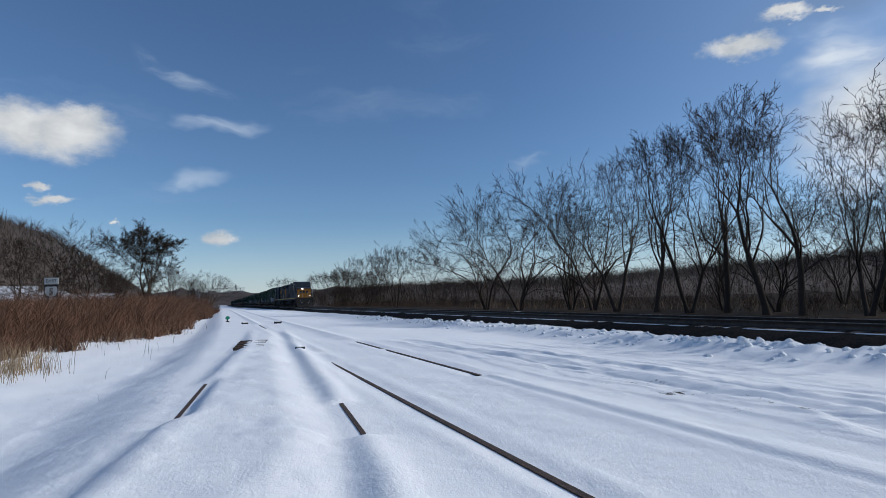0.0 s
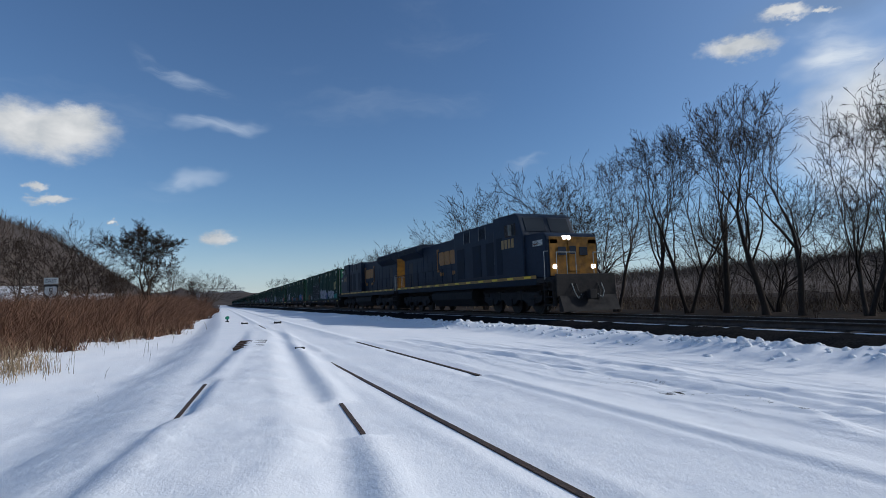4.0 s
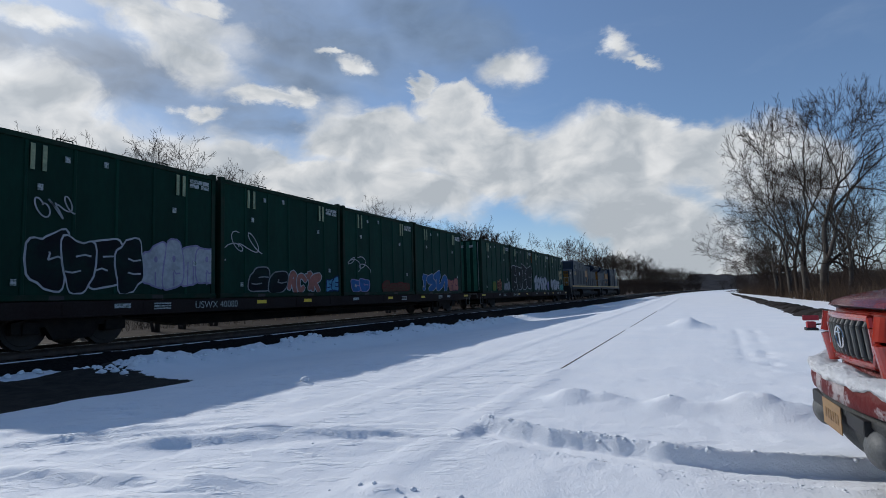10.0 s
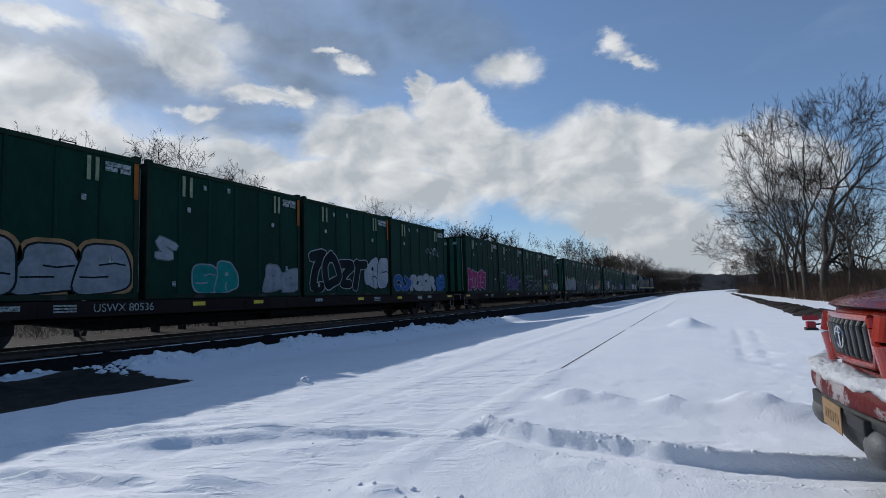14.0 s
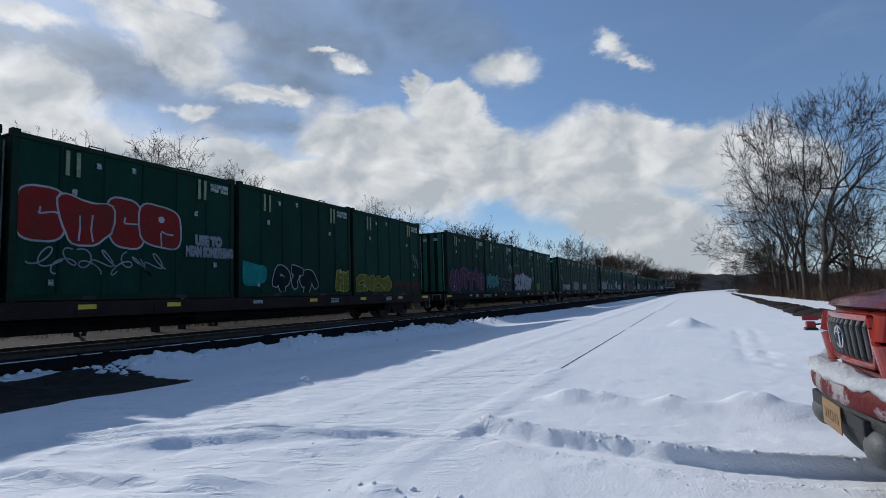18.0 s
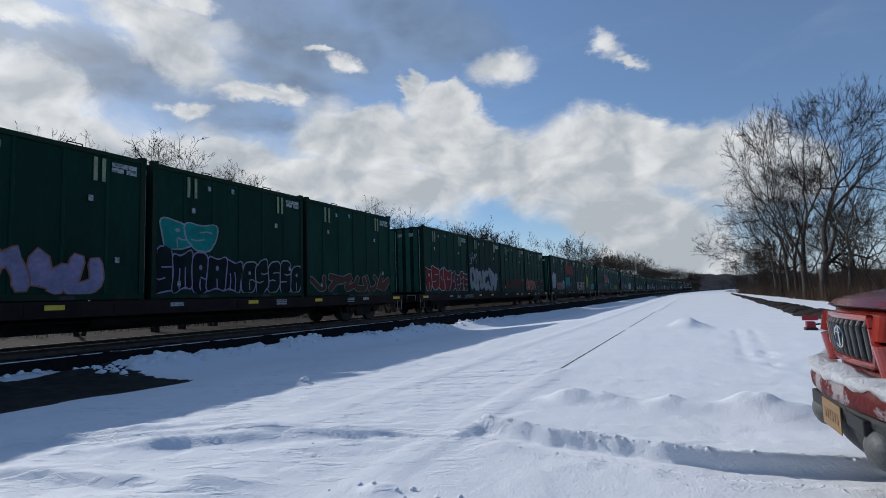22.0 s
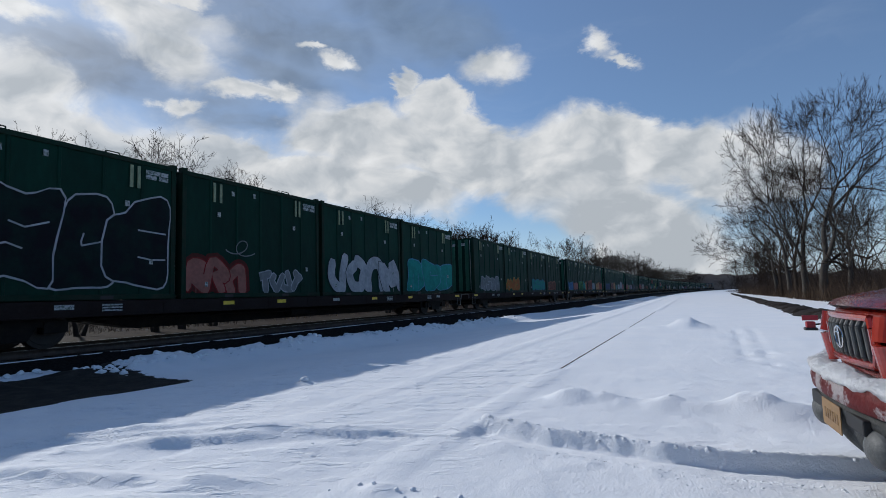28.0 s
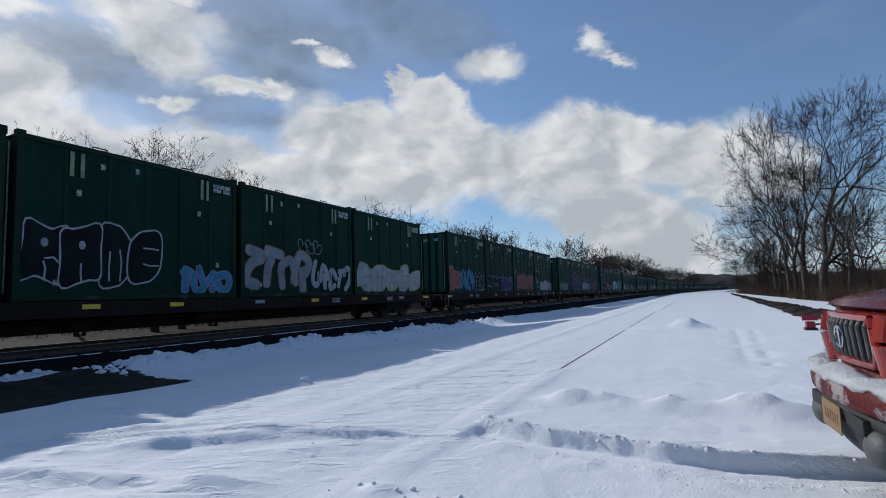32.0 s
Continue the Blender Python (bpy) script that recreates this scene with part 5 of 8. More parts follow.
def flatcar_kind():
    car = thing("flatcar", "long brown flatcar with rusty sills carrying refuse containers", "rail car", "flatcars of the train")
    half = 13.35
    bm = bmesh.new()
    add_box(bm, -half, half, -1.28, 1.28, 0.93, 1.045, 0.01)
    for k in range(27):
        x = -half + 0.3 + k * 0.99
        add_box(bm, x, x + 0.09, -1.22, 1.22, 0.80, 0.93)
    part("deck", bm, DECK_TOP, car, "worn steel deck with a polished top")
    for s in (-1, 1):
        y = s * 1.30
        bm = bmesh.new()
        add_box(bm, -half, half, y - 0.04, y + 0.04, 0.70, 1.05, 0.012)
        add_box(bm, -half, half, y - 0.055, y + 0.055, 0.68, 0.72, 0.006)
        for k in range(14):
            x = -half + 0.7 + k * 1.95
            add_box(bm, x, x + 0.14, y - 0.055 if s < 0 else y, y if s < 0 else y + 0.055, 0.74, 1.0)
        part("side_sill", bm, DECK, car, "rusty channel side sill")
        if s > 0:
            continue
        for k, f in enumerate((-12.6, -9.3, -4.6, -2.3, 0.8, 3.6, 6.9, 10.1, 12.7)):
            w = 0.62 if abs(f) > 12 else 0.42
            part("reflective_strip", box(f - w / 2, f + w / 2, y + s * 0.056, y + s * 0.06, 0.86, 0.97), REFLECT if k % 3 != 1 else WHITE, car, "yellow reflective strip")
        for f in (-8.2, 4.9, 9.0):
            bm = bmesh.new()
            for r in range(3):
                add_box(bm, f - 0.25, f + 0.25, y + s * 0.056, y + s * 0.06, 0.80 + r * 0.065, 0.84 + r * 0.065)
            part("stencil", bm, WHITE, car, "faded white stencil bars")
    part("center_sill", prism([(-12.8, 0.93), (-12.8, 0.62), (-8.2, 0.55), (-6.8, 0.30), (6.8, 0.30), (8.2, 0.55), (12.8, 0.62), (12.8, 0.93)], -0.35, 0.35, "y", 0.01), UNDER, car, "fish-bellied centre sill")
    part("brake_tank", rods([((-1.2, -0.65, 0.55), (0.3, -0.65, 0.55))], 0.2, 14), UNDER, car)
    part("train_line", rods([((-12.5, -0.75, 0.62), (-6, -0.75, 0.6)), ((6, -0.75, 0.6), (12.5, -0.75, 0.62)), ((-6, -0.75, 0.6), (6, -0.9, 0.5))], 0.03, 6), UNDER, car)
    for s in (-1, 1):
        bm = bmesh.new()
        add_box(bm, s * 13.35, s * 13.45, -1.28, 1.28, 0.66, 1.04, 0.01)
        part("end_sill", bm, DECK, car)
        bm = bmesh.new()
        add_box(bm, s * 13.3, s * 13.95, -0.11, 0.11, 0.66, 0.90, 0.02)
        add_box(bm, s * 13.9, s * 14.19, -0.2, 0.14, 0.60, 0.96, 0.05)
        add_box(bm, s * 13.45, s * 13.6, -0.3, 0.3, 0.62, 0.98, 0.02)
        part("coupler", bm, UNDER, car, "knuckle coupler")
        hose = [Vector((s * 13.35, -0.4, 0.7)), Vector((s * 13.6, -0.42, 0.45)), Vector((s * 13.95, -0.3, 0.36)), Vector((s * 14.2, -0.15, 0.42))]
        part("brake_hose", rods(list(zip(hose, hose[1:])), 0.026, 6), DARK, car)
        part("hand_rail", rods([((s * 13.47, -1.2, 0.72), (s * 13.47, -1.2, 1.0)), ((s * 13.47, -1.2, 1.0), (s * 13.47, -0.7, 1.0)), ((s * 13.47, -0.7, 1.0), (s * 13.47, -0.7, 0.72)),
                                ((s * 13.2, -1.34, 0.35), (s * 13.2, -1.34, 0.8)), ((s * 12.8, -1.34, 0.35), (s * 12.8, -1.34, 0.8)), ((s * 13.2, -1.34, 0.37), (s * 12.8, -1.34, 0.37))], 0.016, 6), GALV, car, "grab irons and stirrup step")
    wheel = wheelset_mesh(CAR_R)
    for s in (-1, 1):
        truck = shared("truck", mesh_of("bolster", box(-0.2, 0.2, -1.0, 1.0, 0.36, 0.62, bevel=0.03), UNDER), car, pose(s * 10.3, 0, 0), "two-axle freight truck")
        for y in (-1.0, 1.0):
            part("side_frame", car_frame_mesh(y, 0), UNDER, truck)
        for x in (-0.89, 0.89):
            shared("wheelset", wheel, truck, pose(x, 0, CAR_R))
        part("brake_beam", box(-0.62, -0.5, -0.85, 0.85, 0.3, 0.42, bevel=0.01), UNDER, truck)
    return car


def container_kind():
    c = thing("container", "dark green steel refuse container loaded on a flatcar", "container", "refuse containers of the train")
    L, W, H = BOX_L / 2, BOX_W / 2, BOX_H
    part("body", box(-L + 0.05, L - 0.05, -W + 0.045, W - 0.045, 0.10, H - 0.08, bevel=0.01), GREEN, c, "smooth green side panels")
    bm = bmesh.new()
    add_box(bm, -L + 0.02, L - 0.02, -W + 0.03, W - 0.03, H - 0.09, H - 0.045, 0.01)
    lid = part("lid", bm, RIM_GREEN, c, "ribbed steel lid with lifting bars")
    rib = mesh_of("lid_rib", box(0, 0.1, -W + 0.08, W - 0.08, H - 0.044, H - 0.012), RIM_GREEN)
    for k in range(6):
        shared("lid_rib", rib, lid, pose(-L + 0.6 + k * 0.97, 0, 0))
    bar = mesh_of("lifting_bar", rods([((0, -W + 0.1, H - 0.03), (0, -W + 0.1, H + 0.05)), ((0, -W + 0.1, H + 0.05), (0.35, -W + 0.1, H + 0.05)), ((0.35, -W + 0.1, H + 0.05), (0.35, -W + 0.1, H - 0.03))], 0.015, 6), RIM_GREEN)
    for x in (-1.4, 1.1):
        shared("lifting_bar", bar, lid, pose(x, 0, 0))
    for s in (-1, 1):
        part("bottom_rail", box(-L, L, s * W - 0.06 if s > 0 else -W, s * W if s > 0 else -W + 0.06, 0.02, 0.15, bevel=0.01), RIM_GREEN, c)
        part("top_rail", box(-L, L, s * W - 0.06 if s > 0 else -W, s * W if s > 0 else -W + 0.06, H - 0.14, H - 0.02, bevel=0.012), RIM_GREEN, c)
    post = bmesh.new()
    add_box(post, -0.07, 0.07, -0.07, 0.07, 0.12, H - 0.12, 0.012)
    add_box(post, -0.085, 0.085, -0.085, 0.085, 0, 0.12, 0.015)
    add_box(post, -0.085, 0.085, -0.085, 0.085, H - 0.12, H + 0.05, 0.02)
    post = mesh_of("corner_post", post, RIM_GREEN)
    for x in (-L + 0.085, L - 0.085):
        for y in (-W + 0.085, W - 0.085):
            shared("corner_post", post, c, pose(x, y, 0))
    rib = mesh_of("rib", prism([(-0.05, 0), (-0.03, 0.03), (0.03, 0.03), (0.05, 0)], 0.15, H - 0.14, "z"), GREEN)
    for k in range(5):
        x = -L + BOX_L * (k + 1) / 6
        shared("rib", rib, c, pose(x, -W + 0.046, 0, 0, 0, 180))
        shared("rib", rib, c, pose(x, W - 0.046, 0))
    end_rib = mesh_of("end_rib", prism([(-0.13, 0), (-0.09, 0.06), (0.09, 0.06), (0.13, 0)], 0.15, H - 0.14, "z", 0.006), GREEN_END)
    for s in (-1, 1):
        for y in (-0.72, -0.24, 0.24, 0.72):
            shared("end_rib", end_rib, c, pose(s * (L - 0.05), y, 0, 0, 0, -90 * s), "faded green end rib")
        for y in (-0.98, 0.48):
            part("latch_bar", rods([((s * (L + 0.02), y, 0.2), (s * (L + 0.02), y, H - 0.2))], 0.02, 6), GALV, c, "grey latch bar")
        for y in (-0.5, 0.2):
            x0, x1 = sorted((s * (L + 0.012), s * (L + 0.016)))
            part("code_plate", box(x0, x1, y - 0.13, y + 0.13, H - 0.55, H - 0.37), WHITE, c, "worn white code plate")
    for s in (-1,):
        y0, y1 = sorted((s * (W + 0.001), s * (W - 0.02)))
        for x in (-1.92, -1.68, 1.72, 1.92):
            part("reflective_strip", box(x - 0.045, x + 0.045, y0, y1, H - 0.78, H - 0.2), STRIP, c, "pale yellow vertical strip")
        part("code_plate", box(2.12, 2.77, y0, y1, H - 0.36, H - 0.25), WHITE, c, "worn white code plate")
        part("code_plate", box(2.12, 2.42, y0, y1, H - 0.49, H - 0.38), WHITE, c, "worn white code plate")
        part("code_plate", box(2.5, 2.77, y0, y1, H - 0.49, H - 0.38), WHITE, c, "worn white code plate")
        for x, z in ((-1.2, H - 0.42), (-0.3, H - 0.36), (-1.75, H - 1.15), (1.62, H - 1.22), (2.3, 1.0), (-2.2, 0.42)):
            part("tag", box(x - 0.055, x + 0.055, y0, y1, z - 0.07, z + 0.07), WHITE, c, "small white tag")
        for x in (-1.35, 1.15):
            part("fork_pocket", box(x - 0.16, x + 0.16, y0, y1, 0.03, 0.12), DARK, c, "dark fork pocket")
    return c


def locomotive(name, number, label, group="locomotives of the train"):
    e = thing(name, label, "locomotive", group)
    # frame and walkway
    bm = bmesh.new()
    add_box(bm, -10.55, 11.0, -1.5, 1.5, 1.36, 1.58, 0.02)
    add_box(bm, -9.9, 9.9, -0.7, 0.7, 1.02, 1.36)
    part("frame", bm, LOCO_UNDER, e, "black frame with walkway")
    for s in (-1, 1):
        part("sill_stripe", box(-10.4, 9.6, s * 1.5 - 0.006, s * 1.5 + 0.006, 1.575, 1.72), STRIPE, e, "weathered yellow sill stripe")
        me = mesh_of("reflector", box(-0.28, 0.28, -0.004, 0.004, -0.05, 0.05), REFLECT)
        for k in range(13):
            shared("reflector", me, e, pose(-9.7 + k * 1.55, s * 1.509, 1.65), "bright yellow reflector")
        part("sill_plate", box(-10.4, 9.6, s * 1.5 - 0.005, s * 1.5 + 0.004, 1.3, 1.575), NAVY_GREY, e)
    # nose, cab and hoods
    nose = [(8.5, 1.58), (10.25, 1.58), (10.3, 3.0), (10.2, 3.4), (9.95, 3.55), (8.5, 3.62)]
    bm = bmesh.new()
    add_prism(bm, nose, -1.32, 1.32, "y")
    bmesh.ops.recalc_face_normals(bm, faces=bm.faces)
    bmesh.ops.bevel(bm, geom=list(bm.edges), offset=0.07, segments=3, profile=0.6, affect="EDGES")
    n = part("nose", bm, NAVY, e, "dark blue wide nose")
    part("nose_front", box(10.285, 10.31, -1.22, 1.22, 1.66, 3.34, bevel=0.01), CAB_YELLOW, n, "yellow front plate")
    part("nose_door", box(10.31, 10.335, -0.28, 0.32, 1.85, 3.2, bevel=0.01), CAB_YELLOW, n)
    bm = bmesh.new()
    for y, z, w in ((-0.62, 2.72, 0.42), (-0.05, 2.76, 0.34), (0.5, 2.72, 0.42)):
        add_box(bm, 10.34, 10.35, y - w / 2, y + w / 2, z - 0.18, z + 0.18, 0.004)
    part("emblem", bm, NAVY, n, "dark blue emblem blocks")
    for y in (-0.09, 0.13):
        for z in (3.24,):
            part("headlight", rods([((10.1, y - 0.35, z + 0.06), (10.33, y - 0.35, z + 0.06))], 0.09, 14), LAMP if not number else GALV, n, "round headlight")
    for y in (-1.0, 1.0):
        part("ditch_light", rods([((10.25, y, 2.05), (10.37, y, 2.05))], 0.1, 14), LAMP if not number else GALV, n, "round ditch light")
        part("number_board", box(10.27, 10.31, y - 0.2, y + 0.2, 3.05, 3.22), DARK, n)
    for s in (-1, 1):
        part("nose_side", box(8.55, 10.16, s * 1.33 - 0.008, s * 1.33 + 0.008, 1.62, 3.5, bevel=0.006), NAVY, e, "dark blue nose side")
    cab = [(5.7, 1.58), (8.55, 1.58), (8.55, 3.62), (8.15, 4.55), (7.9, 4.72), (5.7, 4.74)]
    bm = bmesh.new()
    add_prism(bm, cab, -1.45, 1.45, "y")
    bmesh.ops.recalc_face_normals(bm, faces=bm.faces)
    bmesh.ops.bevel(bm, geom=list(bm.edges), offset=0.06, segments=2, profile=0.6, affect="EDGES")
    c = part("cab", bm, NAVY, e, "dark blue cab")
    for s in (-1, 1):
        part("windshield", prism([(8.475, 3.80), (8.50, 3.80), (8.22, 4.46), (8.195, 4.46)], s * 0.12, s * 1.2, "y"), WINDOW, c, "sloping windscreen pane")
        part("side_window", box(6.9, 7.5, s * 1.452, s * 1.46, 3.65, 4.25, bevel=0.004), WINDOW, c)
        part("side_window", box(7.6, 7.95, s * 1.452, s * 1.46, 3.65, 4.25, bevel=0.004), WINDOW, c)
        part("mirror", box(7.52, 7.58, s * 1.46, s * 1.62, 3.7, 4.2), GALV, c)
        part("cab_door", box(6.0, 6.6, s * 1.45, s * 1.458, 1.9, 3.7, bevel=0.003), NAVY_GREY, c)
        part("placard", box(9.2, 9.98, s * 1.342, s * 1.346, 3.0, 3.25), WHITE, e, "white safety placard")
        part("placard_bar", box(9.25, 9.6, s * 1.347, s * 1.35, 3.06, 3.12), GRILLE_RED, e)
    hood = bmesh.new()
    add_box(hood, 0.6, 5.7, -1.36, 1.36, 1.58, 4.62, 0.05)
    part("equipment_cabinet", hood, NAVY, e, "tall blue equipment cabinet")
    for s in (-1, 1):
        for x in (4.3, 2.4):
            lou = bmesh.new()
            y = s * 1.365
            add_box(lou, x - 0.36, x + 0.36, y - 0.01, y + 0.01, 3.9, 4.45)
            for k in range(7):
                add_box(lou, x - 0.33, x + 0.33, y - 0.03, y + 0.03, 3.94 + k * 0.075, 3.965 + k * 0.075)
            part("louvre", lou, NAVY_GREY, e, "dark louvre")
            for u in (-0.4, 0.4):
                part("louvre_trim", rods([((x + u, y, 3.85), (x + u, y, 4.5))], 0.018, 6), GALV, e)
        for x in (5.2, 3.6, 1.5):
            part("access_door", box(x - 0.5, x + 0.5, s * 1.36 - 0.012, s * 1.36 + 0.012, 1.9, 3.6, bevel=0.004), NAVY_GREY, e)
    bm = bmesh.new()
    add_box(bm, -5.6, 0.6, -1.0, 1.0, 1.58, 4.42, 0.06)
    part("engine_hood", bm, NAVY, e, "dark blue engine hood")
    for x in (-1.0, -1.6):
        part("exhaust_stack", box(x - 0.22, x + 0.22, -0.4, 0.4, 4.4, 4.62, bevel=0.03), DARK, e)
    part("roof_hatch", box(-3.6, -2.6, -0.55, 0.55, 4.4, 4.52, bevel=0.03), NAVY, e)
    for s in (-1, 1):
        for k in range(7):
            x = -5.1 + k * 0.82
            part("hood_door", box(x - 0.36, x + 0.36, s * 1.0 - 0.012, s * 1.0 + 0.012, 1.95, 3.75, bevel=0.004), NAVY, e)
        # emblem on a side board: two brackets and three blocks, with round marks below
        y = s * 1.03
        for x, d in ((0.4, -1), (-2.9, 1)):
            bm = bmesh.new()
            add_box(bm, x - 0.05, x + 0.05, y - 0.02, y + 0.02, 2.55, 4.0)
            for z in (2.6, 3.93):
                add_box(bm, min(x, x + d * 0.26), max(x, x + d * 0.26), y - 0.02, y + 0.02, z - 0.07, z + 0.07)
            part("emblem_bracket", bm, MARK, e, "faded yellow bracket")
        for x in (-0.1, -0.42, -2.08, -2.4):
            part("emblem_dot", rods([((x, y - 0.02, 2.38), (x, y + 0.02, 2.38))], 0.13, 12), MARK, e)
        for k, x in enumerate((-0.37, -1.25, -2.13)):
            w = 0.42
            outline = [(-w, -0.26), (-w + 0.16, -0.42), (w - 0.04, -0.42), (w, -0.38), (w, 0.26), (w - 0.16, 0.42), (-w + 0.04, 0.42), (-w, 0.38)]
            part("emblem_block", prism([(x + u, 3.35 + v) for u, v in outline], y - 0.02, y + 0.02, "y"), MARK, e, "faded yellow emblem block")
    rad = [(-1.0, 1.58), (1.0, 1.58), (1.0, 3.75), (1.5, 4.12), (1.5, 4.5), (1.1, 4.66), (-1.1, 4.66), (-1.5, 4.5), (-1.5, 4.12), (-1.0, 3.75)]
    r = part("radiator_section", prism(rad, -9.75, -5.6, "x", 0.03), NAVY, e, "flared radiator section at the rear")
    for s in (-1, 1):
        bm = bmesh.new()
        for k in range(18):
            x = -9.5 + k * 0.21
            add_box(bm, x, x + 0.06, s * 1.5 - 0.02, s * 1.5 + 0.02, 4.15, 4.48)
        part("radiator_grille", bm, DARK, r)
        for k in range(4):
            x = -9.2 + k * 0.95
            part("hood_door", box(x - 0.4, x + 0.4, s * 1.0 - 0.012, s * 1.0 + 0.012, 1.95, 3.5, bevel=0.004), DARK if k == 1 else NAVY, e)
    part("roof_fan", rods([((-7.7, 0, 4.6), (-7.7, 0, 4.72)), ((-6.5, 0, 4.6), (-6.5, 0, 4.7))], 0.55, 20), NAVY_GREY, e)
    part("rear_face", box(-9.79, -9.745, -0.98, 0.98, 1.75, 4.1, bevel=0.01), CAB_YELLOW, e, "yellow rear face")
    part("rear_light", rods([((-9.9, -0.12, 4.32), (-9.74, -0.12, 4.32)), ((-9.9, 0.14, 4.32), (-9.74, 0.14, 4.32))], 0.1, 12), GALV, e)
    # number under the cab
    for s in (-1, 1):
        if number:
            me = lettering(number, 0.52, NUMBER)
            shared("lettering", me, e, pose(7.4, s * 1.464, 3.16, 0, 0, 0 if s < 0 else 180), "pale yellow number")
        else:
            for k in range(4):
                part("number_bar", box(6.55 + k * 0.32, 6.78 + k * 0.32, s * 1.455, s * 1.462, 3.12, 3.55), NUMBER, e, "pale yellow number bar")
    # underframe
    tank = [(-1.25, 1.3), (1.25, 1.3), (1.42, 1.1), (1.42, 0.75), (1.1, 0.34), (-1.1, 0.34), (-1.42, 0.75), (-1.42, 1.1)]
    part("fuel_tank", prism(tank, -3.1, 2.9, "x", 0.03), LOCO_UNDER, e, "long black fuel tank")
    for s in (-1, 1):
        part("air_tank", rods([((-2.8, s * 1.2, 1.4), (2.6, s * 1.2, 1.4))], 0.1, 10), LOCO_UNDER, e)
        # steps and end railings at both ends
        for x, d in ((10.68, 1), (-10.3, -1)):
            ladder = part("boarding_ladder", box(x - 0.34, x - 0.31, s * 1.46 - 0.16, s * 1.46 + 0.03, 0.38, 1.5), LOCO_UNDER, e, "dark steel boarding steps")
            part("stringer", box(x + 0.28, x + 0.31, s * 1.46 - 0.16, s * 1.46 + 0.03, 0.38, 1.5), LOCO_UNDER, ladder)
            for k in range(4):
                part("step", box(x - 0.31, x + 0.28, s * 1.46 - 0.16, s * 1.46 + 0.02, 0.42 + k * 0.33, 0.46 + k * 0.33), LOCO_UNDER, ladder)
            part("grab_iron", rods([((x - 0.4, s * 1.5, 0.9), (x - 0.4, s * 1.5, 2.7)), ((x - 0.4, s * 1.5, 2.7), (x - 0.25, s * 1.4, 2.7))], 0.018, 6), GALV, e)
        rails = [((-9.9, s * 1.46, 2.62), (0.4, s * 1.46, 2.62))]
        rails += [((x, s * 1.46, 1.58), (x, s * 1.46, 2.62)) for x in np.arange(-9.9, 0.5, 1.47)]
        hand = part("handrail", rods(rails[:1], 0.018, 6), NAVY_GREY, e, "walkway handrail")
        for a, b in rails[1:]:
            part("stanchion", rods([(a, b)], 0.018, 6), NAVY_GREY, hand)
    for x in (11.05, -10.6):
        rails = [((x, -1.4, 2.6), (x, -0.45, 2.6)), ((x, 0.45, 2.6), (x, 1.4, 2.6))] + [((x, y, 1.7), (x, y, 2.6)) for y in (-1.4, -0.9, -0.45, 0.45, 0.9, 1.4)]
        for a, b in rails:
            part("end_railing", rods([(a, b)], 0.02, 6), GALV, e)
        d = 1 if x > 0 else -1
        bm = bmesh.new()
        add_box(bm, x - 0.05, x + 0.05, -1.5, 1.5, 0.75, 1.7, 0.02)
        add_prism(bm, [(x + d * 0.05, 0.16), (x + d * 0.38, 0.16), (x + d * 0.12, 0.8), (x + d * 0.05, 0.8)], -1.42, 1.42, "y")
        part("pilot", bm, LOCO_UNDER, e, "black pilot plate with snow plough")
        bm = bmesh.new()
        add_box(bm, min(x, x + d * 0.4), max(x, x + d * 0.4), -0.12, 0.12, 0.72, 0.98, 0.02)
        add_box(bm, min(x + d * 0.3, x + d * 0.5), max(x + d * 0.3, x + d * 0.5), -0.2, 0.16, 0.64, 1.04, 0.04)
        part("coupler", bm, LOCO_UNDER, e)
        for y in (-0.75, -0.55, 0.55, 0.75):
            hose = [Vector((x + d * 0.05, y, 1.3)), Vector((x + d * 0.22, y, 0.95)), Vector((x + d * 0.26, y * 0.8, 0.68)), Vector((x + d * 0.2, y * 0.55, 0.85))]
            part("hose", rods(list(zip(hose, hose[1:])), 0.022, 6), DARK if abs(y) < 0.6 else GALV, e)
    # trucks
    wheel = wheelset_mesh(LOCO_R)
    prof = [(-2.75, 0.62), (-2.75, 0.86), (-2.3, 1.02), (2.3, 1.02), (2.75, 0.86), (2.75, 0.62), (2.4, 0.50), (1.45, 0.46), (1.2, 0.66), (0.7, 0.66), (0.45, 0.46), (-0.45, 0.46), (-0.7, 0.66), (-1.2, 0.66), (-1.45, 0.46), (-2.4, 0.50)]
    for s in (-1, 1):
        truck = shared("truck", mesh_of("bolster", box(-1.6, 1.6, -0.6, 0.6, 0.75, 1.02, bevel=0.03), LOCO_UNDER), e, pose(s * 6.75, 0, 0), "three-axle truck")
        for y in (-1.1, 1.1):
            bm = bmesh.new()
            add_prism(bm, prof, y - 0.1, y + 0.1, "y")
            for x in (-1.95, 0, 1.95):
                add_box(bm, x - 0.24, x + 0.24, y - 0.17, y + 0.17, 0.38, 0.72, 0.03)
            for x in (-1.0, 1.0):
                add_rod(bm, (x, y, 0.6), (x, y, 1.1), 0.13, 8)
            for x in (-2.4, 2.4):
                add_rod(bm, (x - 0.2, y * 1.05, 0.9), (x + 0.25, y * 1.05, 0.9), 0.11, 8)
            bmesh.ops.recalc_face_normals(bm, faces=bm.faces)
            part("side_frame", bm, LOCO_UNDER, truck)
        for x in (-1.95, 0, 1.95):
            shared("wheelset", wheel, truck, pose(x, 0, LOCO_R))
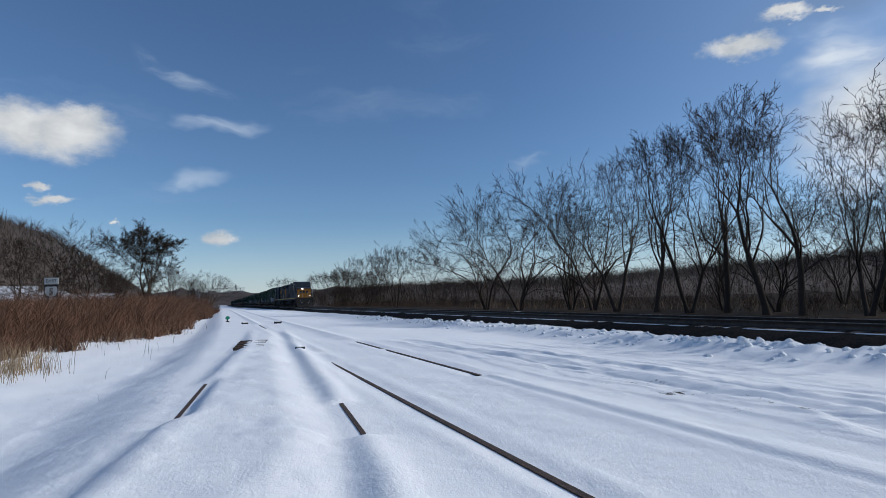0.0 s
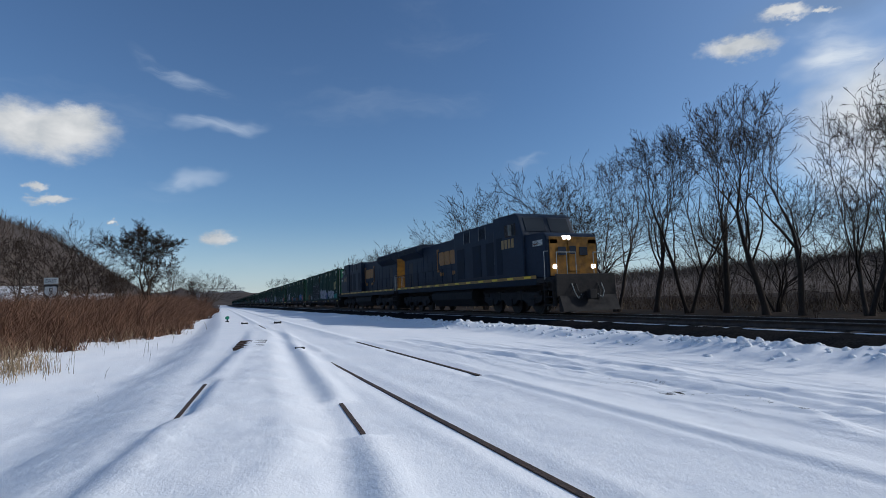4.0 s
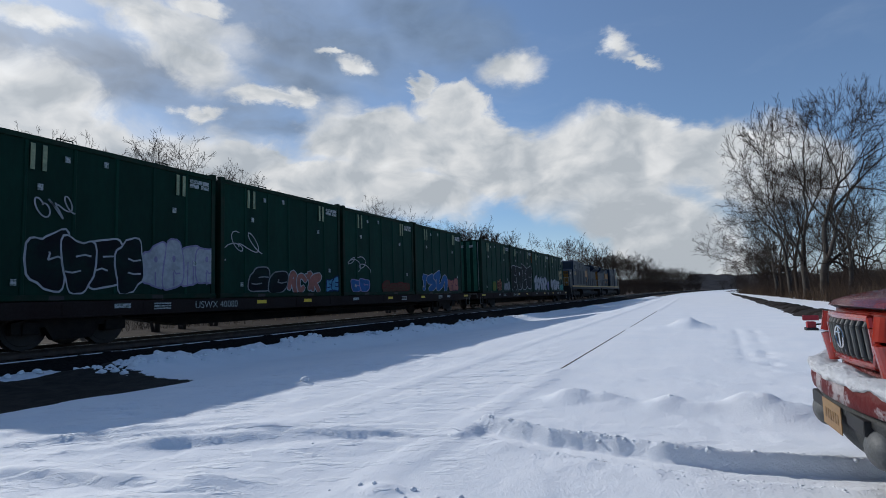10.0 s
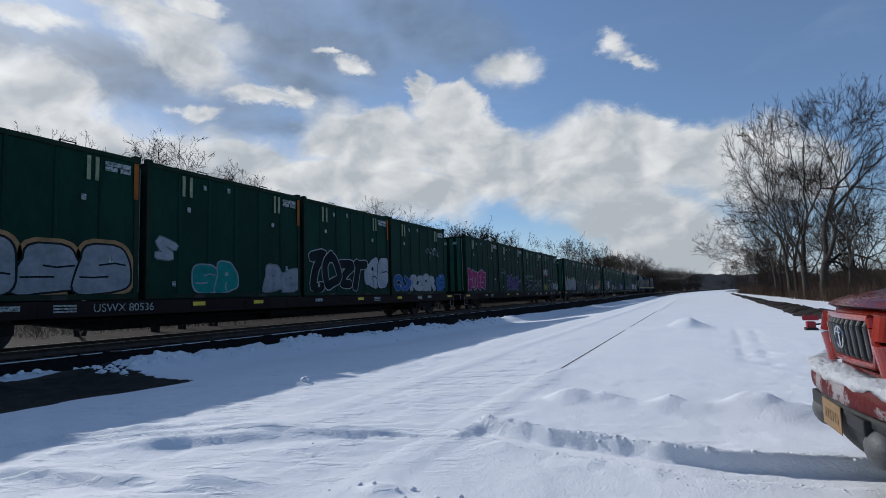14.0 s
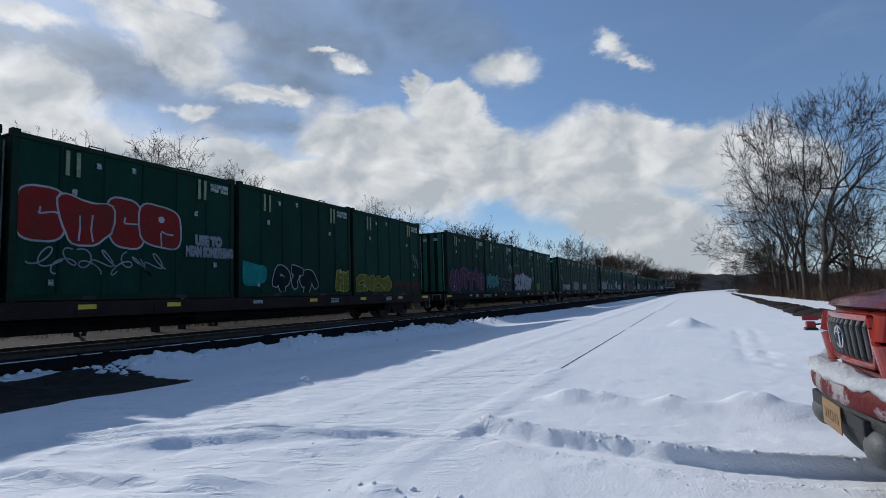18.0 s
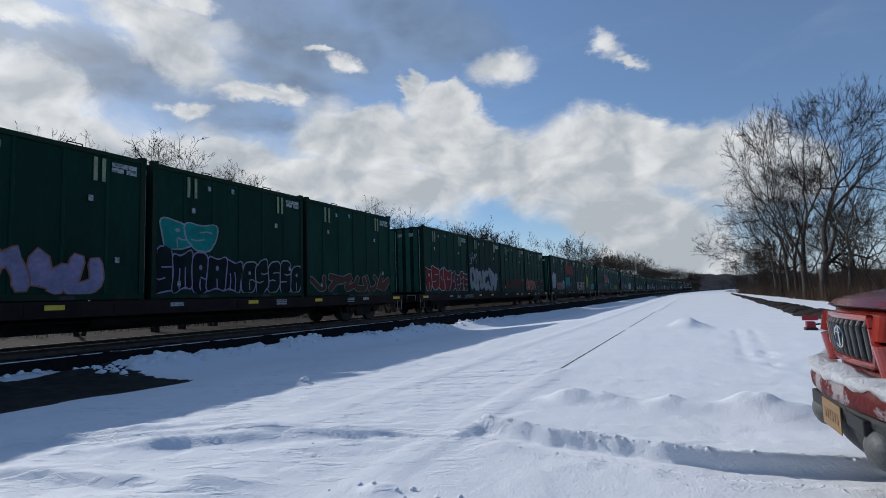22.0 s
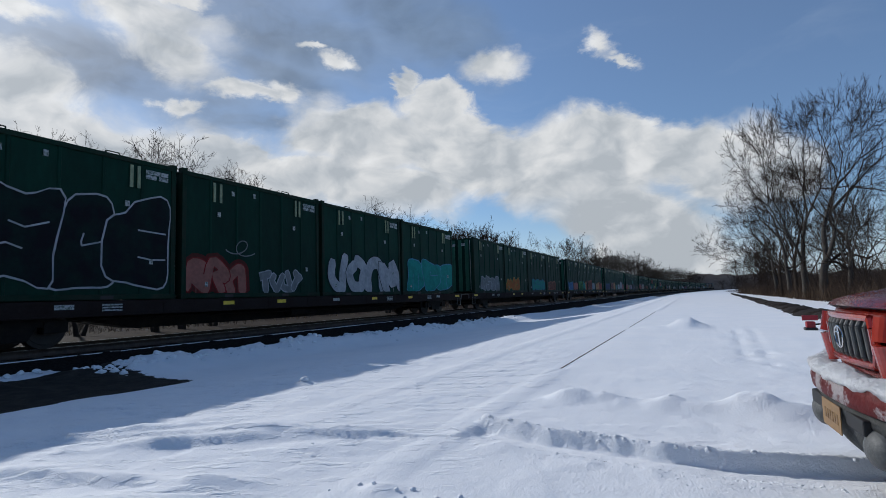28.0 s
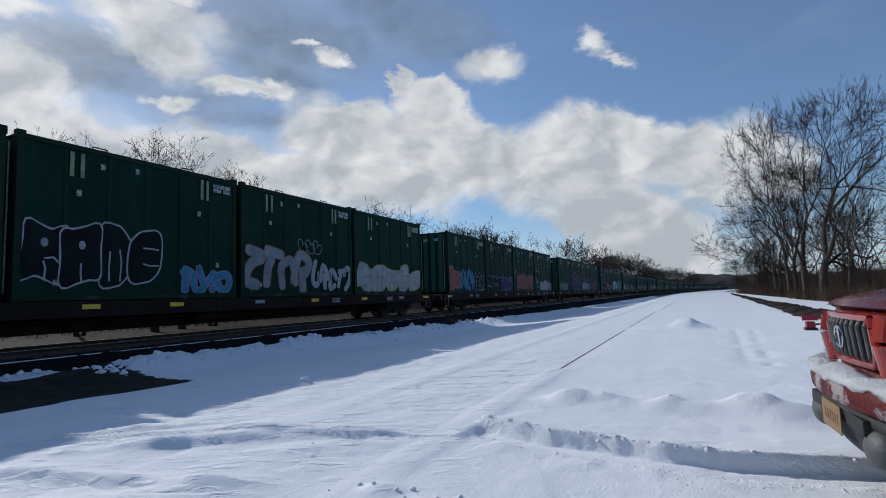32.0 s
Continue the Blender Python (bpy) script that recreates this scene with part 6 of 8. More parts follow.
        part("sand_pipe", rods([((2.6, -0.75, 1.0), (2.5, -0.75, 0.2)), ((-2.6, -0.75, 1.0), (-2.5, -0.75, 0.2))], 0.02, 6), GALV, truck)
    return e


# ---- sprayed pieces on the containers ----
PAINTS = {}
SHADES = {
    "white": (0.60, 0.62, 0.66), "grey": (0.30, 0.32, 0.34), "black": (0.008, 0.008, 0.014), "red": (0.34, 0.025, 0.022), "dark_red": (0.16, 0.018, 0.018), "pink": (0.55, 0.035, 0.20),
    "salmon": (0.52, 0.20, 0.16), "blue": (0.05, 0.17, 0.45), "sky": (0.12, 0.38, 0.60), "navy": (0.02, 0.03, 0.13), "purple": (0.07, 0.025, 0.16), "plum": (0.12, 0.03, 0.09),
    "lilac": (0.42, 0.36, 0.58), "teal": (0.02, 0.36, 0.32), "lime": (0.32, 0.48, 0.03), "green": (0.14, 0.36, 0.06), "yellow": (0.55, 0.47, 0.08), "cream": (0.55, 0.48, 0.24),
    "olive": (0.22, 0.20, 0.03), "orange": (0.55, 0.16, 0.03), "peach": (0.58, 0.33, 0.16), "brown": (0.14, 0.05, 0.03), "silver": (0.42, 0.45, 0.50),
}


def paint(shade):
    if shade not in PAINTS:
        c = SHADES[shade]
        PAINTS[shade] = mat(shade + "_spray_paint", tuple(0.66 * v for v in c), 0.65, spec=0.12, vary=0.35, scale=1.7, second=tuple(0.38 * v + 0.5 * g for v, g in zip(c, (0.003, 0.037, 0.023))), patch=0.56, sharp=0.16, bump_scale=9)
    return PAINTS[shade]


def fan(V, F, M, pts, y, mi):
    i = len(V)
    cx, cz = sum(p[0] for p in pts) / len(pts), sum(p[1] for p in pts) / len(pts)
    V.append((cx, y, cz))
    V.extend((p[0], y, p[1]) for p in pts)
    n = len(pts)
    for k in range(n):
        F.append((i, i + 1 + k, i + 1 + (k + 1) % n))
        M.append(mi)


def band(V, F, M, pts, y, w, mi, closed=False):
    """A stroke of width w along the points."""
    i, n = len(V), len(pts)
    for k, p in enumerate(pts):
        a = pts[(k - 1) % n] if closed or k else pts[0]
        b = pts[(k + 1) % n] if closed or k < n - 1 else pts[-1]
        dx, dz = b[0] - a[0], b[1] - a[1]
        q = math.hypot(dx, dz) or 1
        V.append((p[0] - dz / q * w / 2, y, p[1] + dx / q * w / 2))
        V.append((p[0] + dz / q * w / 2, y, p[1] - dx / q * w / 2))
    for k in range(n if closed else n - 1):
        a, b = i + 2 * k, i + 2 * ((k + 1) % n)
        F.append((a, a + 1, b + 1))
        F.append((a, b + 1, b))
        M.extend((mi, mi))


def blob(rng, cx, cz, w, h):
    """One puffy sprayed form: a lobed closed curve."""
    lobes, ph, amp = rng.choice((2, 3, 3, 4)), rng.uniform(0, 6.28), rng.uniform(0.10, 0.2)
    out = []
    for k in range(26):
        t = 2 * math.pi * k / 26
        ct, st = math.cos(t), math.sin(t)
        se = 0.62
        r = 1 + amp * math.cos(lobes * t + ph) - 0.10 * math.cos(2 * t + ph * 0.7)
        out.append((cx + 0.52 * w * r * math.copysign(abs(ct) ** se, ct), cz + 0.5 * h * r * math.copysign(abs(st) ** se, st)))
    return out


STROKES = [
    [(0.42, 0.34), (0.1, 0.5), (-0.34, 0.38), (-0.3, 0.08), (0.3, -0.06), (0.36, -0.36), (0.0, -0.5), (-0.42, -0.36)],
    [(-0.4, -0.5), (-0.34, 0.1), (-0.1, 0.46), (0.22, 0.4), (0.36, 0.0), (0.4, -0.5)],
    [(0.4, 0.3), (0.0, 0.5), (-0.38, 0.2), (-0.38, -0.25), (0.0, -0.5), (0.42, -0.32)],
    [(-0.36, 0.5), (-0.4, -0.1), (-0.2, -0.46), (0.2, -0.46), (0.38, -0.1), (0.36, 0.5)],
    [(-0.4, -0.48), (-0.38, 0.46), (0.3, 0.4), (0.34, 0.1), (-0.1, 0.02), (0.42, -0.48)],
    [(-0.42, 0.44), (0.4, 0.46), (0.02, 0.1), (-0.4, -0.44), (0.42, -0.46)],
    [(0.0, 0.5), (-0.38, 0.26), (-0.38, -0.26), (0.0, -0.5), (0.38, -0.26), (0.38, 0.26), (0.06, 0.48)],
    [(-0.42, -0.5), (-0.4, 0.44), (-0.06, -0.2), (0.12, -0.2), (0.4, 0.46), (0.42, -0.5)],
    [(-0.44, 0.46), (0.44, 0.42), (0.1, 0.4), (0.02, 0.0), (0.06, -0.5)],
]


def sweep(rng, cx, cz, w, h):
    """A fat sprayed stroke: a smooth path through a jittered skeleton, leaning a little."""
    base = rng.choice(STROKES)
    lean, flip = rng.uniform(-0.12, 0.22), rng.choice((1, -1))
    tilt = rng.uniform(-0.5, 0.5)
    pts = [(flip * (a * math.cos(tilt) - b * math.sin(tilt)) * 0.7 + rng.uniform(-0.12, 0.12), (b * math.cos(tilt) + a * math.sin(tilt)) * 0.72 + rng.uniform(-0.11, 0.11)) for a, b in base]
    out = []
    for i in range(len(pts) - 1):
        p0, p1, p2, p3 = pts[max(i - 1, 0)], pts[i], pts[i + 1], pts[min(i + 2, len(pts) - 1)]
        for q in (0.0, 0.25, 0.5, 0.75):
            u = [0.5 * (2 * p1[j] + (p2[j] - p0[j]) * q + (2 * p0[j] - 5 * p1[j] + 4 * p2[j] - p3[j]) * q * q + (3 * p1[j] - p0[j] - 3 * p2[j] + p3[j]) * q ** 3) for j in (0, 1)]
            out.append(u)
    out.append(list(pts[-1]))
    return [(cx + w * (a + lean * b), cz + h * b) for a, b in out]


def fat(V, F, M, pts, y, w, mi):
    """A rounded fat stroke in one strip, its end a hair nearer than its start."""
    n = len(pts)
    first = len(V)
    for k in range(n):
        (ax, az), (bx, bz) = pts[max(k - 1, 0)], pts[min(k + 1, n - 1)]
        q = math.hypot(bx - ax, bz - az) or 1
        ux, uz, e = (bx - ax) / q * w / 2, (bz - az) / q * w / 2, y - 0.0009 * k / n
        x, z = pts[k]
        if k == 0:
            V.extend([(x - ux * 0.8 - uz * 0.6, e, z - uz * 0.8 + ux * 0.6), (x - ux * 0.8 + uz * 0.6, e, z - uz * 0.8 - ux * 0.6)])
        V.extend([(x - uz, e, z + ux), (x + uz, e, z - ux)])
        if k == n - 1:
            V.extend([(x + ux * 0.8 - uz * 0.6, e, z + uz * 0.8 + ux * 0.6), (x + ux * 0.8 + uz * 0.6, e, z + uz * 0.8 - ux * 0.6)])
    for a in range(first, len(V) - 2, 2):
        F.append((a, a + 1, a + 3, a + 2))
        M.append(mi)


def grown(pts, d):
    cx, cz = sum(p[0] for p in pts) / len(pts), sum(p[1] for p in pts) / len(pts)
    return [(p[0] + d * (p[0] - cx) / (math.hypot(p[0] - cx, p[1] - cz) + 1e-6), p[1] + d * (p[1] - cz) / (math.hypot(p[0] - cx, p[1] - cz) + 1e-6)) for p in pts]


def spray(box_ob, f0, f1, z0, z1, fill, line, count=4, style="bubble", halo="", seed=0):
    """A sprayed piece on the camera-side wall, from f0 to f1 along it and z0 to z1 up it (fractions)."""
    rng = random.Random(round(f0 * 997) * 7919 + round(f1 * 991) * 104729 + round(z1 * 983) * 31 + count + seed)
    x0, x1 = -BOX_L / 2 + BOX_L * f0, -BOX_L / 2 + BOX_L * f1
    b, t = max(0.16, BOX_H * z0), BOX_H * z1
    y = -BOX_W / 2 + 0.011
    w, hh = (x1 - x0) / count, t - b
    text = f"{fill.replace('_', ' ')} sprayed graffiti" + (f" with {line.replace('_', ' ')} outline" if line != fill else "")
    first = None
    for k in range(count):
        V, F, M = [], [], []
        d = y - 0.0026 * (k % 2)
        if style == "scrawl":
            cx, u, pts = x0 + w * (k + 0.5), rng.uniform(0, 6), []
            for i in range(22):
                q = i / 21
                pts.append((cx + w * (q - 0.5) * 0.8 + 0.45 * w * math.sin(9 * q + u), (b + t) / 2 + 0.46 * hh * math.sin(7 * q + 2.3 * u) * math.cos(3.1 * q + u)))
            band(V, F, M, pts, d, 0.035, 0)
        elif style == "block":
            tall = hh * rng.uniform(0.86, 1.02)
            path = sweep(rng, x0 + w * (k + 0.5), b + tall / 2, w * rng.uniform(1.15, 1.4), tall)
            fatness = min(0.42 * w, 0.36 * tall) * rng.uniform(0.85, 1.15)
            if halo:
                fat(V, F, M, path, y + 0.0035, fatness + 0.30, 2)
            if line != fill:
                fat(V, F, M, path, d, fatness + 0.075, 1)
            fat(V, F, M, path, d - 0.0022, fatness, 0)
            if rng.random() < 0.5:
                x_, z_ = path[rng.randrange(len(path))]
                band(V, F, M, [(x_, z_), (x_ + 0.01, z_ - tall * rng.uniform(0.15, 0.4))], d - 0.0035, 0.022, 0)
        else:
            tall = hh * rng.uniform(0.84, 1.0)
            s = blob(rng, x0 + w * (k + 0.5), b + tall / 2 + rng.uniform(0, 0.06) * hh, w * rng.uniform(0.98, 1.16), tall)
            cx, cz = sum(p[0] for p in s) / len(s), sum(p[1] for p in s) / len(s)
            if halo:
                fan(V, F, M, grown(s, 0.15), y + 0.0012, 2)
            if line != fill:
                fan(V, F, M, grown(s, 0.05), d, 1)
            fan(V, F, M, s, d - 0.0008, 0)
            if line != fill:
                e = d - 0.0016
                # counters and slits of a letter
                def hole(u, v, r):
                    fan(V, F, M, [(cx + u * w + r * w * math.cos(q), cz + v * tall + 0.75 * r * tall * math.sin(q)) for q in np.linspace(0, 2 * math.pi, 10)[:-1]], e, 1)

                def slit(u0, v0, u1, v1):
                    bend = rng.uniform(-0.06, 0.06)
                    band(V, F, M, [(cx + u0 * w, cz + v0 * tall), (cx + ((u0 + u1) / 2 + bend) * w, cz + ((v0 + v1) / 2 + bend) * tall), (cx + u1 * w, cz + v1 * tall)], e, 0.042, 1)
                kind = rng.choice("AECSSMR")
                if kind in "AR":
                    hole(0.02, 0.16, 0.1), slit(0.03, -0.46, 0.0, -0.14)
                if kind == "R":
                    slit(0.02, -0.1, 0.4, -0.16)
                if kind == "B":
                    hole(0, 0.2, 0.09), hole(0.02, -0.18, 0.1)
                if kind == "E":
                    slit(0.48, 0.14, -0.08, 0.16), slit(0.48, -0.16, -0.08, -0.14)
                if kind == "S":
                    slit(0.46, 0.14, -0.1, 0.12), slit(-0.46, -0.15, 0.1, -0.13)
                if kind == "C":
                    slit(0.48, 0.02, -0.05, 0.0), slit(-0.05, 0.0, -0.02, 0.14)
                if kind == "O":
                    slit(0.0, -0.2, 0.0, 0.2)
                if kind == "M":
                    slit(-0.17, -0.46, -0.15, 0.08), slit(0.17, -0.46, 0.15, 0.12)
        me = bpy.data.meshes.new("graffiti")
        me.from_pydata([(min(max(vx, -BOX_L / 2 + 0.16), BOX_L / 2 - 0.16), vy, min(max(vz, 0.16), BOX_H - 0.15)) for vx, vy, vz in V], [], F)
        for shade in (fill, line, halo or line):
            me.materials.append(paint(shade))
        me.polygons.foreach_set("material_index", M)
        ob = new("graffiti" if first is None else "sprayed_letter", me)
        ob.parent = first or box_ob
        if first is None:
            first = tagged(ob, text)
    return first


def spray_words(box_ob, body, f0, f1, z0, z1, fill, line):
    h = BOX_H * (z1 - z0)
    for shade, off, dy in ((line, 0.045, 0.0), (fill, 0.018, -0.004)):
        me = lettering(body, h, paint(shade), "graffiti", off)
        xs = [v.co.x for v in me.vertices]
        k = BOX_L * (f1 - f0) / (max(xs) - min(xs))
        me.transform(Matrix.Diagonal((k, 1, 1, 1)))
        ob = shared("graffiti", me, box_ob, pose(-BOX_L / 2 + BOX_L * (f0 + f1) / 2, -BOX_W / 2 + 0.008 + dy, BOX_H * (z0 + z1) / 2), f"{fill} sprayed words with {line} edge")


train = []          # (thing, metres behind the first container's front end)


def build_train():
    lead = locomotive("locomotive", "", "dark blue and yellow diesel locomotive leading the train")
    trail = locomotive("locomotive", "5461", "dark blue diesel locomotive coupled backwards behind the leader")
    train.append((lead, -34.4, 0, RAIL_Z))
    train.append((trail, -12.88, 180, RAIL_Z))
    car0, box0 = flatcar_kind(), container_kind()
    boxes = {}
    for k in range(CARS):
        car = car0 if k == 0 else copy_thing(car0, Matrix())
        train.append((car, 12.47 + back(k), 0, RAIL_Z))
        for j in range(4):
            boxes[k, j] = box0 if (k, j) == (0, 0) else copy_thing(box0, Matrix())
            train.append((boxes[k, j], 12.47 + back(k) - 9.42 + 6.28 * j, 0, DECK_Z))
        if k == 10:
            part("drawbar", box(-15.4, -14.1, -0.09, 0.09, 0.68, 0.88, bevel=0.02), UNDER, car, "long steel drawbar")
    return boxes, lead, trail


boxes, lead, trail = build_train()


def build_graffiti():
    b = boxes
    s = spray
    s(b[0, 0], .03, .64, .03, .33, "white", "black", 5, "block"), s(b[0, 0], .63, .86, .32, .62, "cream", "cream", 3, "block"), s(b[0, 0], .66, .9, .03, .2, "teal", "grey", 3, "block")
    s(b[0, 1], .10, .78, .02, .38, "white", "lilac", 5, "block"), s(b[0, 1], .84, .94, .02, .26, "lilac", "blue", 2), s(b[0, 2], .02, .95, .02, .62, "black", "white", 4)
    s(b[0, 3], .34, .44, .05, .2, "olive", "green", 2), s(b[0, 3], .5, .64, .02, .26, "dark_red", "peach", 2), s(b[0, 3], .76, .98, .02, .24, "silver", "grey", 4, "block")
    s(b[1, 0], .1, .62, .02, .3, "blue", "white", 4, "block"), s(b[1, 0], .66, .88, .03, .25, "salmon", "plum", 2), s(b[1, 1], .05, .3, .26, .46, "white", "white", 2, "scrawl")
    s(b[1, 1], .1, .3, .02, .2, "blue", "lilac", 2), s(b[1, 1], .5, .9, .02, .16, "brown", "dark_red", 4), s(b[1, 2], .03, .27, .3, .58, "white", "white", 2, "scrawl")
    s(b[1, 2], .2, .48, .02, .25, "black", "grey", 2), s(b[1, 2], .5, .78, .03, .26, "salmon", "white", 4, "block"), s(b[1, 2], .85, .97, .05, .2, "sky", "navy", 2)
    s(b[1, 3], .2, .61, .06, .44, "black", "white", 4), s(b[1, 3], .63, .99, .08, .44, "white", "lilac", 4), s(b[1, 3], .2, .33, .5, .66, "white", "white", 3, "scrawl")
    s(b[2, 3], .03, .96, .01, .43, "silver", "black", 4, "block", "cream"), s(b[2, 2], .04, .96, .02, .3, "black", "grey", 7, "block"), s(b[2, 1], .06, .16, .2, .4, "grey", "white", 1, "block")
    s(b[2, 1], .26, .5, .02, .24, "black", "white", 2), s(b[2, 1], .58, .9, .05, .2, "grey", "teal", 3), s(b[2, 0], .05, .3, .03, .2, "grey", "white", 3, "block"), s(b[2, 0], .3, .66, .03, .24, "salmon", "plum", 4)
    s(b[2, 0], .66, .85, .12, .42, "orange", "brown", 2), s(b[2, 0], .86, .98, .25, .45, "teal", "teal", 1)
    s(b[3, 0], .05, .3, .42, .58, "white", "red", 3, "block", "dark_red"), s(b[3, 0], .05, .26, .03, .2, "olive", "lime", 2, "block"), s(b[3, 0], .27, .6, .03, .3, "black", "white", 3, "block"), s(b[3, 0], .64, .98, .03, .26, "silver", "black", 4, "block")
    s(b[3, 1], .05, .7, .03, .3, "black", "silver", 4, "block"), s(b[3, 1], .7, .8, .03, .32, "black", "silver", 1, "block"), s(b[3, 1], .04, .5, .33, .4, "grey", "grey", 4, "scrawl"), s(b[3, 1], .55, .9, .1, .2, "grey", "grey", 3, "scrawl"), s(b[3, 2], .3, .78, .03, .34, "purple", "lilac", 5, "bubble"), s(b[3, 2], .72, .86, .2, .28, "silver", "silver", 3, "scrawl"), s(b[3, 2], .08, .22, .3, .5, "grey", "grey", 2, "scrawl")
    s(b[3, 3], .04, .54, .06, .42, "pink", "white", 4), s(b[3, 3], .6, .75, .1, .22, "navy", "grey", 2, "scrawl")
    s(b[4, 0], .04, .3, .02, .24, "blue", "lilac", 2, "block"), s(b[4, 0], .3, .76, .03, .28, "white", "grey", 4, "block"), s(b[4, 0], .8, .97, .03, .28, "blue", "navy", 1), s(b[4, 0], .6, .85, .5, .7, "grey", "grey", 3, "scrawl")
    s(b[4, 1], .05, .66, .05, .46, "black", "white", 4, "block"), s(b[4, 1], .68, .98, .08, .46, "white", "black", 2), s(b[4, 2], .25, .5, .03, .3, "teal", "silver", 2), s(b[4, 2], .7, .98, .03, .28, "silver", "grey", 2)
    s(b[4, 2], .05, .14, .3, .46, "white", "grey", 1, "block"), s(b[4, 3], .15, .95, .02, .36, "silver", "black", 4, "bubble", "peach")
    s(b[5, 0], .1, .8, .03, .3, "black", "grey", 5), s(b[5, 0], .5, .8, .4, .6, "white", "white", 3, "scrawl"), s(b[5, 1], .1, .5, .05, .25, "silver", "grey", 4, "block"), s(b[5, 2], .2, .7, .03, .3, "grey", "white", 4), s(b[5, 3], .1, .3, .3, .5, "silver", "silver", 2, "scrawl")
    s(b[5, 3], .3, .9, .03, .22, "white", "black", 6, "block")
    s(b[6, 0], .1, .24, .04, .22, "olive", "yellow", 2), s(b[6, 1], .05, .82, .03, .4, "white", "dark_red", 5, "block", "dark_red"), s(b[6, 1], .06, .22, .5, .66, "silver", "silver", 2, "scrawl"), s(b[6, 1], .86, .96, .1, .6, "white", "white", 2, "scrawl")
    s(b[6, 2], .02, .42, .12, .36, "teal", "silver", 5, "block"), s(b[6, 2], .45, .84, .02, .28, "black", "grey", 4), s(b[6, 2], .85, .96, .4, .62, "white", "white", 2, "scrawl"), s(b[6, 3], .05, .95, .03, .42, "plum", "salmon", 6, "block", "navy")
    s(b[7, 0], .02, .5, .03, .24, "olive", "yellow", 4, "block"), s(b[7, 0], .55, .96, .03, .18, "dark_red", "dark_red", 3, "block"), s(b[7, 0], .85, .95, .35, .6, "grey", "grey", 2, "scrawl"), s(b[7, 1], .02, .18, .1, .34, "teal", "teal", 1)
    s(b[7, 1], .25, .62, .06, .28, "black", "white", 3, "block"), s(b[7, 1], .84, .99, .04, .28, "olive", "yellow", 2), s(b[7, 2], .02, .66, .36, .7, "red", "white", 4), s(b[7, 2], .08, .6, .16, .34, "silver", "silver", 7, "scrawl")
    spray_words(b[7, 2], "USE TO", .76, .92, .42, .49, "silver", "grey"), spray_words(b[7, 2], "MEAN SOMETHING", .71, .99, .33, .40, "silver", "grey"), s(b[7, 3], .1, .5, .05, .3, "plum", "navy", 4)
    s(b[8, 0], .06, .28, .12, .55, "lime", "green", 2), s(b[8, 0], .65, .98, .02, .26, "sky", "blue", 4, "block"), s(b[8, 0], .4, .6, .03, .1, "dark_red", "dark_red", 3, "scrawl")
    s(b[8, 1], .38, .76, .03, .3, "dark_red", "dark_red", 4, "bubble"), spray_words(b[8, 1], "WE HATE", .02, .8, .03, .29, "white", "red"), s(b[8, 1], .86, .96, .1, .3, "grey", "grey", 2, "scrawl"), s(b[8, 2], .1, .7, .5, .82, "red", "black", 5), s(b[8, 2], .06, .4, .14, .46, "teal", "teal", 2), s(b[8, 2], .45, .6, .14, .3, "grey", "grey", 1, "scrawl")
    s(b[8, 3], .05, .3, .1, .52, "white", "black", 2), s(b[8, 3], .34, .78, .04, .28, "salmon", "plum", 5, "block"), s(b[8, 3], .8, .96, .06, .32, "sky", "salmon", 2)
    s(b[9, 0], .05, .5, .03, .3, "salmon", "red", 4, "block"), s(b[9, 0], .5, .97, .03, .3, "black", "olive", 3), s(b[9, 1], .08, .95, .08, .3, "dark_red", "dark_red", 5, "block"), s(b[9, 2], .03, .84, .04, .46, "silver", "yellow", 6, "block", "navy")
    s(b[9, 2], .02, .2, .5, .72, "white", "white", 3, "scrawl"), s(b[9, 3], .02, .55, .03, .42, "red", "white", 4), s(b[9, 3], .56, .98, .03, .36, "dark_red", "white", 4)
    s(b[10, 0], .05, .95, .06, .24, "brown", "grey", 6, "block"), s(b[10, 1], .01, .5, .02, .36, "black", "lilac", 5), s(b[10, 1], .52, .98, .02, .32, "black", "silver", 5), s(b[10, 1], .06, .33, .38, .6, "teal", "silver", 2)
    s(b[10, 2], .02, .2, .06, .3, "white", "grey", 3, "block"), s(b[10, 2], .34, .8, .02, .3, "lilac", "salmon", 4, "block"), s(b[10, 3], .02, .56, .03, .3, "red", "white", 5), s(b[10, 3], .6, .98, .03, .28, "olive", "yellow", 4, "block")
    s(b[11, 0], .04, .54, .08, .46, "silver", "grey", 4), s(b[11, 0], .54, .99, .02, .3, "red", "white", 4), s(b[11, 1], .02, .3, .04, .25, "teal", "grey", 3), s(b[11, 1], .5, .95, .03, .3, "white", "sky", 4, "block")
    s(b[11, 2], .04, .58, .03, .4, "dark_red", "white", 4), s(b[11, 2], .6, .99, .04, .34, "peach", "orange", 4), s(b[11, 3], .16, .86, .02, .3, "navy", "blue", 7)
    s(b[12, 0], .08, .56, .03, .3, "peach", "orange", 4), s(b[12, 0], .58, .97, .03, .3, "red", "salmon", 4), s(b[12, 1], .04, .58, .03, .4, "dark_red", "salmon", 5), s(b[12, 1], .6, .97, .05, .32, "silver", "sky", 4, "block")
    spray_words(b[12, 2], "WITH", .04, .5, .03, .31, "green", "teal"), s(b[12, 2], .54, .76, .03, .34, "teal", "sky", 2, "block"), s(b[12, 2], .76, .84, .03, .34, "yellow", "orange", 1, "block"), s(b[12, 2], .84, .99, .03, .32, "red", "salmon", 2), s(b[12, 2], .05, .22, .52, .72, "grey", "grey", 3, "scrawl")
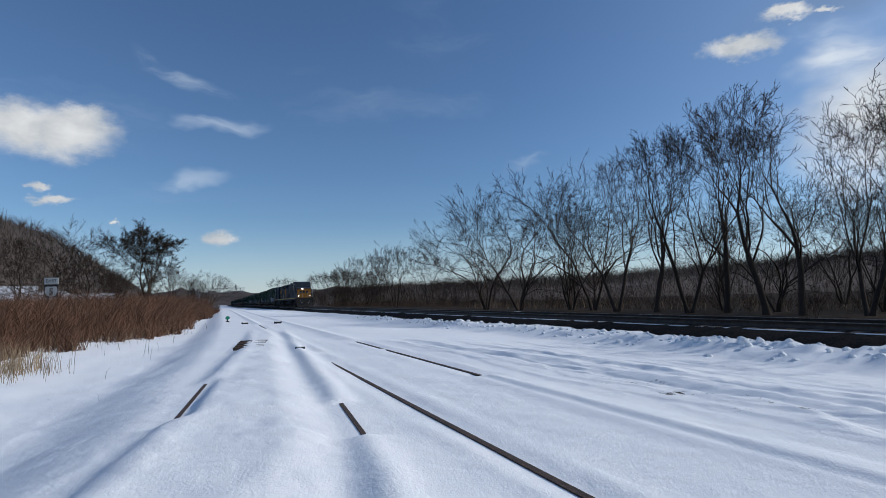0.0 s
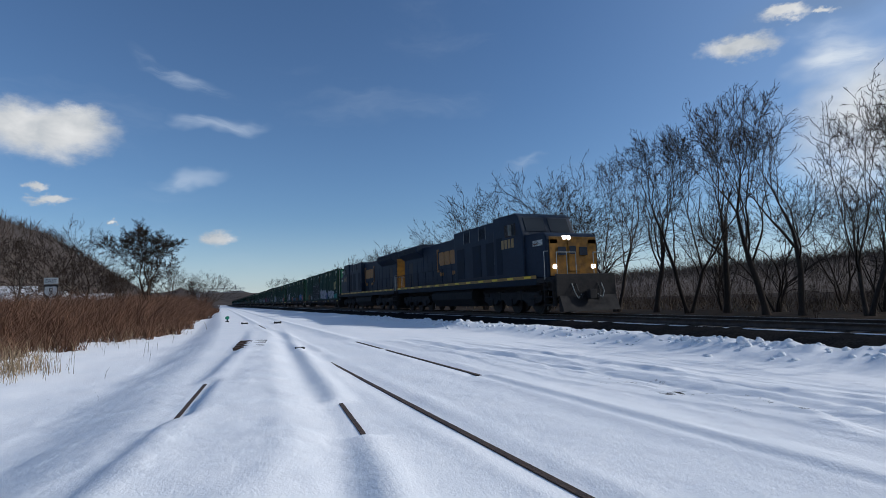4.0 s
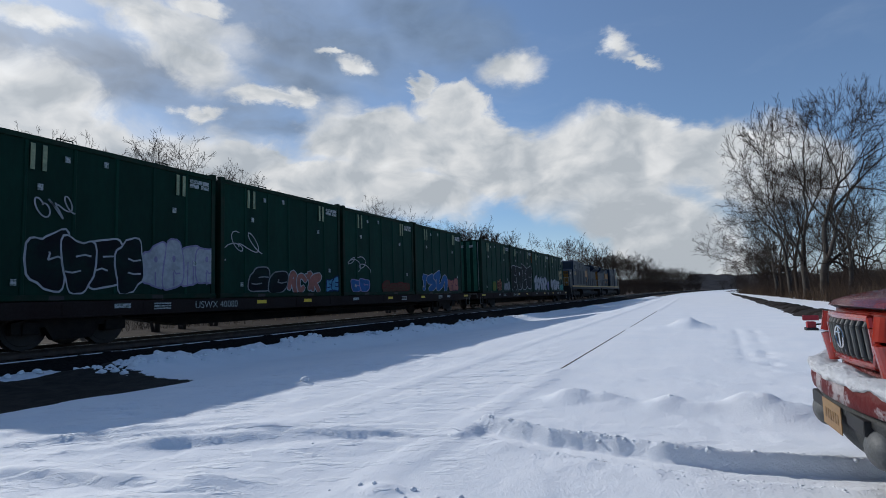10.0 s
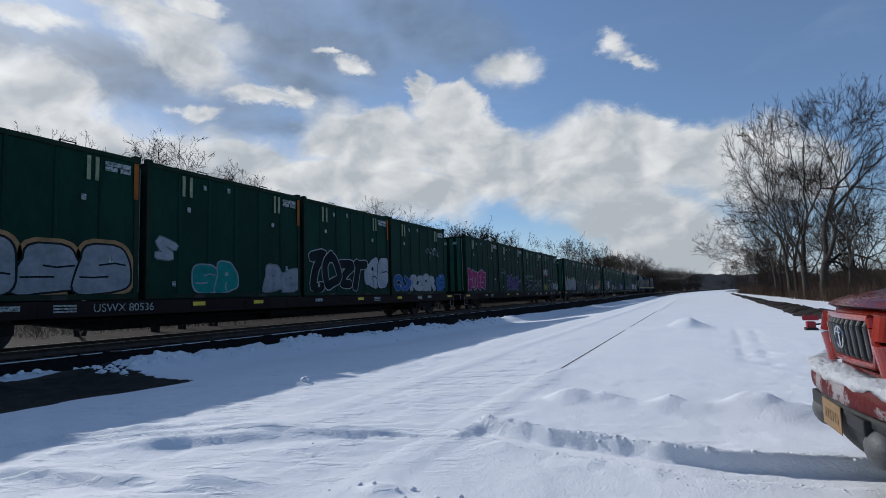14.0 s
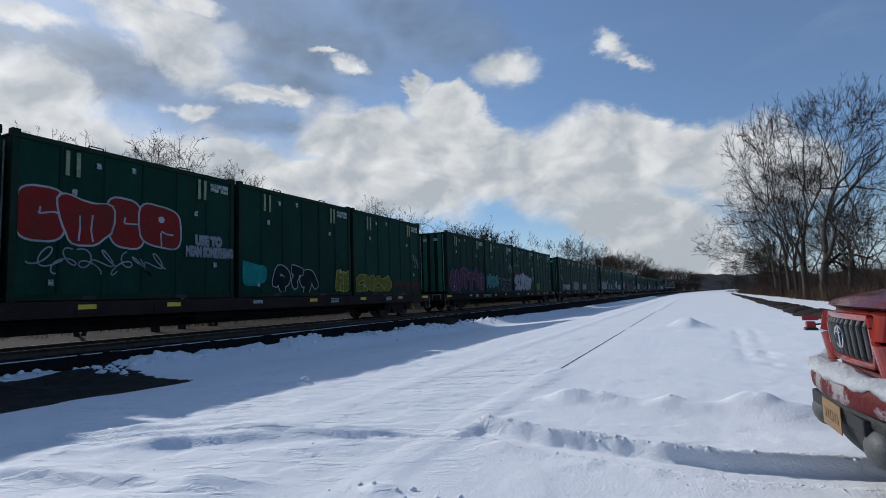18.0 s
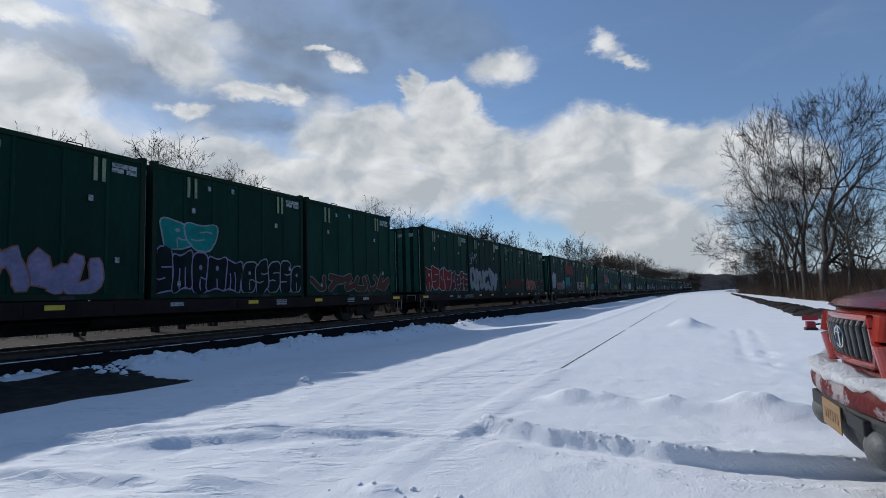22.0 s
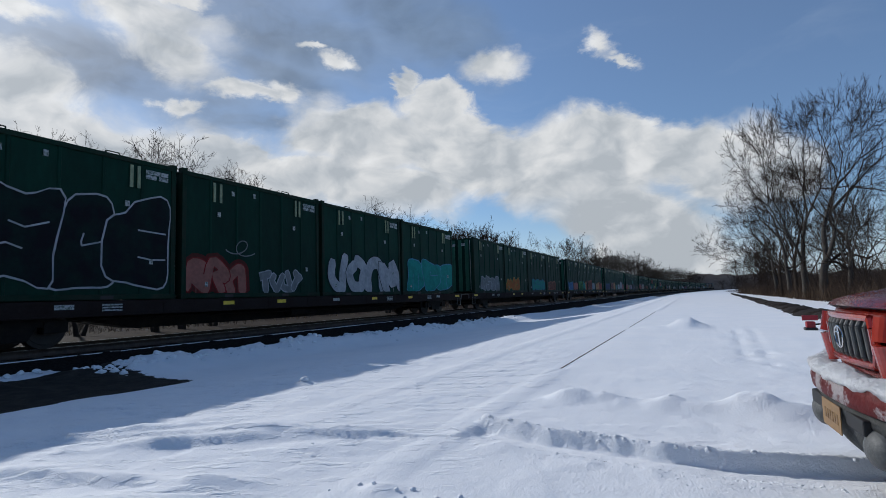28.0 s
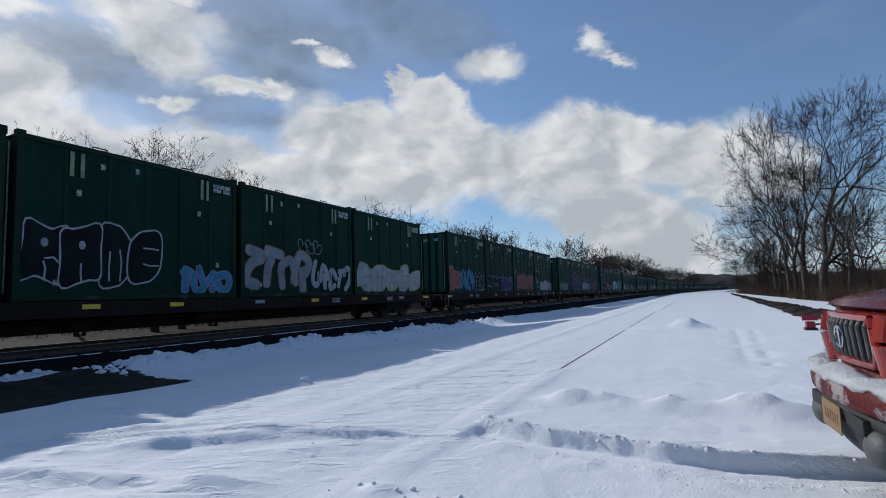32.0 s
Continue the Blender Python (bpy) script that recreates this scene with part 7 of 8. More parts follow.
    s(b[12, 3], .1, .5, .03, .28, "blue", "sky", 4), s(b[12, 3], .55, .95, .03, .28, "salmon", "plum", 4)
    s(b[13, 0], .1, .6, .03, .26, "brown", "salmon", 5), s(b[13, 1], .2, .9, .03, .3, "teal", "blue", 5), s(b[13, 2], .05, .6, .03, .3, "orange", "yellow", 4, "block"), s(b[13, 3], .2, .8, .03, .3, "grey", "white", 4)
    s(b[14, 0], .08, .96, .01, .5, "teal", "sky", 3), s(b[14, 1], .04, .96, .02, .44, "white", "black", 4, "block"), s(b[14, 2], .02, .4, .03, .33, "salmon", "red", 3, "block", "dark_red"), s(b[14, 2], .5, .82, .05, .24, "grey", "white", 4, "block"), s(b[14, 2], .3, .42, .3, .5, "grey", "grey", 1, "scrawl")
    s(b[14, 3], .01, .95, .02, .7, "black", "white", 4)
    s(b[15, 0], .1, .98, .02, .4, "plum", "lilac", 5, "block"), s(b[15, 1], .02, .66, .03, .3, "silver", "grey", 5), s(b[15, 1], .68, .98, .04, .28, "grey", "silver", 3), s(b[15, 1], .02, .22, .52, .66, "red", "red", 2), s(b[15, 1], .3, .46, .48, .6, "red", "red", 2)
    s(b[15, 1], .05, .97, .32, .46, "silver", "silver", 5, "scrawl"), s(b[15, 2], .02, .95, .01, .56, "purple", "yellow", 4), s(b[15, 3], .1, .7, .03, .26, "grey", "white", 4, "block"), s(b[15, 3], .02, .1, .05, .2, "olive", "yellow", 1)
    s(b[16, 0], .28, .78, .03, .28, "white", "grey", 5), s(b[16, 0], .03, .2, .08, .4, "white", "white", 3, "scrawl"), s(b[16, 0], .05, .28, .42, .62, "silver", "silver", 2, "scrawl"), s(b[16, 0], .82, .96, .06, .24, "grey", "white", 2), s(b[16, 1], .16, .9, .02, .42, "salmon", "red", 4)
    s(b[16, 1], .04, .16, .3, .62, "silver", "silver", 2, "scrawl"), s(b[16, 2], .04, .5, .02, .34, "black", "white", 3, "block"), s(b[16, 2], .5, .98, .02, .34, "purple", "lilac", 4), s(b[16, 3], .01, .26, .02, .42, "salmon", "peach", 2)
    s(b[16, 3], .28, .66, .02, .42, "sky", "blue", 4, "block"), s(b[16, 3], .67, .99, .04, .34, "black", "silver", 5)
    s(b[17, 0], .04, .97, .01, .36, "white", "yellow", 5), s(b[17, 1], .02, .54, .02, .48, "silver", "salmon", 4, "block"), s(b[17, 1], .57, .98, .03, .36, "white", "black", 5, "block"), s(b[17, 1], .45, .66, .42, .62, "silver", "silver", 3, "scrawl")
    s(b[17, 2], .03, .56, .1, .52, "black", "white", 4), s(b[17, 2], .66, .95, .02, .26, "sky", "lilac", 4, "block"), s(b[17, 3], .3, .95, .03, .5, "white", "dark_red", 4)
    rng = random.Random(4)
    hues = ["white", "grey", "black", "salmon", "blue", "teal", "plum", "silver"]
    for k in range(18, CARS):
        for j in range(4):
            a = rng.uniform(0.05, 0.4)
            s(b[k, j], a, a + rng.uniform(0.3, 0.5), .03, rng.uniform(.22, .42), rng.choice(hues), rng.choice(("white", "black", "grey")), rng.randint(3, 5), rng.choice(("bubble", "block")))
    # orange corner strips
    for key in ((0, 2), (2, 2), (2, 1), (4, 3), (4, 2), (4, 1)):
        part("corner_strip", box(2.86, 2.98, -BOX_W / 2 - 0.006, -BOX_W / 2 + 0.002, BOX_H - 1.1, BOX_H - 0.16), paint("orange"), b[key], "orange corner strip")
    # running numbers stencilled on the sills
    cars = [t for t, *_ in train if t.name.startswith("flatcar")]
    for k, body, x in ((0, "USWX 2001", -5.4), (1, "USWX 40080", -6.4), (2, "USWX 40003", -6.2), (4, "USWX 80536", -6.8), (9, "USWX 2035", -6.6), (11, "20245", -6.2), (6, "USWX 40157", -6.3)):
        shared("lettering", lettering(body, 0.2, WHITE), cars[k], pose(x, -1.362, 0.87), "white stencilled running number")


build_graffiti()


# ---- ties of the main line ----
def build_ties():
    rng = random.Random(8)
    me = mesh_of("tie", box(-0.115, 0.115, -1.3, 1.3, -0.17, -0.018, bevel=0.012), TIE)
    for k in range(150):
        x = -32 + k * 0.52
        ob = new("tie", me)
        ob.parent = bed
        ob.matrix_basis = pose(x + rng.uniform(-0.03, 0.03), TRACK_Y + rng.uniform(-0.05, 0.05), rng.uniform(-0.012, 0.004), 0, 0, rng.uniform(-1.2, 1.2))


# ---- parked pickup ----
def bowed(x, depth):
    return -depth * (0.57 * (abs(x) / 0.86) ** 2 + 0.43 * (abs(x) / 0.86) ** 6)


def sheet(rows, material_index=0, bm=None, thick=0.0):
    """A curved skin from rows of points."""
    bm = bm or bmesh.new()
    vs = [[bm.verts.new(p) for p in r] for r in rows]
    for a, b in zip(vs, vs[1:]):
        for i in range(len(a) - 1):
            f = bm.faces.new((a[i], a[i + 1], b[i + 1], b[i]))
            f.smooth = True
            f.material_index = material_index
    return bm


def build_pickup():
    p = thing("pickup_truck", "red pickup truck with snow packed on its front bumper", "truck", at=pose(3.30, -0.69, -0.01, 0, 0, 3.0))
    us = np.linspace(-0.86, 0.86, 29)
    deep = 0.26
    # hood: from the grille's top back to the windscreen
    prof = [(0.03, 0.953), (0.005, 0.978), (-0.08, 1.0), (-0.35, 1.035), (-0.8, 1.06), (-1.15, 1.08)]
    rows = []
    for y, z in prof:
        k = min(1.0, max(0.0, -y / 0.5))
        rows.append([(u * 0.9, y + bowed(u, deep * (1 - 0.7 * k)), z - 0.06 * (abs(u) / 0.86) ** 4 + 0.018 * math.exp(-((abs(u) - 0.42) / 0.12) ** 2) * k) for u in us])
    bm = sheet(rows)
    bmesh.ops.solidify(bm, geom=list(bm.faces), thickness=0.02)
    part("hood", bm, CARRED, p, "glossy red hood with a dark seam")
    # front face round the grille, rounded over its top edge
    face = [(0.0, 0.60), (0.0, 0.70), (0.012, 0.78), (0.015, 0.86), (0.012, 0.90), (0.0, 0.945)]

    def front(u, z, out=0.0):
        return (u, bowed(u / 0.9, deep) + float(np.interp(z, [q[1] for q in face], [q[0] for q in face])) + out, z - 0.06 * (abs(u) / 0.774) ** 4 * (z > 0.88))
    rows = [[front(u * 0.9, z, -0.012) for u in us] for _, z in face]
    bm = sheet(rows)
    bmesh.ops.solidify(bm, geom=list(bm.faces), thickness=0.03)
    part("front_panel", bm, CARRED, p, "red front panel")
    part("hood_seam", rods([(front(u0 * 0.9, 0.95, 0.004), front(u1 * 0.9, 0.95, 0.004)) for u0, u1 in zip(us, us[1:])], 0.007, 6), DARK, p)
    # grille: a dark opening, a surround and upright bars
    lo, hi = 0.692, 0.898
    gx = np.linspace(-0.30, 0.30, 17)
    part("grille_opening", sheet([[front(u, lo, 0.003) for u in gx], [front(u, (lo + hi) / 2, 0.003) for u in gx], [front(u, hi, 0.003) for u in gx]]), DARK, p)
    ring = [front(u, lo - 0.005, 0.012) for u in gx] + [front(0.322, lo + 0.05, 0.012), front(0.318, hi - 0.04, 0.012)] + [front(u, hi + 0.005, 0.012) for u in gx[::-1]] + [front(-0.318, hi - 0.04, 0.012), front(-0.322, lo + 0.05, 0.012)]
    part("grille_surround", rods(list(zip(ring, ring[1:] + ring[:1])), 0.018, 8), CARRED, p)
    for k in range(9):
        u = -0.265 + k * 0.0663
        part("grille_bar", rods([(front(u, lo, 0.0), front(u, lo + 0.03, 0.014)), (front(u, lo + 0.03, 0.014), front(u, hi - 0.04, 0.016)), (front(u, hi - 0.04, 0.016), front(u, hi, 0.0))], 0.0125, 10), GREYPLASTIC, p, "grey upright grille bar")
    em = []
    for k in range(24):
        t0, t1 = 2 * math.pi * k / 24, 2 * math.pi * (k + 1) / 24
        em.append((front(0.062 * math.cos(t0), 0.800 + 0.052 * math.sin(t0), 0.036), front(0.062 * math.cos(t1), 0.800 + 0.052 * math.sin(t1), 0.036)))
    em.append((front(-0.035, 0.822, 0.036), front(0.035, 0.822, 0.036)))
    em.append((front(0, 0.755, 0.036), front(0, 0.845, 0.036)))
    part("emblem", rods(em, 0.0045, 8), CHROME, p, "round chrome emblem")
    for s in (-1, 1):
        part("cheek", rods([(front(s * 0.395, lo - 0.04, -0.015), front(s * 0.40, 0.80, 0.0)), (front(s * 0.40, 0.80, 0.0), front(s * 0.395, 0.91, -0.015))], 0.062, 20), CARRED, p, "rounded red cheek beside the grille")
        pts = [front(s * u, z, 0.01) for u, z in ((0.50, 0.72), (0.68, 0.73), (0.73, 0.79), (0.70, 0.86), (0.51, 0.87))]
        bm = bmesh.new()
        vs = [bm.verts.new(q) for q in pts]
        bm.faces.new(vs)
        bmesh.ops.solidify(bm, geom=list(bm.faces), thickness=0.02)
        part("headlight", bm, glass("lamp_glass", (0.5, 0.5, 0.5), 0.1), p, "clear headlight")
        part("turn_signal", box(s * 0.75 - 0.03, s * 0.75 + 0.03, bowed(0.82, deep) - 0.06, bowed(0.82, deep) + 0.01, 0.72, 0.84, bevel=0.015), paint("orange"), p)
    # bumper: a bowed, chipped bar
    sec = [(0.0, 0.628), (0.06, 0.625), (0.095, 0.605), (0.105, 0.55), (0.10, 0.505), (0.06, 0.49), (0.0, 0.485)]
    bm = sheet([[(u, bowed(u, 0.22) + 0.02 + y, z) for u in us] for y, z in sec])
    bmesh.ops.solidify(bm, geom=list(bm.faces), thickness=0.02)
    m = mat("chipped_red_bumper", (0.20, 0.018, 0.018), 0.5, vary=0.3, scale=5.5, second=(0.62, 0.56, 0.57), patch=0.52, sharp=0.03, bump=0.2)
    part("bumper", bm, m, p, "scuffed red bumper with stuck snow")
    sec = [(0.0, 0.50), (0.085, 0.495), (0.088, 0.45), (0.06, 0.40), (0.045, 0.33), (0.0, 0.26)]
    bm = sheet([[(u * 0.97, bowed(u, 0.22) + 0.015 + y, z) for u in us] for y, z in sec])
    bmesh.ops.solidify(bm, geom=list(bm.faces), thickness=0.02)
    part("valance", bm, GREYPLASTIC, p, "grey plastic lower bumper")
    for s in (-1, 1):
        bm = bmesh.new()
        bmesh.ops.create_uvsphere(bm, u_segments=18, v_segments=12, radius=0.085, matrix=Matrix.Translation((s * 0.42, 0.035, 0.36)) @ Matrix.Diagonal((1.25, 0.75, 1.0, 1.0)))
        for f in bm.faces:
            f.smooth = True
        part("fog_lamp_pod", bm, GREYPLASTIC, p, "rounded grey fog lamp pod")
        part("intake", box(s * 0.30 - 0.12, s * 0.30 + 0.12, 0.04, 0.097, 0.405, 0.475, bevel=0.01), DARK, p)
    pl = part("number_plate", box(-0.152, 0.152, 0.106, 0.111, 0.345, 0.478, bevel=0.002), TANPLATE, p, "gold number plate with dark bars")
    for k in range(6):
        part("plate_bar", box(-0.115 + k * 0.04, -0.092 + k * 0.04, 0.111, 0.1125, 0.385, 0.435), TANDARK, pl)
    # snow packed on the bumper's top
    rows = []
    for k, (y, z) in enumerate(((-0.03, 0.62), (-0.025, 0.638), (0.02, 0.65), (0.07, 0.645), (0.105, 0.628), (0.117, 0.608), (0.108, 0.592))):
        rows.append([(u * 0.99, bowed(u, 0.22) + 0.02 + y + 0.010 * vnoise(np.array([u * 9]), np.array([k * 0.7]), 3)[0],
                      z + (0.016 * vnoise(np.array([u * 6.0]), np.array([k * 0.9]), 4)[0] + 0.012 * vnoise(np.array([u * 21.0]), np.array([k * 1.3]), 5)[0]) * (0 < k)) for u in np.linspace(-0.86, 0.86, 70)])
    bm = sheet(rows)
    bmesh.ops.solidify(bm, geom=list(bm.faces), thickness=0.012)
    part("packed_snow", bm, SNOW, p, "lumpy packed snow")
    # sides, cab, bed
    for s in (-1, 1):
        side = [(-0.22, 0.42), (-0.22, 0.86), (-0.3, 0.93), (-0.5, 0.985), (-1.15, 1.05), (-2.9, 1.06), (-4.9, 1.04), (-4.95, 0.5), (-4.35, 0.45), (-4.25, 0.75), (-3.95, 0.88), (-3.6, 0.86), (-3.35, 0.7), (-3.3, 0.42),
                (-1.35, 0.42), (-1.28, 0.72), (-1.0, 0.88), (-0.65, 0.86), (-0.42, 0.7), (-0.36, 0.42)]
        bm = prism([(y, z) for y, z in side], s * 0.74, s * 0.84, "x")
        part("fender_side", bm, CARRED, p, "red body side")
        for y in (-0.85, -3.8):
            w = part("wheel", rods([((s * 0.60, y, 0.36), (s * 0.83, y, 0.36))], 0.36, 28), TYRE, p)
            part("rim", rods([((s * 0.80, y, 0.36), (s * 0.838, y, 0.36))], 0.21, 20), ALU, w)
    cab = [(-1.15, 1.03), (-1.65, 1.56), (-1.85, 1.60), (-2.75, 1.60), (-2.95, 1.5), (-3.05, 1.03)]
    part("cab", prism(cab, -0.68, 0.68, "x", 0.03), CARRED, p, "red cab")
    part("windshield", prism([(-1.2, 1.09), (-1.62, 1.535), (-1.60, 1.555), (-1.175, 1.1)], -0.6, 0.6, "x"), WINDOW, p)
    for s in (-1, 1):
        part("side_window", prism([(-1.3, 1.1), (-1.68, 1.5), (-2.7, 1.5), (-2.8, 1.1)], s * 0.684, s * 0.69, "x"), WINDOW, p)
    bm = bmesh.new()
    add_box(bm, -0.74, 0.74, -4.9, -3.1, 0.55, 0.62)
    add_box(bm, -0.74, 0.74, -3.12, -3.06, 0.55, 1.05)
    add_box(bm, -0.74, 0.74, -4.93, -4.88, 0.5, 1.04)
    part("bed", bm, CARRED, p)
    part("underbody", box(-0.7, 0.7, -4.7, -0.2, 0.36, 0.62, bevel=0.03), DARK, p)


# ---- small railway things ----
def build_yard():
    # red switch stand
    z = gz(15.0, -2.4)
    st = thing("switch_stand", "low red switch stand in the snow", "switch stand", at=pose(15.0, -2.4, z))
    part("base", box(-0.16, 0.16, -0.12, 0.12, -0.05, 0.06, bevel=0.02), DARK, st)
    part("body", box(-0.1, 0.1, -0.09, 0.09, 0.05, 0.2, bevel=0.03), SIGNAL_RED, st)
    part("target", box(-0.02, 0.02, -0.16, 0.16, 0.22, 0.34, bevel=0.01), SIGNAL_RED, st, "red target blade")
    part("lever", rods([((0.08, -0.08, 0.12), (0.08, -0.26, 0.14)), ((0.08, -0.26, 0.14), (0.08, -0.28, 0.24))], 0.02, 8), DARK, st)
    # green switch target by the spur
    z = gz(-35, 0.4)
    st = thing("switch_stand", "small green switch target standing in the snow", "switch stand", at=pose(-35, 0.4, z))
    part("base", box(-0.15, 0.15, -0.1, 0.1, -0.05, 0.06, bevel=0.02), DARK, st)
    part("post", rods([((0, 0, 0.05), (0.05, 0, 0.16))], 0.03, 8), DARK, st)
    bm = bmesh.new()
    add_rod(bm, (0.02, 0, 0.22), (0.06, 0, 0.26), 0.12, 20)
    part("target", bm, SIGN_GREEN, st, "green disc")
    # switch timbers and machine lids breaking through the snow
    rng = random.Random(6)
    for x, y, w, l, h, t in ((-30.4, 1.2, 0.3, 0.3, 0.12, 12), (-28.6, 2.7, 0.4, 0.35, 0.14, -10), (-11.9, 1.58, 0.12, 0.2, 0.05, 8)):
        m = thing("switch_machine", "dark steel switch machine lid half buried in snow", "switch machine", at=pose(x, y, gz(x, y) - 0.03, 0, 0, t))
        part("lid", prism([(-w / 2, 0), (-w / 2 * 0.8, h), (w / 2 * 0.7, h * 0.8), (w / 2, 0)], -l / 2, l / 2, "y", 0.015), DARK, m)
        part("snow_cap", prism([(-w * 0.3, h * 0.97), (-w * 0.2, h * 1.2), (w * 0.25, h * 1.05), (w * 0.3, h * 0.85)], -l * 0.4, l * 0.4, "y", 0.01), SNOW, m)
    bar = mesh_of("rail_brace", box(-0.16, 0.16, -0.035, 0.035, -0.02, 0.05, bevel=0.012), RUSTY)
    for k in range(5):
        for side in (0, 0.34):
            x, y = -12.9 - 0.42 * k, 0.42 + 0.05 * k + side
            m = thing("rail_brace", "rusty rail brace poking out of the snow", "rail brace", "rail braces on the spur", at=pose(x, y, gz(x, y) - (0.02 if not side else 0.045), 0, 0, 78))
            shared("brace_bar", bar, m)
    # highway shield with its direction plate, behind the reeds
    sx, sy = -38.0, -9.2
    sg = thing("route_sign", "white EAST plate over a numbered route shield", "road sign", at=pose(sx, sy, gz(sx, sy), 0, 0, 90 - 14))
    part("post", rods([((0, 0.04, 0), (0, 0.04, 3.05))], 0.035, 8), ALU, sg)
    pl = part("direction_plate", box(-0.38, 0.38, -0.012, 0.012, 2.66, 3.03, bevel=0.006), SIGNWHITE, sg)
    shared("lettering", lettering("EAST", 0.2, SIGNBLACK), pl, pose(0, -0.018, 2.845), "black lettering")
    part("backing", box(-0.38, 0.38, -0.01, 0.01, 1.88, 2.62, bevel=0.02), SIGNBLACK, sg)
    shape = [(-0.30, 2.5), (-0.33, 2.38), (-0.34, 2.2), (-0.25, 2.0), (-0.1, 1.93), (0, 1.91), (0.1, 1.93), (0.25, 2.0), (0.34, 2.2), (0.33, 2.38), (0.30, 2.5), (0.15, 2.53), (0, 2.50), (-0.15, 2.53)]
    sh = part("shield", prism(shape, -0.016, -0.011, "y"), SIGNWHITE, sg)
    shared("lettering", lettering("5", 0.4, SIGNBLACK), sh, pose(0, -0.02, 2.21), "black numeral")
    # signal bridge over the line, far off
    X = -255
    g = thing("signal_bridge", "grey lattice cantilever signal bridge over the line", "signal bridge", at=pose(X, 0, -0.6))
    post = []
    for y in (-9.5, -8.3):
        for x in (-0.5, 0.5):
            post.append(((x, y, 0), (x, y, 9.0)))
    for k in range(9):
        post.append(((-0.5, -9.5, k), (-0.5, -8.3, k + 1)))
        post.append(((0.5, -8.3, k), (0.5, -9.5, k + 1)))
    part("mast", rods(post, 0.11, 6), ALU, g)
    tr = []
    for z in (7.0, 8.8):
        for x in (-0.5, 0.5):
            tr.append(((x, -12.5, z), (x, 10.0, z)))
    for k in range(13):
        y = -12.5 + k * 1.73
        tr.append(((0.5, y, 7.0), (0.5, y + 1.73, 8.8)))
        tr.append(((0.5, y, 7.0), (0.5, y, 8.8)))
    part("truss", rods(tr, 0.1, 6), ALU, g)
    for y in (-3.2, 1.8, 6.2):
        sgl = part("signal_mast", rods([((0.7, y, 8.4), (0.7, y, 10.0))], 0.08, 8), ALU, g)
        for z in (9.4,):
            part("signal_head", box(0.6, 1.0, y - 0.3, y + 0.3, z - 0.6, z + 0.6, bevel=0.1), ALU, sgl)
    # lattice power pylon
    ax, ay = -420, 64
    t = thing("pylon", "steel lattice power pylon beyond the woods", "pylon", at=pose(ax, ay, -1))
    legs, arms = [], []
    for sx_ in (-1, 1):
        for sy_ in (-1, 1):
            legs.append(((sx_ * 2.2, sy_ * 2.2, 0), (sx_ * 0.5, sy_ * 0.5, 22)))
    for k in range(8):
        z0, z1 = k * 2.7, k * 2.7 + 2.7
        w0, w1 = 2.2 - 1.7 * z0 / 22, 2.2 - 1.7 * z1 / 22
        legs.append(((w0, -w0, z0), (w1, w1, z1)))
        legs.append(((w0, w0, z0), (w1, -w1, z1)))
    part("tower", rods(legs, 0.1, 5), ALU, t)
    for z in (16, 19, 21.8):
        part("crossarm", rods([((0, -4, z), (0, 4, z)), ((0, -4, z), (0, 0, z + 1)), ((0, 4, z), (0, 0, z + 1))], 0.1, 5), ALU, t)
    # houses below the hill
    for k, (hx, hy, w, d, h) in enumerate(((-118, -33.5, 8, 14, 3.2), (-122, -24.5, 7, 10, 2.8), (-135, -40, 8, 9, 5.0))):
        hs = thing("house", "low white clapboard house with a snowy roof", "house", "houses below the hill", at=pose(hx, hy, gz(hx, hy) - 0.1, 0, 0, 8 * k))
        part("wall", box(-w / 2, w / 2, -d / 2, d / 2, 0, h), SIDING_WHITE, hs)
        part("roof", prism([(-w / 2 - 0.4, h - 0.05), (w / 2 + 0.4, h - 0.05), (0, h + 1.5)], -d / 2 - 0.4, d / 2 + 0.4, "y"), ROOF_GREY, hs)
        for q in range(3):
            y = -d / 2 + d * (q + 0.5) / 3
            wd = part("window", box(w / 2 + 0.01, w / 2 + 0.06, y - 0.6, y + 0.6, 1.0, 2.2), WINDOW, hs)
            part("frame", box(w / 2 + 0.04, w / 2 + 0.09, y - 0.7, y + 0.7, 0.88, 0.99), SIGNWHITE, wd)
        part("chimney", box(-0.4, 0.4, -d / 4 - 0.4, -d / 4 + 0.4, h, h + 2.3), MUD, hs)
    # scraped mud bank beside the yard road
    rng = np.random.default_rng(9)
    xs = np.arange(19.5, 105, 0.17)
    mid = np.interp(xs, [19.5, 28, 36, 60, 105], [-3.75, -4.0, -4.1, -4.6, -5.9]) + 0.15 * fbm(xs * 0.4, xs * 0, 3, 55)
    V = []
    offs = ((-0.85, -0.05), (-0.4, 0.14), (0.0, 0.19), (0.45, 0.14), (0.85, -0.05))
    for o, hh in offs:
        yy = mid + o * (1 + 0.35 * fbm(xs * 0.8, xs * 0 + o, 3, 57)) * np.interp(xs, [19, 30, 45, 105], [0.8, 0.85, 0.55, 0.4])
        V.append(np.stack([xs, yy, ground_z(xs, yy) + (hh if hh < 0 else hh * np.interp(xs, [19, 40, 105], [1.0, 0.8, 0.5]) * (0.95 + 0.9 * fbm(xs * 1.9, xs * 0 + 2 * o, 4, 58)) - 0.3 * smooth(0.22, 0.3, fbm(xs * 1.4, xs * 0 + o, 3, 59)))], -1))
    V = np.stack(V, 1).reshape(-1, 3)
    i = np.arange(len(xs) - 1)[:, None] * 5
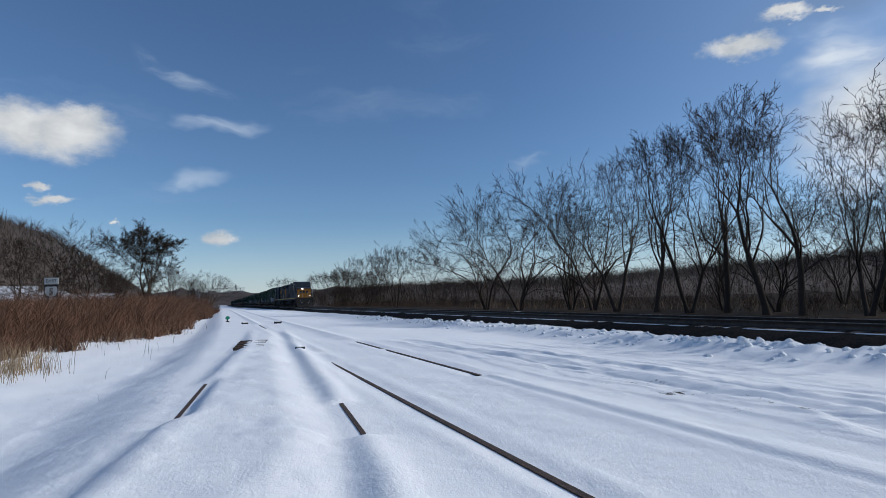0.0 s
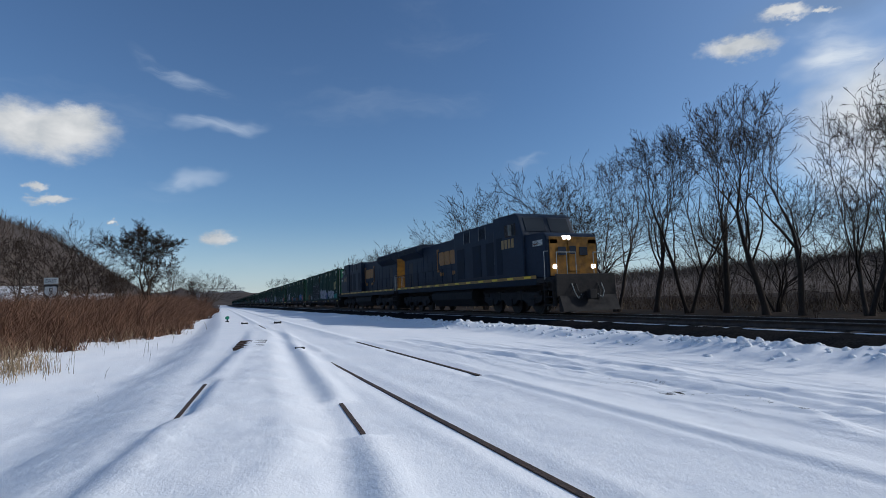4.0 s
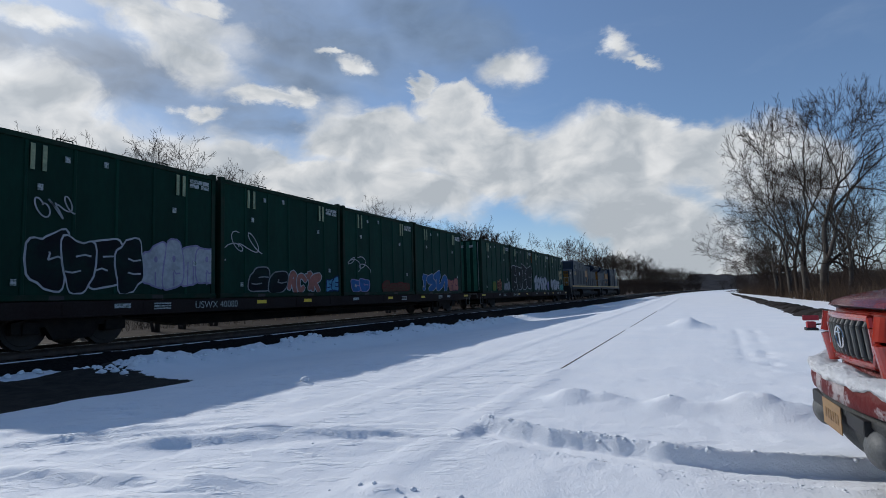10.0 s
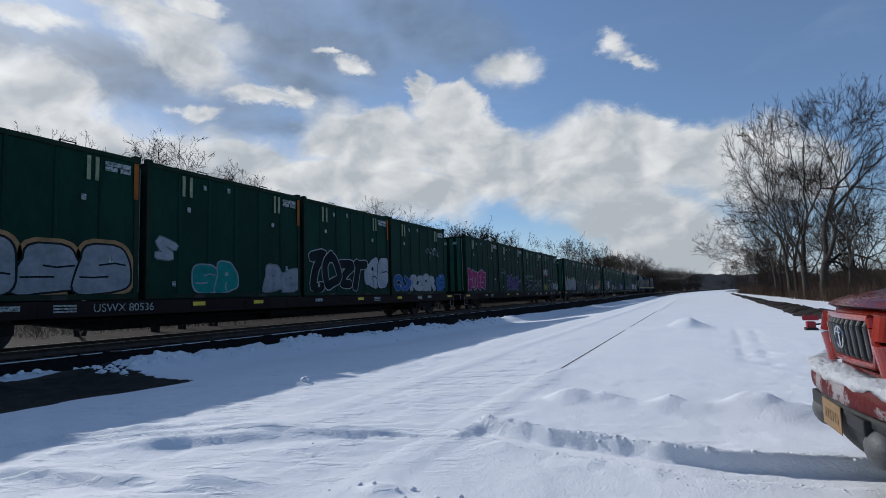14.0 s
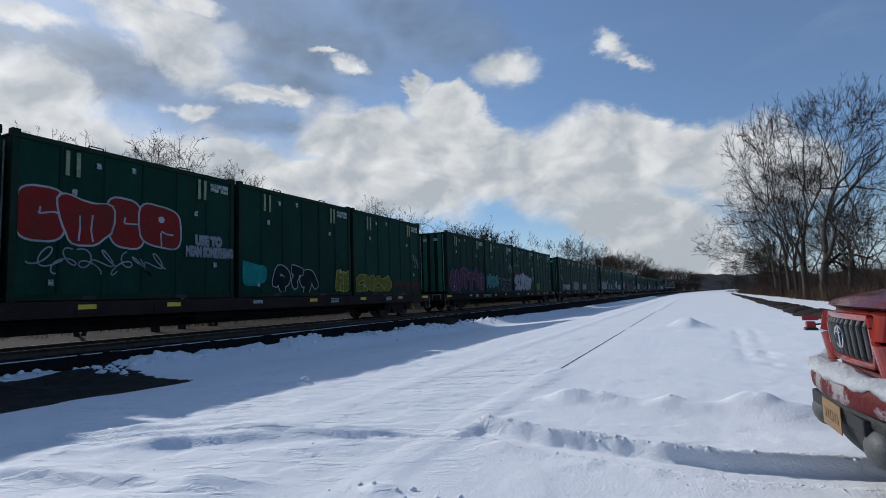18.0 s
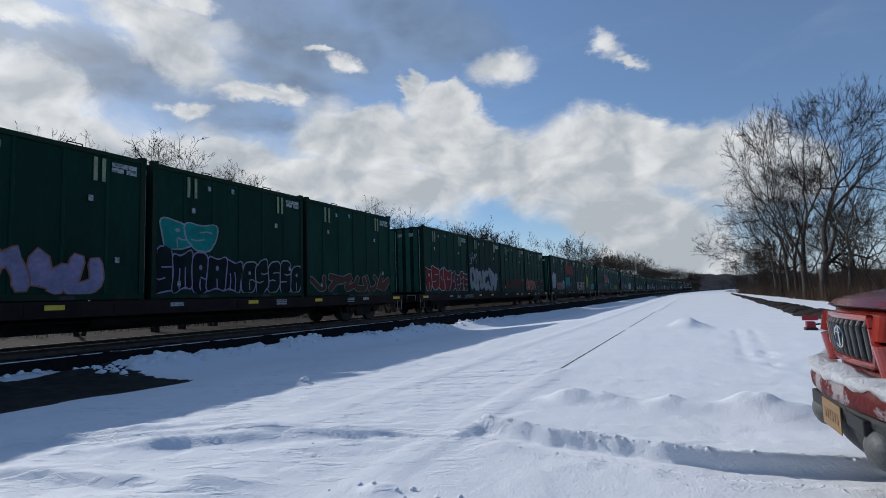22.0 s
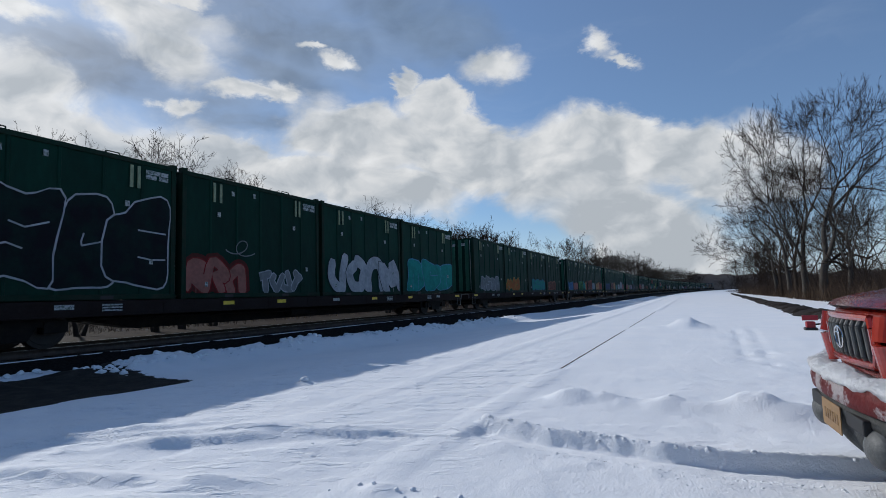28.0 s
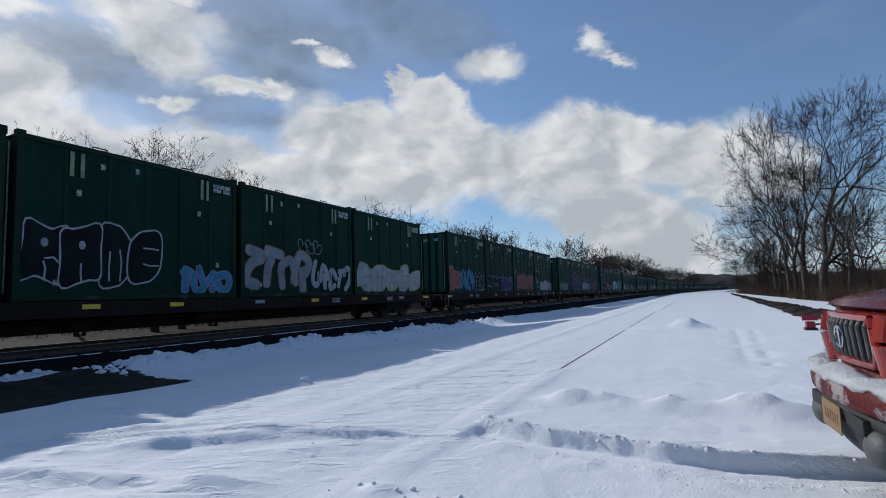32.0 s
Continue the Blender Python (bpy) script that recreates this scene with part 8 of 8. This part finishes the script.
    q = np.concatenate([i + [k, k + 1, k + 6, k + 5] for k in range(4)])
    tagged(new("mud_bank", from_arrays("mud_bank", V, q, MUD, smooth=False)), "low bank of scraped dark mud along the snow", "mud bank", kind="structure")


def chunk_mesh(seed):
    bm = bmesh.new()
    bmesh.ops.create_icosphere(bm, subdivisions=2, radius=1)
    rng = random.Random(seed)
    off = Vector((rng.uniform(0, 50), rng.uniform(0, 50), 0))
    for v in bm.verts:
        v.co *= 1 + 0.42 * noise.noise(v.co * 1.4 + off) + 0.15 * noise.noise(v.co * 3.7 + off)
        v.co.z *= 0.75
    for f in bm.faces:
        f.smooth = True
    return bm


def build_chunks():
    """Ploughed lumps along the berm and kicked-up crumbs by the ruts, as one heap of snow."""
    kinds = []
    for k in range(5):
        bm = chunk_mesh(k)
        bm.verts.index_update()
        kinds.append((np.array([v.co[:] for v in bm.verts]), np.array([[v.index for v in f.verts] for f in bm.faces])))
        bm.free()
    rng = np.random.default_rng(31)
    V, F, count = [], [], 0

    def lay(x, y, r, sink=0.25):
        nonlocal count
        v, f = kinds[rng.integers(0, 5)]
        a = rng.uniform(0, 6.28)
        c, s = math.cos(a), math.sin(a)
        w = np.stack([(v[:, 0] * c - v[:, 1] * s) * r + x, (v[:, 0] * s + v[:, 1] * c) * r + y, v[:, 2] * r + gz(x, y) + sink * r], -1)
        V.append(w)
        F.append(f + count)
        count += len(v)

    for k in range(520):
        x = -2.4 - 34 * rng.random() ** 1.5
        lay(x, crest_y(x) + rng.normal(-0.25, 0.35), rng.uniform(0.02, 0.08) * (1.6 if rng.random() < 0.06 else 1), rng.uniform(-0.4, 0.15))
    for k in range(420):
        x = 6.2 + 26 * rng.random() ** 1.4
        lay(x, crest_y(x) + rng.normal(-0.05, 0.3), rng.uniform(0.02, 0.09), rng.uniform(-0.45, 0.0))
    for k in range(420):
        x = -2.5 + 26 * rng.random() ** 1.3
        lay(x, 11.22 + rng.normal(0, 0.16), rng.uniform(0.02, 0.075), rng.uniform(-0.4, 0.1))
    for line, width, depth in RUTS:
        pts = np.array(line)
        for k in range(4):
            i = rng.integers(0, len(pts) - 1)
            p = pts[i] + (pts[i + 1] - pts[i]) * rng.random()
            lay(p[0] + rng.normal(0, 0.22), p[1] + rng.normal(0, 0.22), rng.uniform(0.006, 0.018), -0.3)
    pts = np.array(RIDGE)
    for k in range(260):
        i = rng.integers(0, len(pts) - 2)
        p = pts[i] + (pts[i + 1] - pts[i]) * rng.random()
        lay(p[0] + rng.normal(0.02, 0.012), p[1] + rng.normal(0, 0.03), rng.uniform(0.008, 0.02), rng.uniform(-0.75, -0.45))
    for mx, my, mh, mr in MOUNDS[:4]:
        lay(mx, my, rng.uniform(0.03, 0.05), -0.65)
    for k in range(520):
        i = rng.integers(0, len(pts) - 1)
        p = pts[i] + (pts[i + 1] - pts[i]) * rng.random()
        lay(p[0] - 0.33 + rng.normal(0, 0.10), p[1] + rng.normal(0, 0.12), rng.uniform(0.004, 0.013) * (1.7 if rng.random() < 0.05 else 1), -0.5)
    for k in range(14):
        lay(rng.normal(2.5, 0.16), rng.normal(1.42, 0.2), rng.uniform(0.006, 0.02))
    lay(5.45, 4.5, 0.06)
    tagged(new("snow_lumps", from_arrays("snow_lumps", np.concatenate(V), np.concatenate(F), SNOW, smooth=True)), "broken snow lumps thrown up by plough and wheels", "snow", kind="stuff")


build_pickup()
build_yard()
build_chunks()
build_ties()


# ---- movement ----
PLACES = [(0.0, -145.3), (5.5, -33.4), (6.0, -23.3), (7.0, -2.6), (9.0, 38.5), (10.0, 58.85), (11.0, 79.45), (13.0, 120.75), (17.0, 203.0), (18.0, 223.4), (19.0, 244.25), (20.0, 264.75), (21.0, 285.2), (22.0, 305.3),
          (23.0, 325.95), (24.0, 345.9), (25.0, 365.9), (28.0, 427.2), (29.0, 447.0), (30.0, 467.2), (31.0, 487.65), (32.0, 508.3)]


def train_at(t):
    return float(np.interp(t, [p[0] for p in PLACES], [p[1] for p in PLACES]))


def motions():
    def on_line(x, z, turn):
        swing = math.degrees(math.atan2(float(bend(x - 5) - bend(x + 5)), 10.0))
        return pose(x, TRACK_Y - float(bend(x)), z, 0, 0, turn + swing)
    times = sorted({t for t, _ in PLACES} | set(range(33)))
    for ob, behind, turn, z in train:
        walk(ob, [(t, on_line(train_at(t) - behind, z, turn)) for t in times])
    ticks = [k / FPS for k in range(32 * FPS + 1)]
    made = {}
    for ob, behind, turn, z in train:
        for truck in ob.children:
            if not truck.name.startswith("truck"):
                continue
            for w in truck.children:
                if not w.name.startswith("wheelset"):
                    continue
                x, _, r = w.location
                key = (round(x, 2), round(r, 3), turn)
                if key not in made:
                    sign = -1 if turn else 1
                    walk(w, [(t, pose(x, 0, r) @ Matrix.Rotation(sign * train_at(t) / r, 4, "Y")) for t in ticks])
                    made[key] = w
                else:
                    w.rotation_mode = "QUATERNION"
                    w.animation_data_create()
                    w.animation_data.action = made[key].animation_data.action
                    w.animation_data.action_slot = made[key].animation_data.action_slot
    walk(clouds, [(0.0, pose(0, 0, 0, 0, 0, -0.6)), (13.0, pose(0, 0, 0, 0, 0, 0)), (32.0, pose(0, 0, 0, 0.35, -0.5, 2.2))])


motions()
